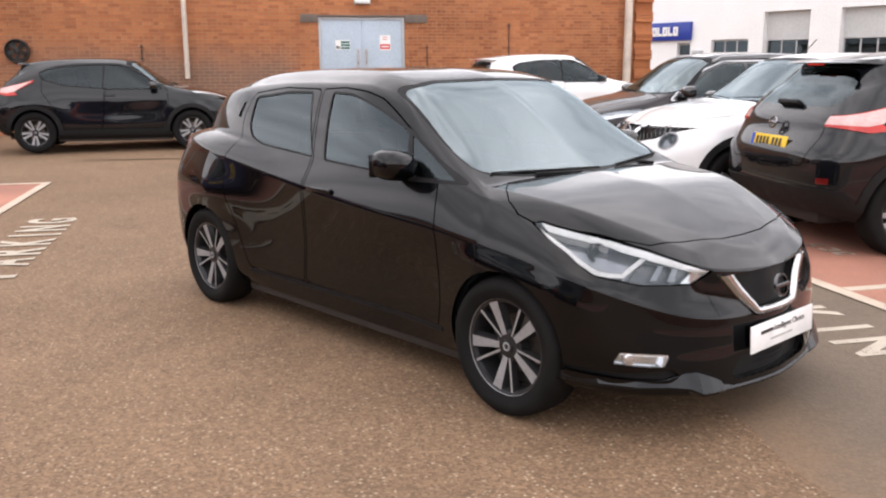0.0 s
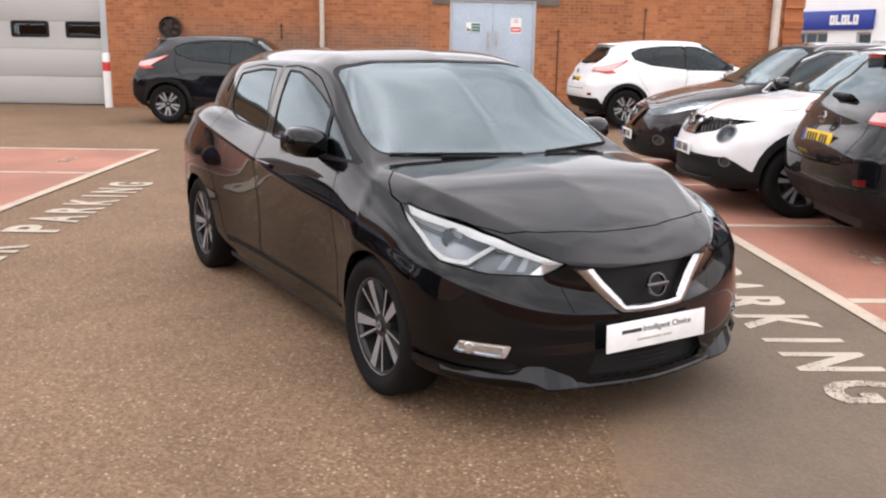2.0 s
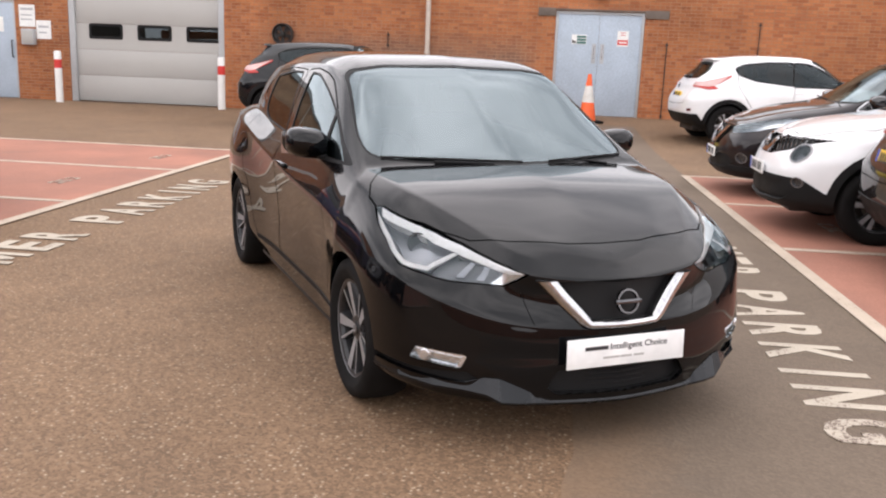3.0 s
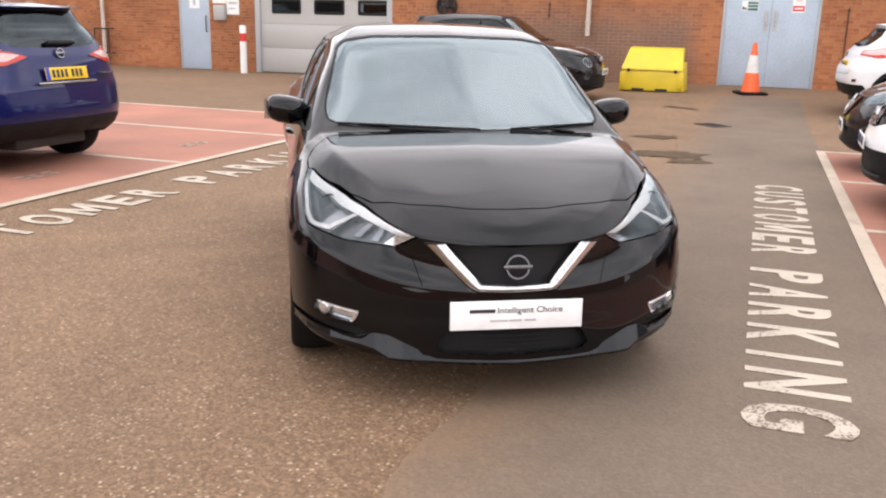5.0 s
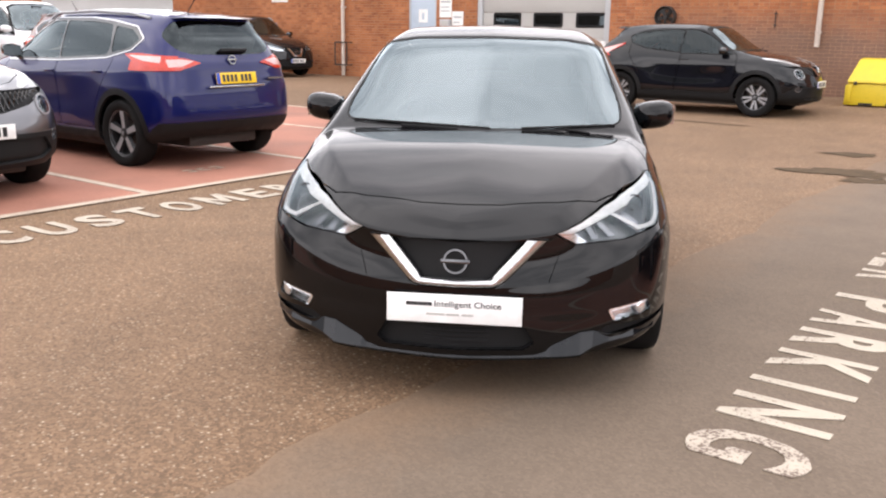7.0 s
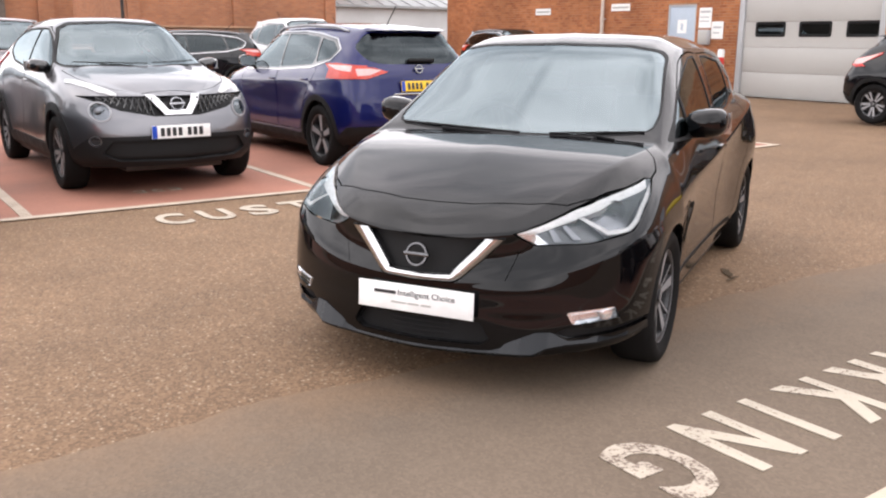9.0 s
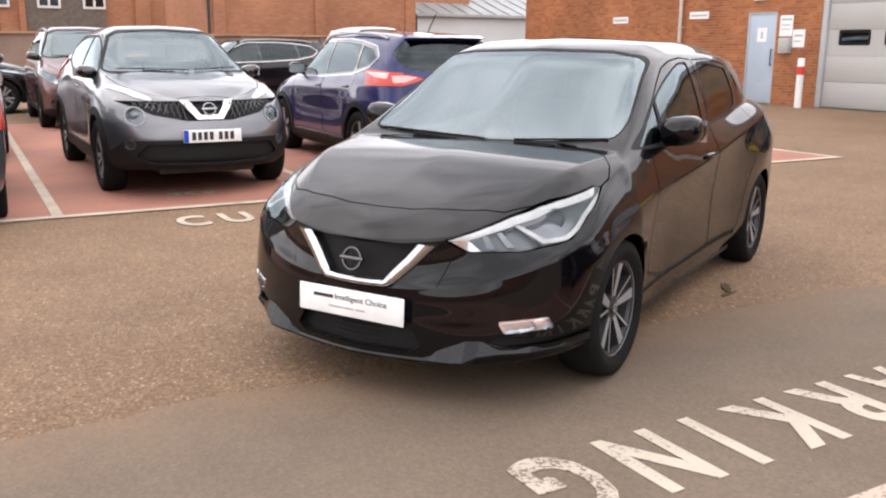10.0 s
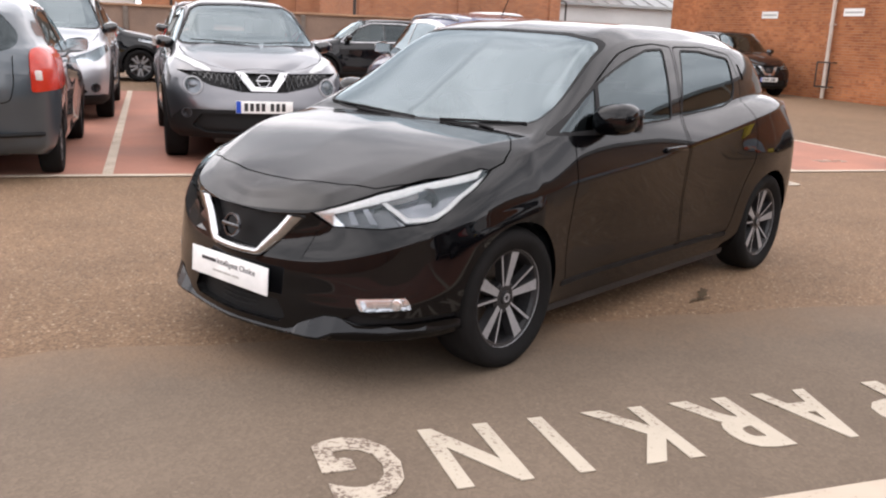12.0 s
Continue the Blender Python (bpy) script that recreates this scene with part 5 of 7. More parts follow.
def cabin(car, spec):
    """Floor, dashboard, seats and steering wheel, dark behind the glass."""
    x_dash, z_floor, z_seat, roof, half = spec["dash"], spec["floor"], spec["seat"], spec["roof"], spec["half"]
    bm = bmesh.new()
    box(bm, spec["tail"], -half + 0.04, z_floor, x_dash + 0.35, half - 0.04, z_floor + 0.03)
    part("floor_pan", bm, M_CABIN, car)
    bm = bmesh.new()
    box(bm, x_dash - 0.28, -half + 0.12, z_seat + 0.28, x_dash + 0.18, half - 0.12, spec["belt"] - 0.05, bevel=0.05)
    part("dashboard", bm, M_CABIN, car)
    for row, x in enumerate((x_dash - 0.75, x_dash - 1.6)):
        for y in (-0.34, 0.34):
            bm = bmesh.new()
            box(bm, x - 0.25, y - 0.24, z_floor + 0.03, x + 0.27, y + 0.24, z_seat, bevel=0.05)
            box(bm, -0.07, y - 0.23, 0, 0.07, y + 0.23, 0.60, bevel=0.05, m=pose(x - 0.27, 0, z_seat - 0.03, 0, -14, 0))
            box(bm, -0.05, y - 0.12, 0.60, 0.05, y + 0.12, 0.80, bevel=0.04, m=pose(x - 0.27, 0, z_seat - 0.03, 0, -14, 0))
            part("seat", bm, M_SEAT, car)
    bm = bmesh.new()
    ring = [(0.175 * math.cos(a), 0.175 * math.sin(a), 0) for a in (2 * math.pi * i / 24 for i in range(25))]
    tube(bm, ring, 0.016, 8)
    box(bm, -0.16, -0.02, -0.02, 0.16, 0.02, 0.01)
    bmesh.ops.transform(bm, matrix=pose(x_dash - 0.36, -0.36, spec["belt"] - 0.06, 0, -65, 0), verts=bm.verts[:])
    part("steering_wheel", bm, M_CABIN, car)
    bm = bmesh.new()
    box(bm, -0.012, -0.12, -0.035, 0.012, 0.12, 0.035, bevel=0.01, m=pose(spec["mirror_x"], 0, roof - 0.14))
    part("rear_view_mirror", bm, M_PLASTIC, car)


def number_plate(car, x, z, facing, tilt, material, bars, blue):
    """A registration plate with its characters as plain bars."""
    m = pose(x, 0, z, 0, tilt, 0 if facing > 0 else 180)
    bm = bmesh.new()
    box(bm, 0, -0.26, -0.056, 0.008, 0.26, 0.056, bevel=0.002, m=m)
    pl = part("number_plate", bm, material, car)
    if blue:
        bm = bmesh.new()
        box(bm, 0.008, -0.258, -0.054, 0.0095, -0.215, 0.054, m=m)
        part("blue_band", bm, M_PLATEBLUE, pl)
    if bars:
        for i in range(7):
            y = -0.185 + i * 0.052 + (0.03 if i > 3 else 0)
            bm = bmesh.new()
            box(bm, 0.008, y, -0.036, 0.0098, y + 0.034, 0.036, m=m)
            part("character_bar", bm, M_PRINT, pl)
    return pl


def ring_badge(car, x, y, z, r, tilt, facing=1, metal=M_BADGE):
    """The maker's badge as a plain chrome ring and bar."""
    bm = bmesh.new()
    m = pose(x, y, z, 0, tilt, 0 if facing > 0 else 180) @ pose(0, 0, 0, 0, 90, 0)
    lathe(bm, [(r * 0.76, 0), (r * 0.80, 0.012), (r * 0.95, 0.012), (r, 0)], 32, m=m, close=True)
    box(bm, -0.16 * r, -1.12 * r, 0, 0.16 * r, 1.12 * r, 0.016, bevel=0.002, m=m)
    part("badge", bm, metal, car, "chrome ring badge")


def door_mirror(car, x, y, z, paint, size=1.0, lamp=True):
    for s in (1, -1):
        prof = []
        bm = bmesh.new()
        rings = []
        for k, (dx, w, h) in enumerate(((0.085, 0.02, 0.02), (0.07, 0.085, 0.055), (0.03, 0.115, 0.078), (-0.03, 0.122, 0.085), (-0.065, 0.115, 0.078))):
            ring = []
            for i in range(20):
                a = 2 * math.pi * i / 20
                cy, cz = math.copysign(abs(math.cos(a)) ** 0.7, math.cos(a)) * w, math.copysign(abs(math.sin(a)) ** 0.7, math.sin(a)) * h
                ring.append(bm.verts.new((x + dx * size, s * (y + (cy + 0.1) * size), z + cz * size + (0.012 * cy / 0.1) * size)))
            rings.append(ring)
        for a, b in zip(rings, rings[1:]):
            for i in range(20):
                bm.faces.new([a[i], a[(i + 1) % 20], b[(i + 1) % 20], b[i]])
        bm.faces.new(rings[0])
        bm.faces.new(rings[-1])
        mir = part("door_mirror", bm, paint, car, smooth_angle=1.0)
        bm = bmesh.new()
        box(bm, -0.05 * size, -0.09, -0.02, 0.05 * size, 0.05, 0.015, bevel=0.012, m=pose(x + 0.01, s * (y - 0.02), z - 0.085 * size, 25 * s, 0, 0))
        part("mirror_foot", bm, M_PLASTIC, mir)
        bm = bmesh.new()
        box(bm, x - 0.068 * size, s * (y + 0.0) if s > 0 else s * (y + 0.2), z - 0.06 * size, x - 0.066 * size, s * (y + 0.2) if s > 0 else s * y, z + 0.06 * size)
        part("mirror_glass", bm, M_CHROME, mir)


def wiper(car, pts, name="wiper"):
    bm = bmesh.new()
    tube(bm, pts[:2], 0.005, 6)
    arm = part(name, bm, M_PLASTIC, car)
    bm = bmesh.new()
    tube(bm, pts[2:], 0.0055, 6)
    part("blade", bm, M_PLASTIC, arm)


def handles(car, spots, material, size=0.09):
    for x, y, z in spots:
        for s in (1, -1):
            bm = bmesh.new()
            box(bm, x - size, s * y - 0.014, z - 0.014, x + size, s * y + 0.014, z + 0.014, bevel=0.011)
            part("door_handle", bm, material, car)


def side_of(shell, x, z):
    """Where the skin stands at x, z: its half width."""
    g = shell.grid.reshape(-1, 3)
    k = np.argmin((g[:, 0] - x) ** 2 + (g[:, 2] - z) ** 2 - 0.02 * g[:, 1])
    return float(g[k, 1])


def front_of(shell, y, z):
    """Where the nose stands at y, z."""
    g = shell.grid.reshape(-1, 3)
    g = g[g[:, 0] > 1.5]
    d = (g[:, 1] - abs(y)) ** 2 + (g[:, 2] - z) ** 2
    k = np.argsort(d)[:4]
    w = 1 / (d[k] + 1e-5)
    return float((g[k, 0] * w).sum() / w.sum())


def vee_bar(shell, car, half, swell, label):
    """A rounded chrome bar bent into a V: half = rows of y, z, half width, from the middle outwards."""
    rows = [(-y, z, w) for y, z, w in half[:0:-1]] + list(half)
    pts = [Vector((front_of(shell, y, z), y, z)) for y, z, w in rows]
    bm, rings = bmesh.new(), []
    for i, (p, (y, z, w)) in enumerate(zip(pts, rows)):
        t = (pts[min(i + 1, len(pts) - 1)] - pts[max(i - 1, 0)]).normalized()
        n = Vector((0.93, 0.5 * y, 0.26))
        n = (n - t * n.dot(t)).normalized()
        u = t.cross(n).normalized()
        ring = [bm.verts.new(p + u * w * math.cos(a) + n * (swell * math.sin(a) - 0.004)) for a in (math.pi * k / 8 for k in range(9))]
        ring += [bm.verts.new(p + u * w * c - n * 0.03) for c in (-1, 1)]
        if i in (0, len(pts) - 1):
            # the arms end level under the bonnet
            for v in ring:
                v.co += t * ((p.z - v.co.z) / t.z)
        rings.append(ring)
    for a, b in zip(rings, rings[1:]):
        for k in range(len(a)):
            j = (k + 1) % len(a)
            bm.faces.new([a[k], a[j], b[j], b[k]])
    bm.faces.new(rings[0])
    bm.faces.new(rings[-1])
    return part("chrome_vee", bm, M_CHROME, car, label, smooth_angle=0.9)


def underside(car, base, half, z0, z1, x0, x1):
    """The dark underbody: broad between the axles, narrow under nose and tail."""
    a = base / 2 - 0.34
    bm = bmesh.new()
    box(bm, -a, -half, z0, a, half, z1, bevel=0.02)
    box(bm, x0, -0.44, z0 + 0.03, -a - 0.002, 0.44, z1 + 0.02, bevel=0.02)
    box(bm, a + 0.002, -0.44, z0 + 0.03, x1, 0.44, z1 + 0.02, bevel=0.02)
    part("underbody", bm, M_IRON, car)


def spoiler(car, x0, x1, half, z, paint):
    """A roof spoiler that thins and narrows to its trailing edge."""
    bm, rings = bmesh.new(), []
    for k in range(7):
        u = k / 6
        x, w = x0 + (x1 - x0) * u, half * (1 - 0.10 * u * u)
        top, low = z - 0.030 * u * u, z - 0.05 + 0.018 * u
        rings.append([bm.verts.new(q) for q in ((x + 0.05 * (1 - u), -w, low), (x, -w + 0.03, top - 0.006), (x - 0.015 * u, 0, top), (x, w - 0.03, top - 0.006), (x + 0.05 * (1 - u), w, low), (x - 0.01 * u, 0, low))])
    for a, b in zip(rings, rings[1:]):
        for k in range(6):
            j = (k + 1) % 6
            bm.faces.new([a[k], a[j], b[j], b[k]])
    bm.faces.new(rings[0])
    bm.faces.new(rings[-1])
    return part("roof_spoiler", bm, paint, car, smooth_angle=0.8)


# -- the small black hatchback in the middle --
HATCH = [
    [(-1.84, 0, .24), (-1.83, .40, .24), (-1.72, .66, .22), (-1.50, .76, .20), (-1.15, .78, .19), (-.55, .78, .19), (.05, .78, .19), (.45, .78, .19), (.80, .78, .19), (1.12, .79, .19), (1.45, .78, .19), (1.72, .67, .18), (1.94, .38, .165), (2.00, 0, .165)],
    [(-1.90, 0, .30), (-1.88, .44, .30), (-1.78, .73, .29), (-1.52, .825, .27), (-1.15, .83, .25), (-.55, .79, .25), (.05, .785, .25), (.45, .785, .25), (.80, .80, .25), (1.12, .84, .25), (1.47, .84, .24), (1.76, .745, .22), (1.995, .40, .20), (2.055, 0, .20)],
    [(-1.935, 0, .42), (-1.92, .46, .42), (-1.79, .745, .41), (-1.54, .855, .40), (-1.15, .866, .38), (-.55, .808, .37), (.05, .800, .37), (.45, .800, .37), (.80, .818, .37), (1.12, .868, .37), (1.49, .862, .35), (1.765, .775, .32), (1.985, .415, .31), (2.055, 0, .31)],
    [(-1.945, 0, .58), (-1.93, .47, .58), (-1.795, .755, .58), (-1.56, .860, .62), (-1.18, .872, .62), (-.55, .816, .52), (.05, .805, .50), (.45, .805, .50), (.80, .824, .50), (1.12, .872, .58), (1.48, .866, .47), (1.755, .785, .41), (1.975, .418, .37), (2.053, 0, .37)],
    [(-1.935, 0, .72), (-1.92, .47, .72), (-1.785, .752, .73), (-1.56, .856, .79), (-1.18, .872, .80), (-.55, .838, .72), (.05, .828, .67), (.45, .828, .64), (.80, .840, .63), (1.12, .873, .645), (1.48, .866, .585), (1.735, .788, .52), (1.968, .425, .43), (2.05, 0, .415)],
    [(-1.82, 0, 1.00), (-1.80, .45, 1.00), (-1.675, .715, 1.016), (-1.46, .802, 1.008), (-1.18, .845, .975), (-.55, .852, .885), (.05, .855, .812), (.45, .856, .776), (.80, .858, .752), (1.12, .862, .728), (1.46, .850, .680), (1.715, .790, .622), (1.955, .430, .490), (2.045, 0, .458)],
    [(-1.74, 0, 1.065), (-1.71, .40, 1.066), (-1.58, .60, 1.068), (-1.40, .685, 1.072), (-1.10, .742, 1.058), (-.55, .768, 1.005), (.05, .787, .975), (.45, .793, .950), (.80, .790, .945), (1.12, .776, .905), (1.40, .742, .838), (1.68, .597, .780), (1.935, .395, .677), (2.012, 0, .643)],
    [(-1.57, 0, 1.285), (-1.55, .36, 1.285), (-1.46, .53, 1.282), (-1.33, .585, 1.300), (-1.02, .612, 1.335), (-.50, .605, 1.362), (.0, .60, 1.365), (.30, .605, 1.318), (.66, .675, 1.125), (1.03, .705, .945), (1.36, .655, .906), (1.62, .530, .831), (1.87, .372, .729), (1.978, 0, .668)],
    [(-1.555, 0, 1.312), (-1.535, .28, 1.314), (-1.44, .42, 1.322), (-1.27, .455, 1.362), (-.98, .44, 1.415), (-.48, .42, 1.437), (.02, .45, 1.430), (.325, .51, 1.372), (.675, .57, 1.163), (1.03, .57, .953), (1.36, .45, .914), (1.62, .345, .840), (1.845, .22, .755), (1.952, 0, .692)],
    [(-1.535, 0, 1.328), (-1.53, 0, 1.329), (-1.44, 0, 1.343), (-1.25, 0, 1.386), (-.95, 0, 1.43), (-.47, 0, 1.453), (.02, 0, 1.448), (.33, 0, 1.405), (.70, 0, 1.20), (1.06, 0, .965), (1.37, 0, .925), (1.62, 0, .848), (1.815, 0, .768), (1.925, 0, .712)],
]


def between(a, b, u):
    return tuple(p + (q - p) * u for p, q in zip(a, b))


# two more stations close to the foot of the windscreen keep that corner crisp
HATCH = [c[:9] + [between(c[8], c[9], 0.82), c[9], between(c[9], c[10], 0.18)] + c[10:] for c in HATCH]
# how far the shoulder and the glass swell between their creased edges, station by station
SHOULDER = (0, .005, .01, .012, .010, .004, .003, .003, .004, .006, .008, .010, .020, .026, -.022, .002)
GLASSHOUSE = (.01, .01, .012, .014, .014, .014, .014, .014, .008, .004, .002, .004, .004, .002, 0, 0)


def black_hatchback(m):
    car = thing("hatchback_car", m, "glossy black small hatchback with chrome V grille and alloy wheels", "car")
    s = Shell(creased_skin(HATCH, 8, 10, 5, (SHOULDER, GLASSHOUSE), (0.024, -1.18, 0.73)))
    side = lambda c: c.y > 0.45
    cab = lambda c: c.y > 0.3 and c.z > 0.85
    nose = lambda c: c.x > 1.2
    cheek = lambda c: c.x > 1.2 and c.y > 0.36
    R = 0.302
    front_door = rounded([(-.26, .30), (-.165, .95), (-.285, 1.338), (-.10, 1.350), (.10, 1.333), (.24, 1.300), (.36, 1.245), (.66, 1.09), (.79, 1.02), (.815, .93), (.86, .72), (.86, .40), (.83, .285)], 0.03)
    rear_door = rounded([(-.27, .30), (-.18, .95), (-.30, 1.338), (-.65, 1.342), (-.96, 1.305), (-.985, 1.15), (-.95, 1.05), (-1.0, .90), (-.97, .70), (-.86, .46), (-.80, .30)], 0.03)
    s.panel(front_door, "side", side, "front_door")
    s.panel(rear_door, "side", side, "rear_door")
    s.cut(rounded([(.86, .30), (-.80, .30), (-.80, .275), (.86, .275)], 0.003), "side", side, "sill_strip")
    # glass
    fw = rounded([(-.07, .988), (-.180, 1.316), (-.02, 1.310), (.10, 1.283), (.22, 1.250), (.35, 1.208), (.505, 1.150), (.600, .960)], 0.018)
    qw = rounded([(.535, 1.140), (.640, .962), (.90, .960), (.76, 1.028)], 0.014)
    rw = rounded([(-.193, .998), (-.375, 1.313), (-.60, 1.310), (-.915, 1.276), (-.885, 1.12), (-.83, 1.062), (-.70, 1.028)], 0.022)
    s.panel(rounded([(-1.018, 1.16), (-1.012, 1.255), (-1.044, 1.245), (-1.056, 1.165)], 0.010), "side", cab, "pillar_handle", 0.003)
    s.cut(rounded([(.50, 1.17), (.62, .950), (.62, .938), (.965, .951), (.965, .960), (.78, 1.034)], 0.008), "side", cab, "quarter_window_seal")
    for poly, nm in ((fw, "front_window"), (rw, "rear_window"), (qw, "quarter_window")):
        if poly is not qw:
            s.cut(shrink(poly, -0.010), "side", cab, nm + "_seal")
        s.cut(poly, "side", cab, nm)
    screen = rounded([(-.2, 1.386), (.40, 1.373), (.55, 1.350), (.588, 1.318), (.668, 1.06), (.664, 1.005), (.60, .986), (.43, .972), (-.2, .968)], 0.02)
    s.cut(shrink(screen, -0.010), "front", lambda c: c.x > 0.2, "screen_seal")
    s.cut(screen, "front", lambda c: c.x > 0.2, "windscreen")
    back = rounded([(-.2, 1.27), (.40, 1.26), (.54, 1.10), (.40, 1.085), (-.2, 1.08)], 0.03)
    s.cut(back, "front", lambda c: c.x < -1.3, "tailgate_glass")
    # bonnet
    s.panel([(1.85, -.2), (1.85, 0), (1.847, .16), (1.80, .39), (1.752, .530), (1.66, .612), (1.595, .648), (1.52, .698), (1.42, .748), (1.36, .770), (1.27, .772), (1.19, .742), (1.12, .685), (1.065, .62), (1.075, .40), (1.095, 0), (1.095, -.2)], "top", lambda c: c.z > 0.60 and c.x > 0.8, "bonnet", 0.003)
    # lamps, drawn from the side
    ledge = s.grid[60]
    top_edge = [(x, float(np.interp(x, ledge[:, 0], ledge[:, 2])) - 0.004) for x in (1.38, 1.42, 1.50, 1.595, 1.66, 1.752, 1.837, 1.90)] + [(1.931, .668)]
    lamp = [(1.897, .626), (1.81, .636), (1.757, .655), (1.668, .677), (1.62, .705), (1.545, .747), (1.45, .790), (1.360, .834)] + top_edge
    s.cut(shrink(lamp, -0.005), "side", cheek, "gap")
    s.cut(lamp, "side", cheek, "headlight")
    s.cut([(1.772, .60), (1.772, .80), (2.0, .80), (2.0, .60)], "side", lambda c: cheek(c) and inside(lamp, c.x, c.z), "lamp_inner")
    s.cut([(1.385, .823), (1.45, .788), (1.545, .745), (1.615, .704), (1.676, .676), (1.757, .664), (1.776, .722), (1.760, .730), (1.747, .679), (1.682, .688), (1.620, .716), (1.553, .754), (1.46, .795)], "side", cheek, "hook")
    for x in (1.812, 1.848):
        s.cut([(x, .703 - (x - 1.812) * .4), (x + .013, .698 - (x - 1.812) * .4), (x + .018, .648 - (x - 1.812) * .25), (x + .004, .650 - (x - 1.812) * .25)], "side", cheek, "lamp_blade")
    s.cut([(1.931, .668), (1.896, .626), (1.878, .630), (1.893, .668), (1.902, .684)], "side", cheek, "lamp_end")
    s.cut(top_edge + [(1.905, .664), (1.835, .697), (1.77, .724), (1.713, .746), (1.66, .765), (1.58, .782), (1.485, .799), (1.43, .811)], "side", cheek, "guide")
    # front bumper details
    grille = [(-.2, .498), (.130, .498), (.262, .642), (-.2, .652)]
    vee = [(-.2, .464), (.160, .464), (.176, .472), (.330, .652), (.262, .642), (.130, .498), (-.2, .498)]
    s.cut(grille, "front", lambda c: c.x > 1.6, "grille")
    s.cut(vee, "front", lambda c: c.x > 1.6, "vee")
    s.cut(rounded([(-.2, .215), (.27, .222), (.31, .25), (.27, .315), (-.2, .32)], 0.01), "front", nose, "intake")
    s.cut(rounded([(.552, .284), (.59, .308), (.75, .306), (.845, .318), (.845, .292), (.74, .276), (.60, .264)], 0.008), "front", nose, "air_slot")
    fog_line = rounded([(.590, .368), (.752, .388), (.770, .340), (.614, .320)], 0.012)
    s.cut(fog_line, "front", nose, "fog")
    s.cut([(.585, .374), (.755, .392), (.755, .381), (.608, .361), (.626, .326), (.614, .314), (.60, .314)], "front", lambda c: nose(c) and inside(fog_line, c.y, c.z), "fog_trim")
    s.cut([(.394, .60), (.397, .60), (.357, .485), (.354, .485)], "front", nose, "gap")
    # tail
    s.cut(rounded([(-1.80, 1.04), (-1.60, 1.030), (-1.46, .995), (-1.64, .955), (-1.70, .80), (-1.90, .80)], 0.02), "side", lambda c: c.x < -1.1 and c.y > 0.45, "tail_lamp")
    s.arches(2.525, R + 0.004, 0.325)
    paint = P_BLACK
    body = s.emit("body", ["body"], paint, car, depth=0.02)
    for sd in (1, -1):
        fd = s.emit("front_door", ["front_door"], paint, car, sides=(sd,))
        rd = s.emit("rear_door", ["rear_door"], paint, car, sides=(sd,))
        for nm, par, mt in (("front_window", fd, M_GLASS), ("quarter_window", fd, M_GLASS), ("rear_window", rd, M_PRIVACY)):
            s.emit("window_seal", [nm + "_seal"], M_PLASTIC, par, push=0.001, sides=(sd,))
            s.emit("window", [nm], mt, par, push=-0.004, depth=0.0, sides=(sd,))
        s.emit("pillar_handle", ["pillar_handle"], M_PLASTIC, rd, push=-0.006, sides=(sd,), label="hidden handle in the rear pillar")
        s.emit("sill_strip", ["sill_strip"], M_PLASTIC, car, push=0.003, sides=(sd,))
        fog = s.emit("fog_lamp", ["fog", "fog_trim"], M_LENS, car, push=-0.006, depth=0.0, sides=(sd,), label="clear fog lamp in a chrome surround")
        s.emit("fog_bowl", ["fog"], M_REFLECTOR, fog, push=-0.026, depth=-0.026, sides=(sd,))
        bm = bmesh.new()
        fx = front_of(s, .725, .362)
        lathe(bm, [(0, 0.004), (.016, 0.002), (.021, -0.004), (.026, -0.004), (.027, -0.02)], 20, m=pose(fx - 0.012, sd * .725, .362, 0, 90, sd * 38))
        part("fog_reflector", bm, M_REFLECTOR, fog, "round fog lamp reflector")
        s.emit("fog_trim", ["fog_trim"], M_REFLECTOR, fog, push=-0.004, depth=0.012, sides=(sd,), label="chrome fog lamp trim")
        s.emit("air_slot", ["air_slot"], M_PLASTIC, car, push=-0.02, depth=-0.02, sides=(sd,))
        s.emit("tail_lamp", ["tail_lamp"], M_DARKRED, car, push=0.002, depth=0.02, sides=(sd,), label="dark red wrap-round lens")
        whole = ["headlight", "lamp_inner", "lamp_blade", "lamp_end", "guide", "hook"]
        hl = s.emit("headlight", whole, M_LENS, car, push=0.001, depth=0.0, sides=(sd,), label="clear headlamp with a bright boomerang light guide")
        s.emit("lamp_bowl", ["headlight", "hook"], M_BOWLMID, hl, push=-0.040, depth=-0.04, sides=(sd,), label="grey chromed bowl")
        s.emit("lamp_bowl", ["lamp_inner", "lamp_blade", "lamp_end"], M_BOWL, hl, push=-0.034, depth=-0.03, sides=(sd,), label="smoked inner bowl")
        s.emit("lamp_blade", ["lamp_blade"], M_BOWLMID, hl, push=-0.012, depth=0.02, sides=(sd,), label="slanting chromed blades")
        s.emit("lamp_end", ["lamp_end"], M_REFLECTOR, hl, push=-0.008, depth=0.02, sides=(sd,), label="bright inner end of the lamp")
        s.emit("light_guide", ["guide"], M_CLEARLENS, hl, push=-0.004, depth=0.03, sides=(sd,), label="bright light guide along the upper edge")
        s.emit("light_hook", ["hook"], M_CLEARLENS, hl, push=-0.006, depth=0.012, sides=(sd,), label="bright hooked light guide")
        bm = bmesh.new()
        lathe(bm, [(0, -0.012), (.016, -0.010), (.030, -0.004), (.036, 0.004), (.040, 0.004), (.042, -0.02)], 20, m=look((1.628, sd * .690, .738), (0.628, sd * .33, .62)))
        part("projector", bm, M_BOWL, hl, "dark projector lens")
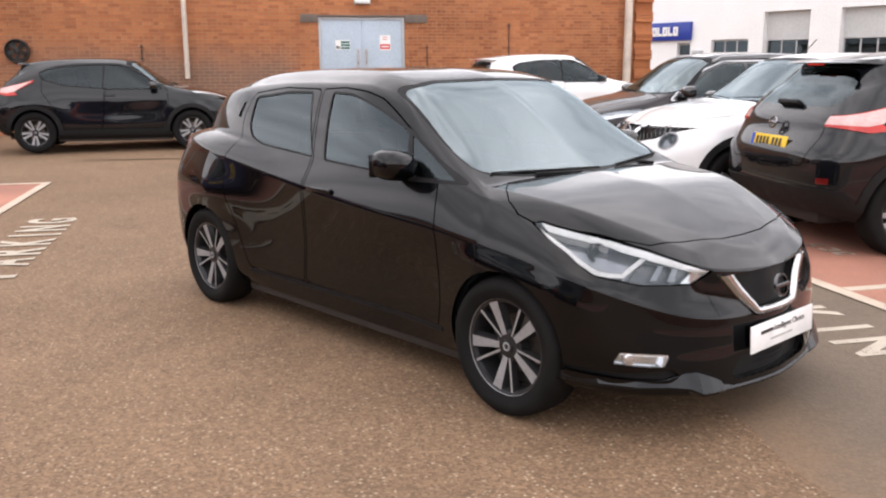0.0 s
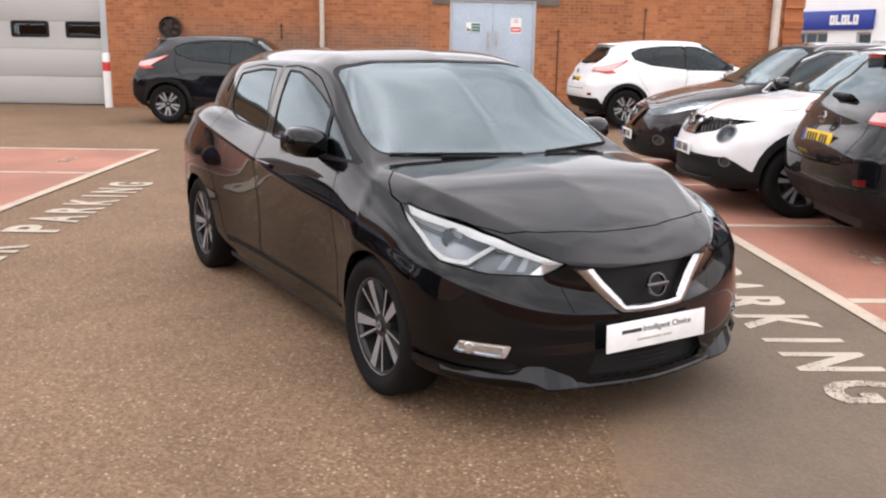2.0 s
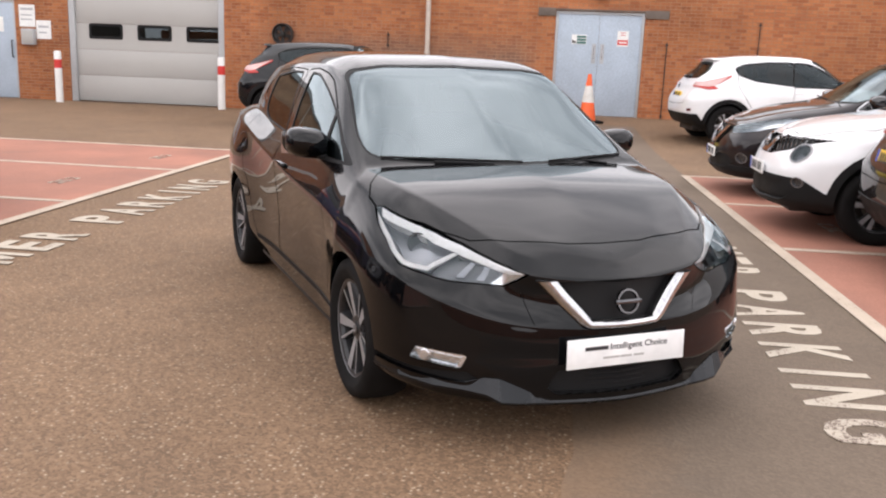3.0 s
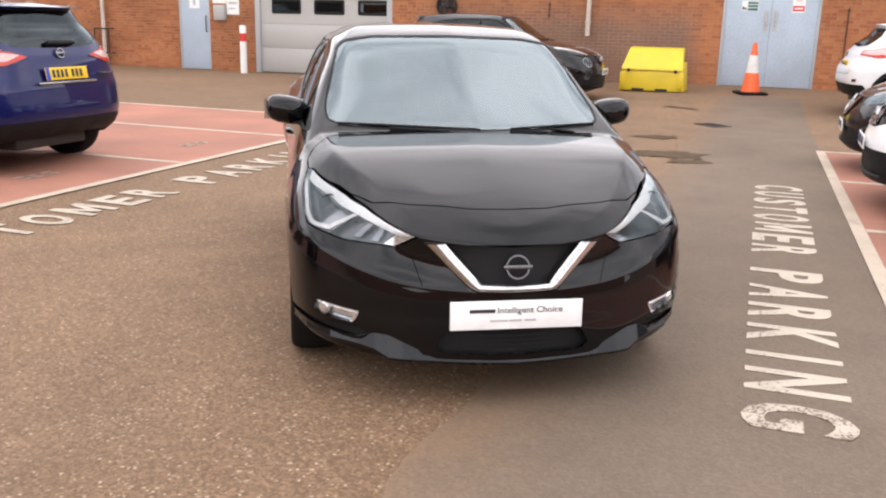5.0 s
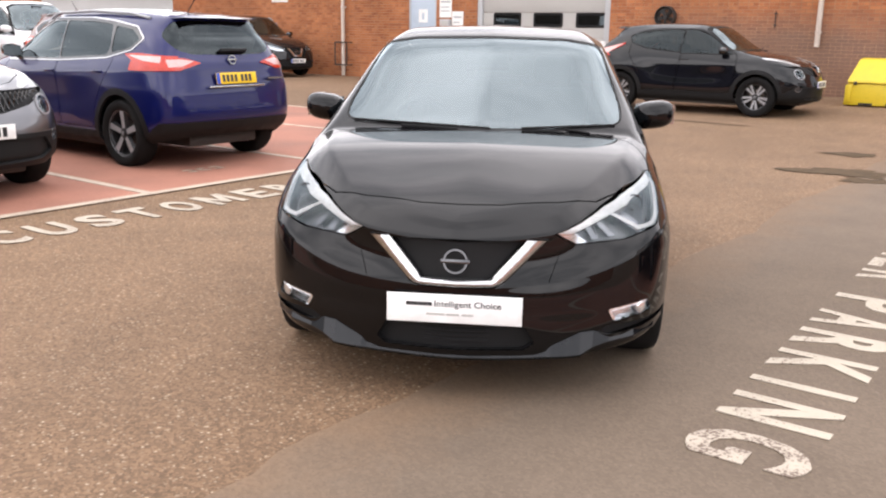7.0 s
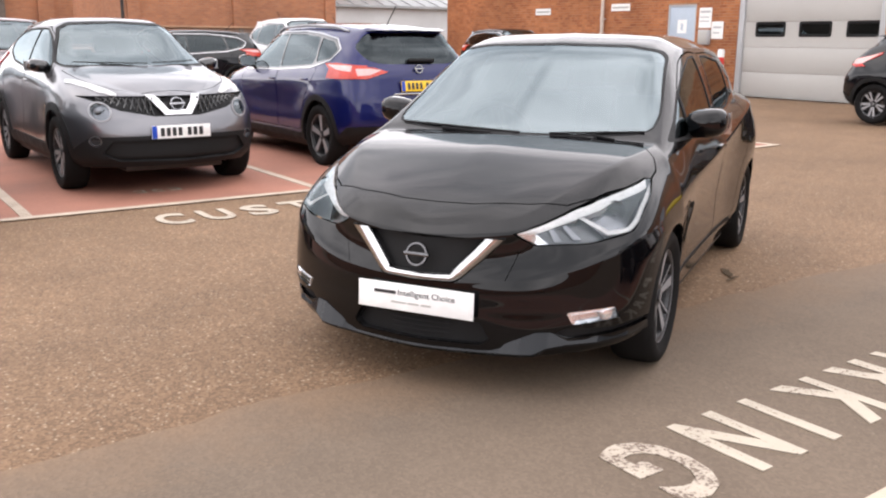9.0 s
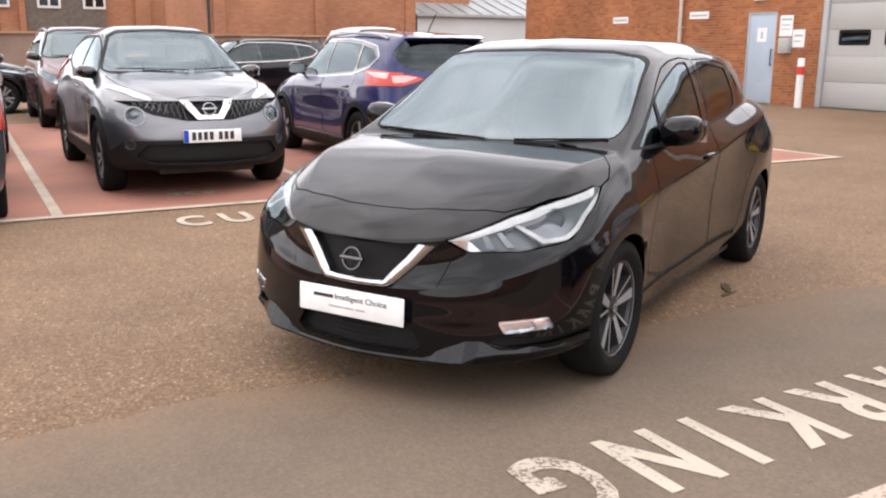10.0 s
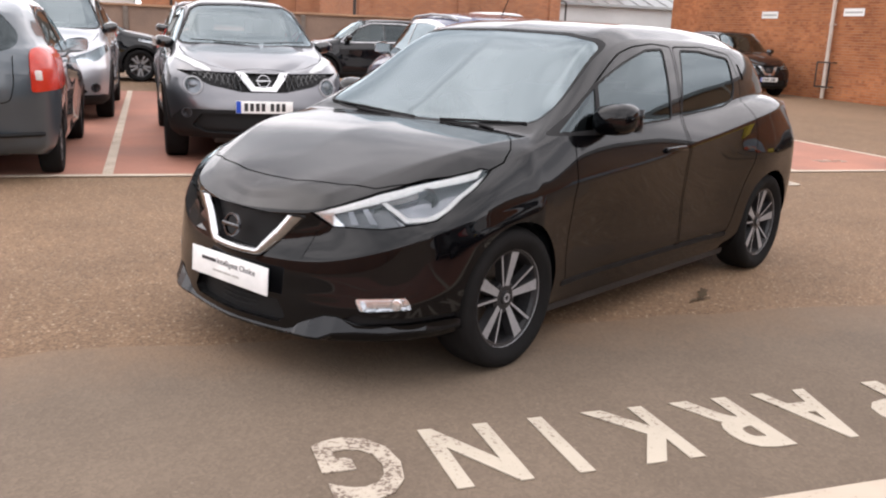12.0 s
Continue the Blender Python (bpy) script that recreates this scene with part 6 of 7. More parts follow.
    # the lip: a shelf along the foot of the bumper that breaks into a facet on each side
    rows = [(0, .202, .190, .014), (.15, .203, .191, .014), (.30, .208, .195, .014), (.352, .226, .198, .016), (.372, .238, .200, .018), (.43, .264, .204, .030), (.485, .288, .208, .036), (.535, .291, .234, .028), (.60, .266, .242, .022), (.70, .272, .248, .018), (.79, .278, .256, .012), (.838, .284, .264, .004)]
    rows = [(-y, a, b, c) for y, a, b, c in rows[:0:-1]] + rows
    bm, rings = bmesh.new(), []
    for y, top, edge, out in rows:
        x = max(front_of(s, y, edge + k * (top - edge) / 4) for k in range(5)) - 0.006
        rings.append([bm.verts.new(q) for q in ((front_of(s, y, top) - 0.004, y, top), (x + out, y, edge), (x + out - 0.004, y, edge - 0.010), (x - 0.05, y, edge - 0.026))])
    for a, b in zip(rings, rings[1:]):
        for k in range(3):
            bm.faces.new([a[k], a[k + 1], b[k + 1], b[k]])
    part("bumper_lip", bm, M_FACET, car, "black bumper lip with a satin facet on each side", smooth_angle=0.10)
    s.emit("bonnet", ["bonnet"], paint, car)
    s.emit("windscreen_seal", ["screen_seal"], M_PLASTIC, car, push=-0.001)
    s.emit("windscreen", ["windscreen"], M_SCREEN, car, push=-0.003, depth=0.0)
    s.emit("tailgate_window", ["tailgate_glass"], M_PRIVACY, car, push=-0.003, depth=0.0)
    gr = s.emit("grille", ["grille"], M_PLASTIC, car, push=-0.035, depth=-0.035)
    for k in range(3):
        bm = bmesh.new()
        y0, z0 = 0.066 + k * 0.034, 0.514 + k * 0.006
        for sd in (1, -1):
            tube(bm, [(1.972 - y0 * 0.15, sd * y0, z0 + 0.012), (1.945 - y0 * 0.25, sd * (y0 + 0.085), .640)], 0.006, 8)
        tube(bm, [(1.974 - y0 * 0.15, -y0, z0 + 0.012), (1.978 - y0 * 0.15, 0, z0 + 0.008), (1.974 - y0 * 0.15, y0, z0 + 0.012)], 0.0075, 8)
        part("grille_bar", bm, M_GLOSSBLACK, gr)
    s.emit("vee_backing", ["vee"], M_GLOSSBLACK, car, push=-0.012, depth=-0.012)
    vee_bar(s, car, [(0, .480, .017), (.08, .480, .017), (.138, .480, .018), (.150, .486, .023), (.170, .506, .026), (.238, .576, .029), (.304, .646, .032)], 0.020, "chrome V surround of the grille")
    it = s.emit("lower_intake", ["intake"], M_PLASTIC, car, push=-0.04, depth=-0.04)
    for k in range(5):
        bm = bmesh.new()
        tube(bm, [(2.015 - 0.1 * (y / 0.3) ** 2 - (0.0 if k else 0.01), y, 0.228 + k * 0.02) for y in (-0.29, -0.2, -0.1, 0, 0.1, 0.2, 0.29)], 0.0045, 6)
        part("intake_bar", bm, M_PLASTIC, it)
    ring_badge(car, 2.030, 0, .568, 0.050, -12, metal=M_BADGEDARK)
    # show plate with dealer wording
    bm = bmesh.new()
    pm = pose(2.052, 0, .386, 0, -3, 0)
    box(bm, 0, -0.26, -0.056, 0.006, 0.26, 0.056, bevel=0.002, m=pm)
    bk = bmesh.new()
    box(bk, -0.028, -0.20, -0.045, -0.001, 0.20, 0.045, bevel=0.004, m=pm)
    part("plate_holder", bk, M_PLASTIC, car)
    pl = part("show_plate", bm, M_PLATEW, car, "white show plate with a dark line of print")
    bm = bmesh.new()
    box(bm, 0.006, -0.185, 0.010, 0.0075, -0.085, 0.024, m=pm)
    part("name_bar", bm, M_PRINT, pl)
    lettering("plate_words", "Intelligent Choice", 0.034, 0.0006, pm @ pose(0.0065, -0.075, 0.008, 90, 0, 90), M_PRINT, pl, width=0.255, bold=0.0004)
    for a, b in ((-0.105, -0.035), (-0.03, 0.02), (0.03, 0.075)):
        bm = bmesh.new()
        box(bm, 0.006, a, -0.026, 0.0075, b, -0.018, m=pm)
        part("print_bar", bm, M_SHUTTER, pl)
    door_mirror(car, .60, .770, 1.012, paint, 0.86)
    handles(car, [(-.03, side_of(s, -.03, .838) + 0.004, .838)], paint, 0.105)
    wiper(car, [(1.06, -.10, .964), (1.02, -.38, .972), (1.050, .05, .970), (.972, -.62, .990)])
    wiper(car, [(1.04, .52, .958), (1.01, .40, .972), (1.036, .20, .972), (.962, .64, .992)])
    bm = bmesh.new()
    box(bm, -0.055, -0.115, -0.03, 0.055, 0.105, 0.012, bevel=0.012, m=pose(0.522, 0, 1.268, 0, 31, 0))
    part("camera_housing", bm, M_PLASTIC, car)
    arch_liner(car, 2.525, 0.332, 0.50, 0.79, 0.2, R)
    underside(car, 2.525, 0.765, 0.14, 0.24, -1.70, 1.86)
    cabin(car, dict(dash=.62, floor=.26, seat=.52, roof=1.44, half=.74, belt=.95, tail=-1.5, mirror_x=.40))
    add_wheels(car, "hatch", 2.525, 0.752, R, 0.205, 0.213, (5, 13, 0.017, 0.030, 0.03))
    number_plate(car, -1.95, .62, -1, -4, M_PLATEY, False, False)
    return car


black_hatchback(pose(0, 0, 0, 0, 0, 30))

# -- the compact crossover, seen in several colours --
CROSSOVER = [
    [(-1.88, 0, .33), (-1.86, .45, .33), (-1.74, .70, .30), (-1.52, .77, .26), (-1.15, .78, .22), (-.55, .78, .22), (.05, .78, .22), (.45, .78, .22), (.80, .78, .22), (1.12, .78, .22), (1.50, .76, .24), (1.82, .66, .26), (2.02, .38, .27), (2.07, 0, .27)],
    [(-1.95, 0, .42), (-1.93, .47, .42), (-1.82, .76, .40), (-1.54, .85, .35), (-1.15, .86, .30), (-.55, .83, .29), (.05, .83, .29), (.45, .83, .29), (.80, .83, .29), (1.12, .855, .30), (1.52, .845, .32), (1.86, .72, .34), (2.07, .40, .36), (2.12, 0, .36)],
    [(-2.01, 0, .58), (-1.99, .48, .58), (-1.865, .795, .57), (-1.55, .875, .52), (-1.15, .88, .48), (-.55, .855, .45), (.05, .85, .45), (.45, .85, .45), (.80, .855, .46), (1.12, .878, .48), (1.53, .865, .50), (1.87, .745, .52), (2.07, .41, .52), (2.115, 0, .52)],
    [(-2.00, 0, .735), (-1.985, .48, .735), (-1.865, .795, .73), (-1.56, .880, .72), (-1.18, .882, .72), (-.55, .845, .66), (.05, .84, .66), (.45, .84, .68), (.80, .85, .70), (1.12, .875, .72), (1.52, .862, .68), (1.84, .755, .66), (2.04, .41, .65), (2.085, 0, .65)],
    [(-1.88, 0, .95), (-1.86, .47, .95), (-1.78, .75, .95), (-1.56, .845, .93), (-1.18, .85, .91), (-.55, .84, .86), (.05, .84, .84), (.45, .845, .85), (.80, .85, .87), (1.12, .85, .88), (1.46, .83, .85), (1.76, .745, .80), (1.98, .41, .78), (2.03, 0, .775)],
    [(-1.80, 0, 1.10), (-1.78, .44, 1.10), (-1.70, .68, 1.11), (-1.50, .75, 1.14), (-1.15, .765, 1.13), (-.55, .775, 1.07), (.05, .785, 1.03), (.45, .785, 1.02), (.80, .775, 1.01), (1.10, .765, 1.00), (1.42, .735, .965), (1.70, .64, .91), (1.90, .40, .85), (1.97, 0, .84)],
    [(-1.62, 0, 1.28), (-1.60, .40, 1.28), (-1.50, .57, 1.295), (-1.33, .60, 1.35), (-1.02, .595, 1.42), (-.50, .59, 1.465), (.0, .58, 1.465), (.32, .58, 1.40), (.64, .63, 1.19), (.98, .62, 1.07), (1.34, .55, 1.01), (1.64, .44, .945), (1.83, .26, .875), (1.94, 0, .86)],
    [(-1.48, 0, 1.46), (-1.46, .28, 1.46), (-1.38, .42, 1.47), (-1.24, .43, 1.495), (-.96, .42, 1.525), (-.48, .40, 1.545), (.02, .39, 1.54), (.33, .40, 1.485), (.67, .43, 1.25), (.98, .41, 1.085), (1.34, .36, 1.03), (1.63, .28, .97), (1.82, .16, .90), (1.92, 0, .87)],
    [(-1.43, 0, 1.485), (-1.42, 0, 1.485), (-1.36, 0, 1.49), (-1.22, 0, 1.51), (-.94, 0, 1.545), (-.47, 0, 1.562), (.02, 0, 1.557), (.33, 0, 1.505), (.68, 0, 1.27), (.98, 0, 1.09), (1.34, 0, 1.04), (1.62, 0, .98), (1.81, 0, .915), (1.915, 0, .88)],
]


def compact_crossover(m, paint, label, group="", plate_front=M_PLATEW):
    car = thing("crossover_car", m, label, "car", group)
    s = Shell(creased_skin(CROSSOVER, 6, 6, 4, ((.012,) * 14, (.012,) * 14), (0.026, -1.25, 0.84)))
    side = lambda c: c.y > 0.45
    cab = lambda c: c.y > 0.3 and c.z > 0.95
    nose, tail = (lambda c: c.x > 1.25), (lambda c: c.x < -1.2)
    R = 0.338
    # dark cladding round the lower edge and the arches
    s.cut([(-2.2, .1), (2.3, .1), (2.3, .535), (1.90, .525), (1.72, .42), (-1.66, .36), (-1.8, .52), (-2.2, .52)], "side", lambda c: True, "cladding")
    for sx in (1, -1):
        s.cut(disc(sx * 1.265, R + 0.01, 0.445, 28), "side", side, "cladding")
    fd = rounded([(-.20, .38), (-.12, 1.0), (-.10, 1.47), (.14, 1.46), (.36, 1.38), (.62, 1.21), (.88, 1.03), (.90, .80), (.84, .52), (.80, .38)], 0.03, 2)
    rd = rounded([(-.215, .38), (-.135, 1.0), (-.115, 1.47), (-.55, 1.465), (-.92, 1.42), (-1.12, 1.27), (-1.12, 1.0), (-.98, .80), (-.84, .60), (-.80, .38)], 0.03, 2)
    s.panel(fd, "side", side, "front_door", 0.004)
    s.panel(rd, "side", side, "rear_door", 0.004)
    fw = rounded([(-.15, 1.045), (-.12, 1.435), (.13, 1.425), (.33, 1.35), (.58, 1.195), (.78, 1.045)], 0.03, 2)
    rw = rounded([(-.17, 1.06), (-.145, 1.435), (-.58, 1.425), (-1.00, 1.375), (-1.15, 1.31), (-1.10, 1.215), (-.80, 1.12)], 0.03, 2)
    for poly, nm in ((fw, "front_window"), (rw, "rear_window")):
        s.cut(shrink(poly, -0.02), "side", cab, nm + "_seal")
        s.cut(poly, "side", cab, nm)
    screen = rounded([(-.2, 1.50), (.44, 1.475), (.53, 1.43), (.68, 1.13), (.66, 1.105), (-.2, 1.085)], 0.02, 2)
    s.cut(shrink(screen, -0.025), "front", lambda c: c.x > 0.2, "screen_seal")
    s.cut(screen, "front", lambda c: c.x > 0.2, "windscreen")
    back = rounded([(-.2, 1.43), (.42, 1.41), (.58, 1.22), (.52, 1.13), (-.2, 1.11)], 0.05, 2)
    s.cut(back, "front", lambda c: c.x < -1.3, "back_glass")
    s.panel([(1.86, -.2), (1.865, 0), (1.84, .25), (1.76, .45), (1.60, .60), (1.40, .66), (1.15, .69), (.98, .70), (.96, .55), (.98, 0), (.98, -.2)], "top", lambda c: c.z > 0.80 and c.x > 0.8, "bonnet", 0.004)
    # upper lamps on the wings, round lamps and the mesh mouth below
    s.cut(rounded([(1.28, .745), (1.40, .690), (1.64, .580), (1.84, .455), (1.87, .475), (1.76, .60), (1.56, .70), (1.36, .765)], 0.01, 2), "top", lambda c: c.z > 0.82, "wing_lamp")
    s.cut(rounded([(-.2, .690), (.20, .690), (.48, .745), (.60, .80), (.76, .865), (.60, .865), (.30, .86), (-.2, .86)], 0.01, 2), "front", nose, "grille")
    s.cut(disc(.62, .735, .082, 24), "front", nose, "round_ring")
    s.cut(disc(.62, .735, .071, 24), "front", nose, "round_lamp")
    vee = [(-.2, .697), (.115, .697), (.245, .86), (.165, .86), (.075, .737), (-.2, .737)]
    s.cut(vee, "front", lambda c: c.x > 1.6, "vee")
    s.cut(rounded([(-.2, .30), (.52, .32), (.64, .38), (.56, .49), (-.2, .49)], 0.02, 2), "front", nose, "intake")
    s.cut(disc(.68, .49, .046, 18), "front", nose, "fog_ring")
    s.cut(disc(.68, .49, .034, 18), "front", nose, "fog")
    s.cut(rounded([(.66, .56), (.75, .565), (.75, .61), (.66, .605)], 0.008, 2), "front", lambda c: c.x < -1.4, "reflector")
    # tail lamps: arrow shapes sweeping up beside the glass
    tl = rounded([(-1.90, .995), (-1.64, .945), (-1.47, .962), (-1.55, 1.01), (-1.44, 1.06), (-1.24, 1.165), (-1.23, 1.198), (-1.46, 1.130), (-1.66, 1.085), (-1.90, 1.035)], 0.012, 2)
    s.cut(tl, "side", lambda c: c.y > 0.56 and c.x < -1.2, "tail_lamp")
    s.cut(rounded([(-1.25, 1.185), (-1.46, 1.124), (-1.66, 1.079), (-1.88, 1.036), (-1.88, 1.000), (-1.64, .990), (-1.53, 1.010), (-1.44, 1.068)], 0.01, 2), "side", lambda c: c.y > 0.56 and c.x < -1.2, "tail_clear")
    s.panel(rounded([(-.2, .66), (.52, .68), (.58, .90), (.56, 1.0), (.62, 1.22), (.45, 1.44), (-.2, 1.46)], 0.04, 2), "front", lambda c: c.x < -1.45 and c.z < 1.09, "tailgate", 0.004)
    s.arches(2.53, R + 0.01, 0.375)
    body = s.emit("body", ["body"], paint, car, depth=0.02)
    s.emit("cladding", ["cladding"], M_PLASTIC, car, push=0.008, depth=0.03)
    for sd in (1, -1):
        fdo = s.emit("front_door", ["front_door"], paint, car, sides=(sd,))
        rdo = s.emit("rear_door", ["rear_door"], paint, car, sides=(sd,))
        for nm, par, mt in (("front_window", fdo, M_PARKGLASS), ("rear_window", rdo, M_PARKGLASS)):
            s.emit("window_seal", [nm + "_seal"], M_PLASTIC, par, push=0.001, sides=(sd,))
            s.emit("window", [nm], mt, par, push=-0.004, depth=0.0, sides=(sd,))
        s.emit("wing_lamp", ["wing_lamp"], M_LAMPGREY, car, push=0.006, depth=0.02, sides=(sd,), label="clear lamp on top of the wing")
        rl = s.emit("round_lamp", ["round_lamp"], M_LENS, car, push=0.006, depth=0.0, sides=(sd,), label="round headlamp in the bumper")
        s.emit("lamp_bowl", ["round_lamp"], M_BOWLMID, rl, push=-0.03, depth=-0.035, sides=(sd,))
        bm = bmesh.new()
        lathe(bm, [(0, 0.03), (0.045, 0.012), (0.05, -0.03)], 20, m=look((1.86, sd * .615, .735), (0.9, sd * .35, .735)))
        part("projector", bm, M_BOWLMID, rl)
        s.emit("lamp_ring", ["round_ring"], M_ALLOY, rl, push=0.008, depth=0.03, sides=(sd,))
        fg = s.emit("fog_lamp", ["fog"], M_BOWL, car, push=-0.01, sides=(sd,))
        s.emit("fog_ring", ["fog_ring"], M_BOWLMID, fg, push=0.006, depth=0.02, sides=(sd,))
        s.emit("tail_lamp", ["tail_lamp"], M_REDLENS, car, push=0.012, depth=0.03, sides=(sd,), label="arrow shaped red tail lamp")
        s.emit("clear_stripe", ["tail_clear"], M_PINKLENS, car, push=0.014, depth=0.03, sides=(sd,), label="pale clear upper section of the tail lamp")
        s.emit("reflector", ["reflector"], M_DARKRED, car, push=0.003, depth=0.02, sides=(sd,))
    s.emit("bonnet", ["bonnet"], paint, car)
    s.emit("tailgate", ["tailgate"], paint, car)
    s.emit("windscreen_seal", ["screen_seal"], M_PLASTIC, car, push=-0.001)
    s.emit("windscreen", ["windscreen"], M_SCREEN_DULL, car, push=-0.003, depth=0.0)
    s.emit("tailgate_window", ["back_glass"], M_PRIVACY, car, push=-0.003, depth=0.0)
    gr = s.emit("grille", ["grille"], M_PLASTIC, car, push=-0.03, depth=-0.03)
    for i in range(9):
        for sd in (1, -1):
            bm = bmesh.new()
            y = 0.20 + i * 0.048
            x = 2.035 - 0.62 * y * y
            z0 = .70 + max(0, (y - .2) * .34)
            tube(bm, [(x, sd * y, z0), (x - 0.025, sd * (y + 0.04), .85)], 0.006, 5)
            tube(bm, [(x, sd * (y + 0.04), z0), (x - 0.025, sd * y, .85)], 0.006, 5)
            part("mesh_bar", bm, M_GLOSSBLACK, gr)
    s.emit("chrome_vee", ["vee"], M_CHROME, car, push=0.014, depth=0.035, label="chrome V across the grille")
    s.emit("lower_intake", ["intake"], M_PLASTIC, car, push=-0.02, depth=-0.02)
    ring_badge(car, 2.035, 0, .792, 0.062, -14)
    ring_badge(car, -1.925, 0, .985, 0.05, -14, -1)
    number_plate(car, 2.112, .56, 1, 0, M_PLATEW, True, True)
    number_plate(car, -1.955, .83, -1, -12, M_PLATEY, True, True)
    sp = spoiler(car, -1.36, -1.575, .50, 1.492, paint)
    bm = bmesh.new()
    box(bm, -1.590, -.11, 1.438, -1.574, .11, 1.452)
    part("brake_light", bm, M_REDLENS, sp)
    bm = bmesh.new()
    box(bm, -.03, -.15, -.02, .03, .15, .02, bevel=0.015, m=pose(-1.79, 0, 1.145, 0, 30, 0))
    part("rear_wiper", bm, M_PLASTIC, car)
    door_mirror(car, .66, .745, 1.09, M_GLOSSBLACK, 0.76)
    handles(car, [(-.05, side_of(s, -.05, .93), .93)], paint)
    wiper(car, [(1.0, -.05, 1.095), (.95, -.35, 1.11), (.98, .10, 1.11), (.90, -.58, 1.13)])
    wiper(car, [(1.0, .50, 1.09), (.95, .40, 1.10), (.96, .15, 1.115), (.89, .58, 1.135)])
    arch_liner(car, 2.53, 0.382, 0.50, 0.80, 0.2, R)
    underside(car, 2.53, 0.77, 0.175, 0.30, -1.75, 1.90)
    cabin(car, dict(dash=.60, floor=.33, seat=.62, roof=1.55, half=.74, belt=1.03, tail=-1.5, mirror_x=.40))
    add_wheels(car, "crossover", 2.53, 0.755, R, 0.215, 0.225, (5, 12, 0.016, 0.026, 0.02))
    return car


# -- the larger family crossover --
SUV = [
    [(-1.98, 0, .34), (-1.96, .48, .34), (-1.86, .72, .30), (-1.60, .79, .25), (-1.20, .80, .21), (-.58, .80, .21), (.05, .80, .21), (.48, .80, .21), (.84, .80, .21), (1.18, .80, .21), (1.58, .78, .22), (1.92, .68, .23), (2.12, .40, .24), (2.17, 0, .24)],
    [(-2.07, 0, .42), (-2.05, .50, .42), (-1.94, .79, .40), (-1.62, .875, .34), (-1.20, .885, .30), (-.58, .86, .28), (.05, .855, .28), (.48, .855, .28), (.84, .86, .28), (1.18, .88, .29), (1.60, .87, .30), (1.96, .75, .31), (2.19, .42, .32), (2.24, 0, .32)],
    [(-2.12, 0, .56), (-2.10, .51, .56), (-1.98, .82, .56), (-1.64, .895, .54), (-1.20, .90, .50), (-.58, .875, .46), (.05, .87, .46), (.48, .87, .46), (.84, .875, .47), (1.18, .898, .49), (1.61, .885, .49), (1.97, .775, .49), (2.19, .43, .49), (2.24, 0, .49)],
    [(-2.10, 0, .74), (-2.08, .51, .74), (-1.97, .82, .75), (-1.65, .892, .75), (-1.23, .895, .74), (-.58, .86, .68), (.05, .855, .67), (.48, .855, .68), (.84, .865, .70), (1.18, .89, .71), (1.60, .875, .68), (1.94, .785, .65), (2.16, .43, .63), (2.21, 0, .63)],
    [(-2.05, 0, .96), (-2.03, .50, .96), (-1.92, .79, .97), (-1.65, .865, .97), (-1.23, .872, .95), (-.58, .862, .91), (.05, .86, .89), (.48, .86, .88), (.84, .86, .88), (1.18, .858, .88), (1.54, .84, .83), (1.86, .765, .77), (2.10, .43, .73), (2.15, 0, .725)],
    [(-1.99, 0, 1.12), (-1.97, .47, 1.12), (-1.89, .70, 1.13), (-1.66, .78, 1.14), (-1.20, .80, 1.12), (-.58, .80, 1.07), (.05, .80, 1.04), (.48, .80, 1.02), (.84, .79, 1.01), (1.16, .78, .99), (1.50, .75, .945), (1.80, .66, .88), (2.02, .42, .81), (2.09, 0, .80)],
    [(-1.86, 0, 1.33), (-1.84, .44, 1.33), (-1.76, .60, 1.34), (-1.56, .635, 1.40), (-1.15, .635, 1.45), (-.55, .63, 1.485), (.0, .62, 1.485), (.34, .62, 1.42), (.68, .66, 1.21), (1.05, .64, 1.065), (1.42, .56, 1.005), (1.74, .45, .93), (1.95, .27, .85), (2.06, 0, .83)],
    [(-1.80, 0, 1.50), (-1.78, .34, 1.50), (-1.70, .47, 1.505), (-1.52, .48, 1.52), (-1.10, .46, 1.555), (-.53, .44, 1.575), (.02, .43, 1.57), (.35, .43, 1.515), (.72, .45, 1.28), (1.05, .43, 1.085), (1.42, .38, 1.03), (1.73, .30, .955), (1.94, .17, .875), (2.04, 0, .845)],
    [(-1.77, 0, 1.52), (-1.76, 0, 1.52), (-1.69, 0, 1.525), (-1.50, 0, 1.54), (-1.08, 0, 1.575), (-.52, 0, 1.592), (.02, 0, 1.587), (.35, 0, 1.535), (.73, 0, 1.30), (1.05, 0, 1.095), (1.42, 0, 1.04), (1.72, 0, .965), (1.93, 0, .89), (2.035, 0, .855)],
]


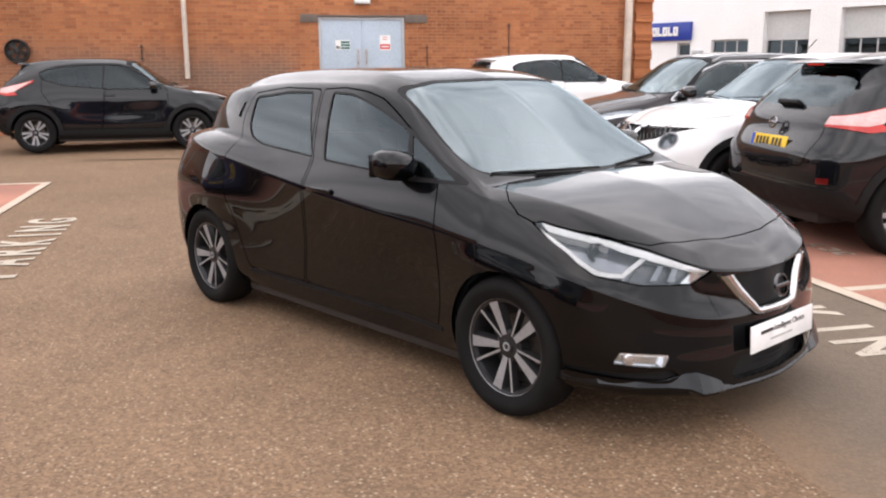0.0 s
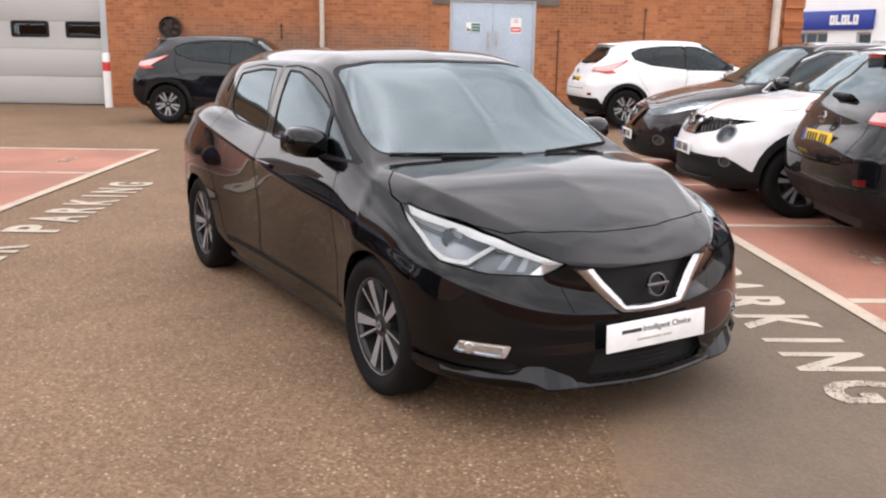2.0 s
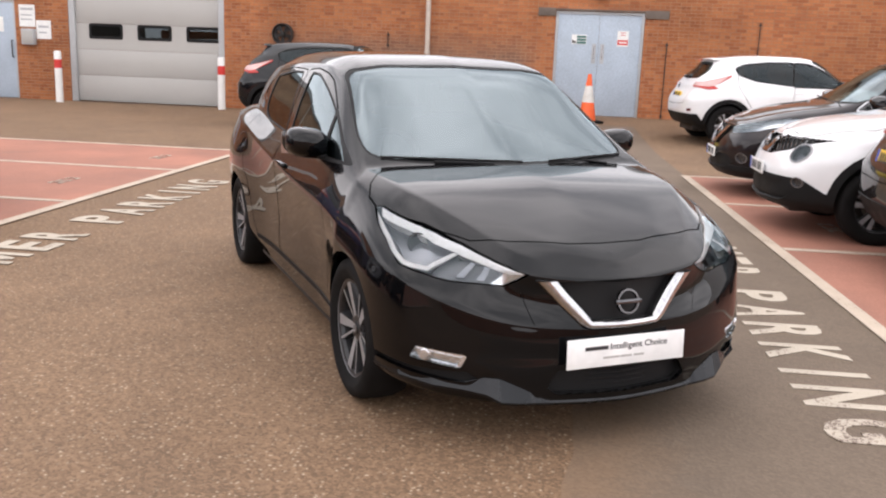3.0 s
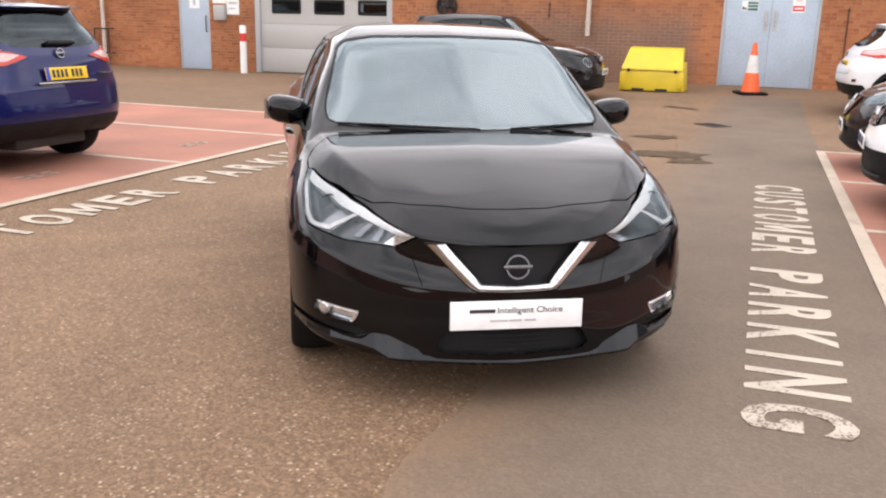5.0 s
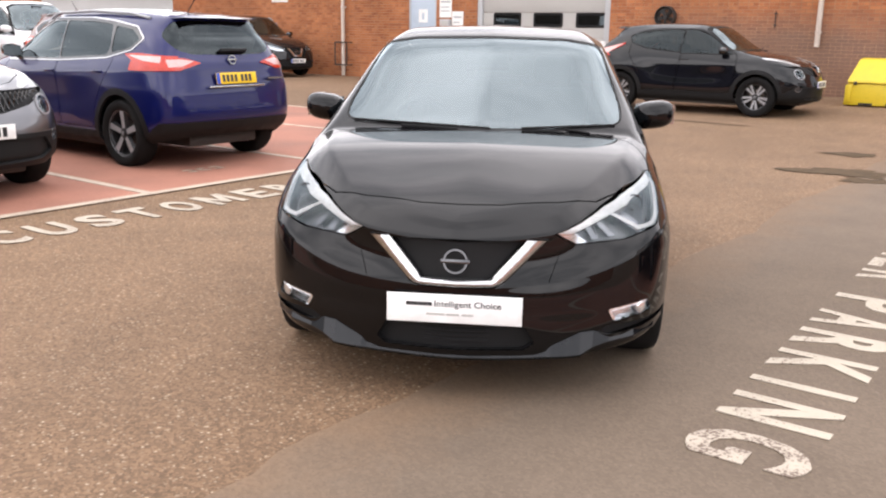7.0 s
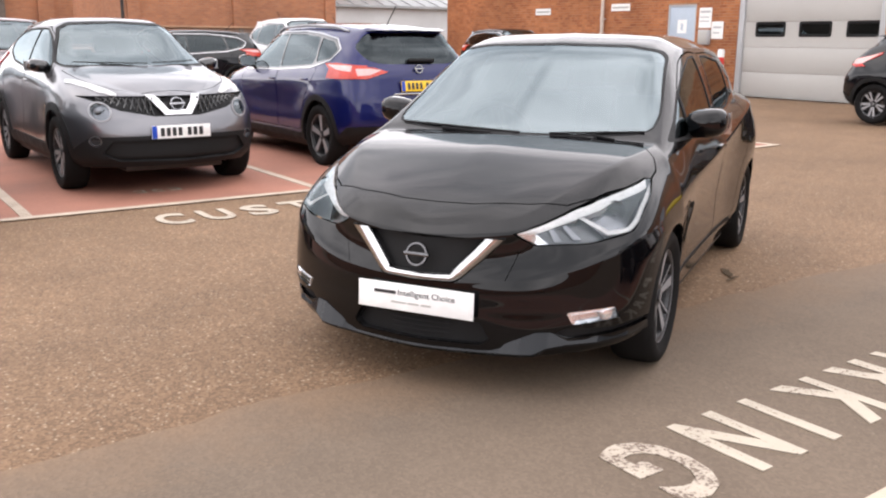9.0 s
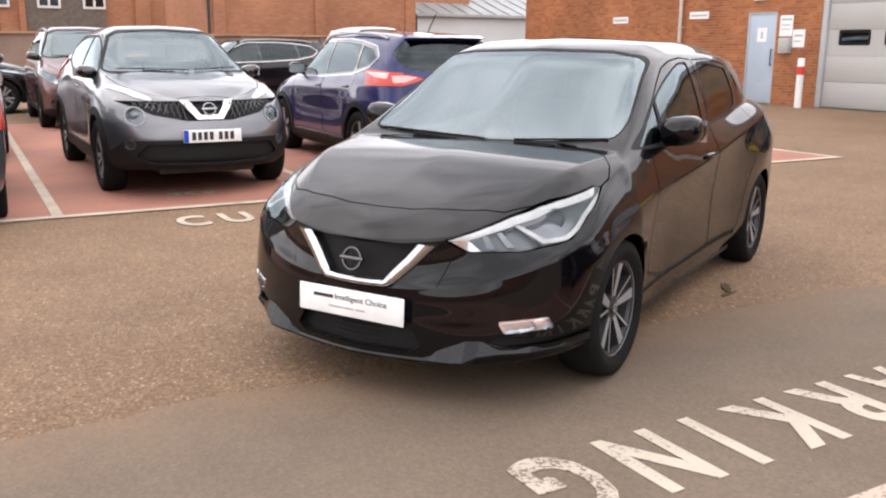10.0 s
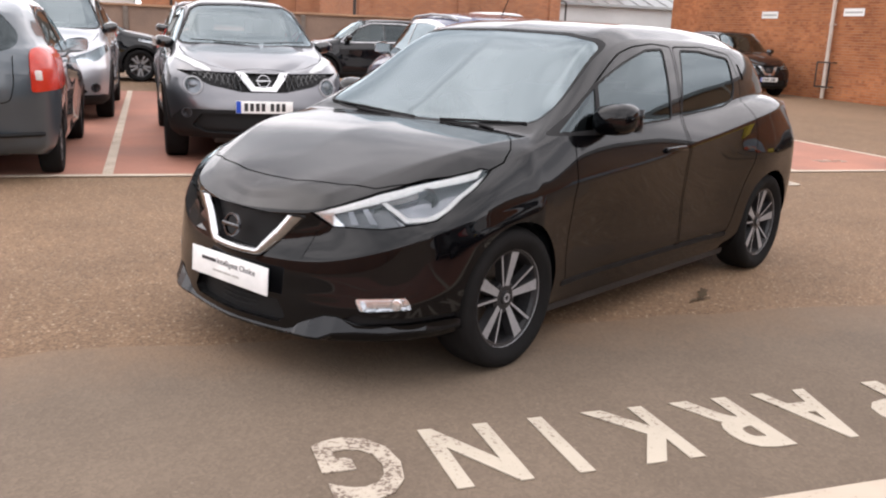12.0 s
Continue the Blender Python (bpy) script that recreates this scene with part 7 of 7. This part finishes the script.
def family_suv(m, paint, label, group="", taller=1.0, rails=True, style=(5, 0, 0.030, 0.040, 0.02)):
    car = thing("suv_car", m, label, "car", group)
    curves = [[(x, y, z if z < 0.5 else 0.5 + (z - 0.5) * taller) for x, y, z in c] for c in SUV]
    up = lambda z: z if z < 0.5 else 0.5 + (z - 0.5) * taller
    P = lambda pts, r=0.02: rounded([(a, up(b)) for a, b in pts], r, 2)
    s = Shell(creased_skin(curves, 6, 6, 4, ((.008,) * 14, (.012,) * 14), (0.012, -1.30, 0.80)))
    side = lambda c: c.y > 0.45
    cab = lambda c: c.y > 0.3 and c.z > 0.95
    nose, tail = (lambda c: c.x > 1.3), (lambda c: c.x < -1.2)
    R, B = 0.345, 1.323
    s.cut([(-2.3, .1), (2.4, .1), (2.4, .36), (1.9, .36), (1.7, .34), (-1.7, .34), (-1.9, .48), (-2.3, .50)], "side", lambda c: True, "cladding")
    for sx in (1, -1):
        s.cut(disc(sx * B, R + 0.01, 0.445, 28), "side", side, "cladding")
    fd = P([(-.20, .37), (-.12, 1.0), (-.10, 1.49), (.16, 1.48), (.40, 1.38), (.66, 1.22), (.93, 1.04), (.95, .80), (.90, .52), (.86, .37)], 0.03)
    rd = P([(-.215, .37), (-.135, 1.0), (-.115, 1.49), (-.60, 1.485), (-1.0, 1.45), (-1.18, 1.30), (-1.18, 1.02), (-1.03, .82), (-.90, .62), (-.85, .37)], 0.03)
    s.panel(fd, "side", side, "front_door", 0.004)
    s.panel(rd, "side", side, "rear_door", 0.004)
    fw = P([(-.15, 1.065), (-.12, 1.455), (.15, 1.445), (.37, 1.355), (.62, 1.20), (.83, 1.045)], 0.03)
    rw = P([(-.17, 1.07), (-.145, 1.455), (-.60, 1.45), (-1.0, 1.42), (-1.08, 1.20), (-1.04, 1.12)], 0.03)
    qw = P([(-1.12, 1.14), (-1.06, 1.41), (-1.36, 1.37), (-1.52, 1.28), (-1.42, 1.20)], 0.03)
    dlo = P([(-.17, 1.045), (-1.06, 1.095), (-1.45, 1.18), (-1.57, 1.285), (-1.40, 1.395), (-1.0, 1.45), (-.60, 1.478), (.15, 1.472), (.40, 1.375), (.66, 1.215), (.90, 1.025)], 0.02)
    s.cut(shrink(dlo, -0.014), "side", cab, "window_chrome")
    s.cut(dlo, "side", cab, "window_seal")
    for poly, nm in ((fw, "front_window"), (rw, "rear_window"), (qw, "quarter_window")):
        s.cut(poly, "side", cab, nm)
    screen = P([(-.2, 1.53), (.46, 1.505), (.56, 1.46), (.71, 1.15), (.69, 1.115), (-.2, 1.09)])
    s.cut(shrink(screen, -0.025), "front", lambda c: c.x > 0.2, "screen_seal")
    s.cut(screen, "front", lambda c: c.x > 0.2, "windscreen")
    back = P([(-.2, 1.475), (.50, 1.465), (.655, 1.30), (.60, 1.185), (.45, 1.14), (-.2, 1.13)], 0.05)
    s.cut(back, "front", lambda c: c.x < -1.5, "back_glass")
    s.panel([(1.98, -.2), (1.985, 0), (1.95, .25), (1.86, .45), (1.70, .60), (1.50, .675), (1.22, .71), (1.05, .72), (1.03, .55), (1.05, 0), (1.05, -.2)], "top", lambda c: c.z > up(0.78) and c.x > 0.8, "bonnet", 0.004)
    lamp = P([(.36, .775), (.42, .715), (.60, .725), (.75, .765), (.845, .85), (.855, .93), (.80, .925), (.66, .865)], 0.015)
    s.cut(lamp, "front", nose, "headlight")
    s.cut(P([(-.2, .56), (.22, .56), (.36, .70), (.36, .79), (-.2, .79)], 0.015), "front", nose, "grille")
    s.cut(P([(-.2, .575), (.135, .575), (.285, .775), (.195, .775), (.09, .62), (-.2, .62)], 0.004), "front", nose, "vee")
    s.cut(P([(-.2, .31), (.50, .33), (.62, .40), (.52, .475), (-.2, .475)]), "front", nose, "intake")
    s.cut(disc(.70, .45, .058, 18), "front", nose, "fog_ring")
    s.cut(disc(.70, .45, .046, 18), "front", nose, "fog")
    tl = P([(.38, 1.055), (.60, .995), (.95, .975), (.95, 1.12), (.75, 1.115), (.55, 1.10)], 0.012)
    s.cut(tl, "front", lambda c: c.x < -1.5, "tail_lamp")
    s.cut(P([(-1.36, 1.135), (-1.62, 1.145), (-2.0, 1.115), (-2.0, .985), (-1.80, .99), (-1.58, 1.05)], 0.012), "side", lambda c: c.y > 0.6 and c.x < -1.3, "tail_lamp")
    s.cut(P([(-1.44, 1.122), (-1.86, 1.116), (-1.88, 1.055), (-1.68, 1.072)], 0.012), "side", lambda c: c.y > 0.6 and c.x < -1.3, "tail_clear")
    s.cut(P([(.46, 1.072), (.60, 1.022), (.72, 1.015), (.72, 1.085), (.60, 1.09)], 0.012), "front", lambda c: c.x < -1.5, "tail_clear")
    s.arches(2.646, R + 0.01, 0.382)
    body = s.emit("body", ["body"], paint, car, depth=0.02)
    s.emit("cladding", ["cladding"], M_PLASTIC, car, push=0.008, depth=0.03)
    for sd in (1, -1):
        fdo = s.emit("front_door", ["front_door"], paint, car, sides=(sd,))
        rdo = s.emit("rear_door", ["rear_door"], paint, car, sides=(sd,))
        s.emit("window_surround", ["window_seal"], M_GLOSSBLACK, car, push=0.001, sides=(sd,))
        s.emit("window_strip", ["window_chrome"], M_CHROME, car, push=0.006, sides=(sd,), label="chrome strip round the side windows")
        for nm, par, mt in (("front_window", fdo, M_GLASS), ("rear_window", rdo, M_PRIVACY), ("quarter_window", car, M_PRIVACY)):
            s.emit("window", [nm], mt, par or car, push=-0.004, depth=0.0, sides=(sd,))
        hl = s.emit("headlight", ["headlight"], M_LENS, car, push=0.002, depth=0.0, sides=(sd,))
        s.emit("lamp_bowl", ["headlight"], M_REFLECTOR, hl, push=-0.04, depth=-0.04, sides=(sd,))
        fg = s.emit("fog_lamp", ["fog"], M_BOWL, car, push=-0.01, sides=(sd,))
        s.emit("fog_ring", ["fog_ring"], M_BOWLMID, fg, push=0.006, depth=0.02, sides=(sd,))
        s.emit("tail_lamp", ["tail_lamp"], M_AMBERLENS, car, push=0.012, depth=0.03, sides=(sd,), label="red tail lamp with a clear middle")
        s.emit("clear_section", ["tail_clear"], M_PINKLENS, car, push=0.014, depth=0.03, sides=(sd,), label="clear section of the tail lamp")
        if rails:
            bm = bmesh.new()
            tube(bm, [(.28, sd * .585, up(1.475)), (.16, sd * .575, up(1.53)), (-.5, sd * .565, up(1.555)), (-1.2, sd * .565, up(1.53)), (-1.48, sd * .56, up(1.485))], 0.016, 8)
            part("roof_rail", bm, M_ALLOY, car, "silver roof rail")
    s.emit("bonnet", ["bonnet"], paint, car)
    s.emit("windscreen_seal", ["screen_seal"], M_PLASTIC, car, push=-0.001)
    s.emit("windscreen", ["windscreen"], M_SCREEN_DULL, car, push=-0.003, depth=0.0)
    s.emit("tailgate_window", ["back_glass"], M_PRIVACY, car, push=-0.003, depth=0.0)
    s.emit("grille", ["grille"], M_PLASTIC, car, push=-0.03, depth=-0.03)
    s.emit("chrome_vee", ["vee"], M_CHROME, car, push=0.012, depth=0.03, label="chrome V across the grille")
    s.emit("lower_intake", ["intake"], M_PLASTIC, car, push=-0.02, depth=-0.02)
    ring_badge(car, 2.15, 0, up(.70), 0.06, -14)
    ring_badge(car, -2.022, 0, up(1.085), 0.05, -12, -1)
    number_plate(car, 2.24, .47, 1, 0, M_PLATEW, True, True)
    number_plate(car, -2.085, up(.905), -1, -10, M_PLATEY, True, True)
    bm = bmesh.new()
    box(bm, -2.115, -.36, up(.815), -2.085, .36, up(.835), bevel=0.006)
    part("tailgate_trim", bm, M_CHROME, car)
    spoiler(car, -1.68, -1.90, .50, up(1.528), paint)
    bm = bmesh.new()
    box(bm, -.03, -.17, -.02, .03, .17, .02, bevel=0.015, m=pose(-1.985, -0.05, up(1.175), 0, 25, 0))
    part("rear_wiper", bm, M_PLASTIC, car)
    bm = bmesh.new()
    tube(bm, [(-1.35, 0, up(1.56)), (-1.55, 0, up(1.56) + 0.20)], 0.006, 6)
    part("aerial", bm, M_PLASTIC, car)
    bm = bmesh.new()
    box(bm, -2.10, -.62, up(.885), -2.055, -.42, up(.90), m=pose(0, 0, 0))
    part("model_letters", bm, M_CHROME, car, "chrome model lettering as a plain bar")
    door_mirror(car, .74, .77, up(1.12), M_GLOSSBLACK if rails else paint, 0.88)
    handles(car, [(-.02, side_of(s, -.02, up(.93)), up(.93)), (-.95, side_of(s, -.95, up(.95)), up(.95))], paint)
    wiper(car, [(1.05, -.05, up(1.10)), (1.0, -.35, up(1.115)), (1.03, .10, up(1.115)), (.95, -.60, up(1.135))])
    arch_liner(car, 2.646, 0.39, 0.52, 0.82, 0.2, R)
    underside(car, 2.646, 0.79, 0.18, 0.30, -1.85, 2.0)
    cabin(car, dict(dash=.66, floor=.33, seat=.64, roof=up(1.58), half=.75, belt=1.05, tail=-1.7, mirror_x=.44))
    add_wheels(car, "suv" + str(style), 2.646, 0.775, R, 0.225, 0.24, style)
    return car


def stand(x, y, turn):
    return pose(x, y, ground_z(x, y), 0, 0, turn)


def old_hatchback(m):
    """The older, rounder hatchback: the same curves drawn taller and blunter at the back."""
    car = thing("old_hatchback_car", m, "slate grey older hatchback with tall red tail lamps", "car")

    def morph(x, y, z):
        zz = z if z < 0.4 else 0.4 + (z - 0.4) * 1.07
        if x < -1.2 and z > 0.5:
            x = x - 0.17 * min(1, (z - 0.5) * 1.6) * min(1, (-1.2 - x) * 3)
        return (x * 0.955, y * 0.965, zz)
    s = Shell(skin([[morph(*p) for p in c] for c in HATCH], 5, 4, 3))
    side = lambda c: c.y > 0.45
    cab = lambda c: c.y > 0.3 and c.z > 0.9
    R, B = 0.29, 1.205
    s.panel(rounded([(-.25, .30), (-.17, .95), (-.13, 1.43), (.14, 1.42), (.34, 1.35), (.60, 1.20), (.84, 1.0), (.86, .75), (.80, .30)], 0.03, 2), "side", side, "front_door", 0.004)
    s.panel(rounded([(-.265, .30), (-.185, .95), (-.145, 1.43), (-.55, 1.425), (-.90, 1.38), (-1.08, 1.22), (-1.04, .84), (-.92, .66), (-.80, .30)], 0.03, 2), "side", side, "rear_door", 0.004)
    for poly, nm in ((rounded([(-.20, 1.02), (-.15, 1.385), (.12, 1.375), (.30, 1.31), (.53, 1.17), (.72, 1.02)], 0.03, 2), "front_window"), (rounded([(-.24, 1.02), (-.19, 1.385), (-.60, 1.38), (-.90, 1.33), (-1.04, 1.16), (-.90, 1.05)], 0.04, 2), "rear_window")):
        s.cut(shrink(poly, -0.015), "side", cab, "seal")
        s.cut(poly, "side", cab, nm)
    s.cut(rounded([(-.2, 1.46), (.44, 1.43), (.52, 1.39), (.66, 1.09), (-.2, 1.03)], 0.02, 2), "front", lambda c: c.x > 0.2, "windscreen")
    s.cut(rounded([(-.2, 1.40), (.40, 1.385), (.56, 1.20), (.55, 1.09), (.42, 1.05), (-.2, 1.04)], 0.07, 3), "front", lambda c: c.x < -1.2, "back_glass")
    s.cut(rounded([(.64, 1.07), (.72, 1.09), (.81, 1.05), (.85, .93), (.84, .76), (.65, .74)], 0.025, 2), "front", lambda c: c.x < -1.2, "tail_lamp")
    s.panel(rounded([(-.2, .62), (.50, .66), (.535, .80), (.53, 1.06), (.60, 1.22), (.40, 1.42), (-.2, 1.42)], 0.05, 2), "front", lambda c: c.x < -1.4 and c.z < 1.03, "tailgate", 0.004)
    s.arches(2.41, R + 0.005, 0.325)
    s.emit("body", ["body"], P_SLATE, car, depth=0.02)
    s.emit("tailgate", ["tailgate"], P_SLATE, car)
    for sd in (1, -1):
        fdo = s.emit("front_door", ["front_door"], P_SLATE, car, sides=(sd,))
        rdo = s.emit("rear_door", ["rear_door"], P_SLATE, car, sides=(sd,))
        s.emit("window", ["front_window"], M_GLASS, fdo, push=-0.004, depth=0.0, sides=(sd,))
        s.emit("window", ["rear_window"], M_GLASS, rdo, push=-0.004, depth=0.0, sides=(sd,))
        tl = s.emit("tail_lamp", ["tail_lamp"], M_AMBERLENS, car, push=0.016, depth=0.04, sides=(sd,), label="tall orange red tail lamp")
        bm = bmesh.new()
        box(bm, -.012, -.03, -.04, .012, .03, .04, bevel=0.01, m=pose(-1.845, sd * .715, .88, 0, -8, sd * 35))
        part("clear_lens", bm, M_CLEARLENS, tl, "clear reversing lens")
    s.emit("window_seal", ["seal"], M_PLASTIC, car, push=0.001)
    s.emit("windscreen", ["windscreen"], M_SCREEN_DULL, car, push=-0.003, depth=0.0)
    s.emit("tailgate_window", ["back_glass"], M_PRIVACY, car, push=-0.003, depth=0.0)
    bm = bmesh.new()
    tube(bm, [(-1.72, -.72, .40), (-1.86, -.45, .40), (-1.885, 0, .40), (-1.86, .45, .40), (-1.72, .72, .40)], 0.018, 8)
    part("bumper_strip", bm, M_PLASTIC, car)
    number_plate(car, -1.90, .70, -1, -6, M_PLATEY, True, True)
    door_mirror(car, .62, .735, 1.06, P_SLATE, 0.95)
    handles(car, [(-.05, .815, .88), (-.85, .82, .90)], P_SLATE)
    arch_liner(car, 2.41, 0.332, 0.50, 0.77, 0.2, R)
    underside(car, 2.41, 0.70, 0.18, 0.26, -1.65, 1.75)
    cabin(car, dict(dash=.58, floor=.28, seat=.55, roof=1.48, half=.70, belt=1.0, tail=-1.5, mirror_x=.36))
    add_wheels(car, "old", 2.41, 0.715, R, 0.185, 0.20, (7, 0, 0.022, 0.03, 0.0))
    return car


ROW = "cars parked in the customer bays"
compact_crossover(stand(-1.57, 5.05, 88), P_BLACK_DUSTY, "black compact crossover parked nose-in on red bays", ROW)
compact_crossover(stand(-3.5, 4.72, -90), P_WHITE, "white compact crossover parked facing out of a red bay", ROW)
family_suv(stand(-5.8, 4.82, -90), P_BROWN, "black plum family crossover parked facing out of a red bay", ROW)
compact_crossover(stand(-11.95, 4.85, 97), P_WHITE, "white compact crossover standing side-on before the brick wall")
compact_crossover(stand(-11.85, -3.25, 90), P_BLACK_DUSTY, "black compact crossover standing side-on before the brick wall")
compact_crossover(stand(1.07, -6.25, 91) @ Matrix.Scale(1.035, 4), P_GREY, "gunmetal grey compact crossover facing out of a red bay", ROW)
family_suv(stand(-1.74, -6.42, -90), P_BLUE, "deep blue family crossover parked nose-in with silver roof rails", ROW)
old_hatchback(stand(3.62, -5.05, -90))
family_suv(stand(3.45, -9.95, 90), P_SILVER, "silver tall off-roader parked nose to nose with a hatchback", ROW, taller=1.14, style=(6, 0, 0.03, 0.035, 0.01))
family_suv(stand(0.98, -13.9, 90), P_MAROON, "brown family crossover with roof rails in the second row", ROW, taller=1.13)
family_suv(stand(-6.2, -16.5, 90), P_WHITE, "white tall off-roader in the second row of bays", ROW, taller=1.28, rails=False)
family_suv(stand(-5.1, -11.3, 90), P_MAROON, "brown crossover with roof rails in the second row", ROW, taller=1.06)
family_suv(stand(-3.1, -17.2, 0), P_BLACK_DUSTY, "black family crossover standing across the far lane", "cars along the far boundary", style=(5, 12, 0.016, 0.026, 0.02))
family_suv(stand(3.6, -17.0, 180), P_BLACK_DUSTY, "black crossover standing along the far lane", "cars along the far boundary", style=(5, 12, 0.016, 0.026, 0.02))
family_suv(stand(-14.3, -18.4, 84), P_BLACK_DUSTY, "black pickup-fronted off-roader by the brick wall", taller=1.14)

# ---- bricks of the long wall: each its own block, proud of the mortar ----
def wall_bricks():
    rnd = random.Random(5)
    L, H, J = 0.215, 0.065, 0.010
    holes = [(a - 0.002, b + 0.002, z0 - 0.1, z1 + 0.002) for a, b, z0, z1 in OPENINGS.values()]
    near, rest = [], []
    row, z = 0, 0.0
    while z < 3.45:
        y = WALL_Y0 + (0.0 if row % 2 else -0.1125)
        header = row % 4 == 3
        step = (0.1025 if header else L)
        while y < WALL_Y1 - 0.47:
            spans = [(max(y, WALL_Y0), min(y + step, WALL_Y1 - 0.47))]
            for a, b, z0, z1 in holes:
                if z + H > z0 and z < z1:
                    spans = [q for s0, s1 in spans for q in ((s0, min(s1, a)), (max(s0, b), s1)) if q[1] - q[0] > 0.03]
            for a, b in spans:
                out = 0.007 + rnd.uniform(-0.002, 0.002)
                full = abs(b - a - L) < 1e-6
                if full and 2.66 < y < 7.9 and 0.62 < z < 1.72 and len(near) < 300:
                    near.append((y, z))
                else:
                    rest.append((a, z, b, z + H, out))
            y += step + J
        z += H + J
        row += 1
    verts, faces = [], []
    for a, z0, b, z1, o in rest:
        k, c = len(verts), 0.004
        x0, x1 = WALL_X - 0.002, WALL_X + o
        verts += [(x0, a, z0), (x0, b, z0), (x0, b, z1), (x0, a, z1), (x1, a + c, z0 + c), (x1, b - c, z0 + c), (x1, b - c, z1 - c), (x1, a + c, z1 - c)]
        faces += [(k + 4, k + 5, k + 6, k + 7), (k, k + 1, k + 5, k + 4), (k + 1, k + 2, k + 6, k + 5), (k + 2, k + 3, k + 7, k + 6), (k + 3, k, k + 4, k + 7)]
    me = bpy.data.meshes.new("brickwork")
    me.from_pydata(verts, [], faces)
    ob = link_mesh("brickwork", me, M_BRICKS, wall_west, "coursed orange red bricks")
    ob["kind"] = "stuff"
    c = 0.004
    me = bpy.data.meshes.new("brick")
    me.from_pydata([(-0.002, 0, 0), (-0.002, L, 0), (-0.002, L, H), (-0.002, 0, H), (0.007, c, c), (0.007, L - c, c), (0.007, L - c, H - c), (0.007, c, H - c)], [],
                   [(4, 5, 6, 7), (0, 1, 5, 4), (1, 2, 6, 5), (2, 3, 7, 6), (3, 0, 4, 7)])
    me.materials.append(M_BRICK)
    for y, z in near:
        b = new("brick", me)
        b.parent = wall_west
        b.location = (WALL_X, y, z)


wall_bricks()
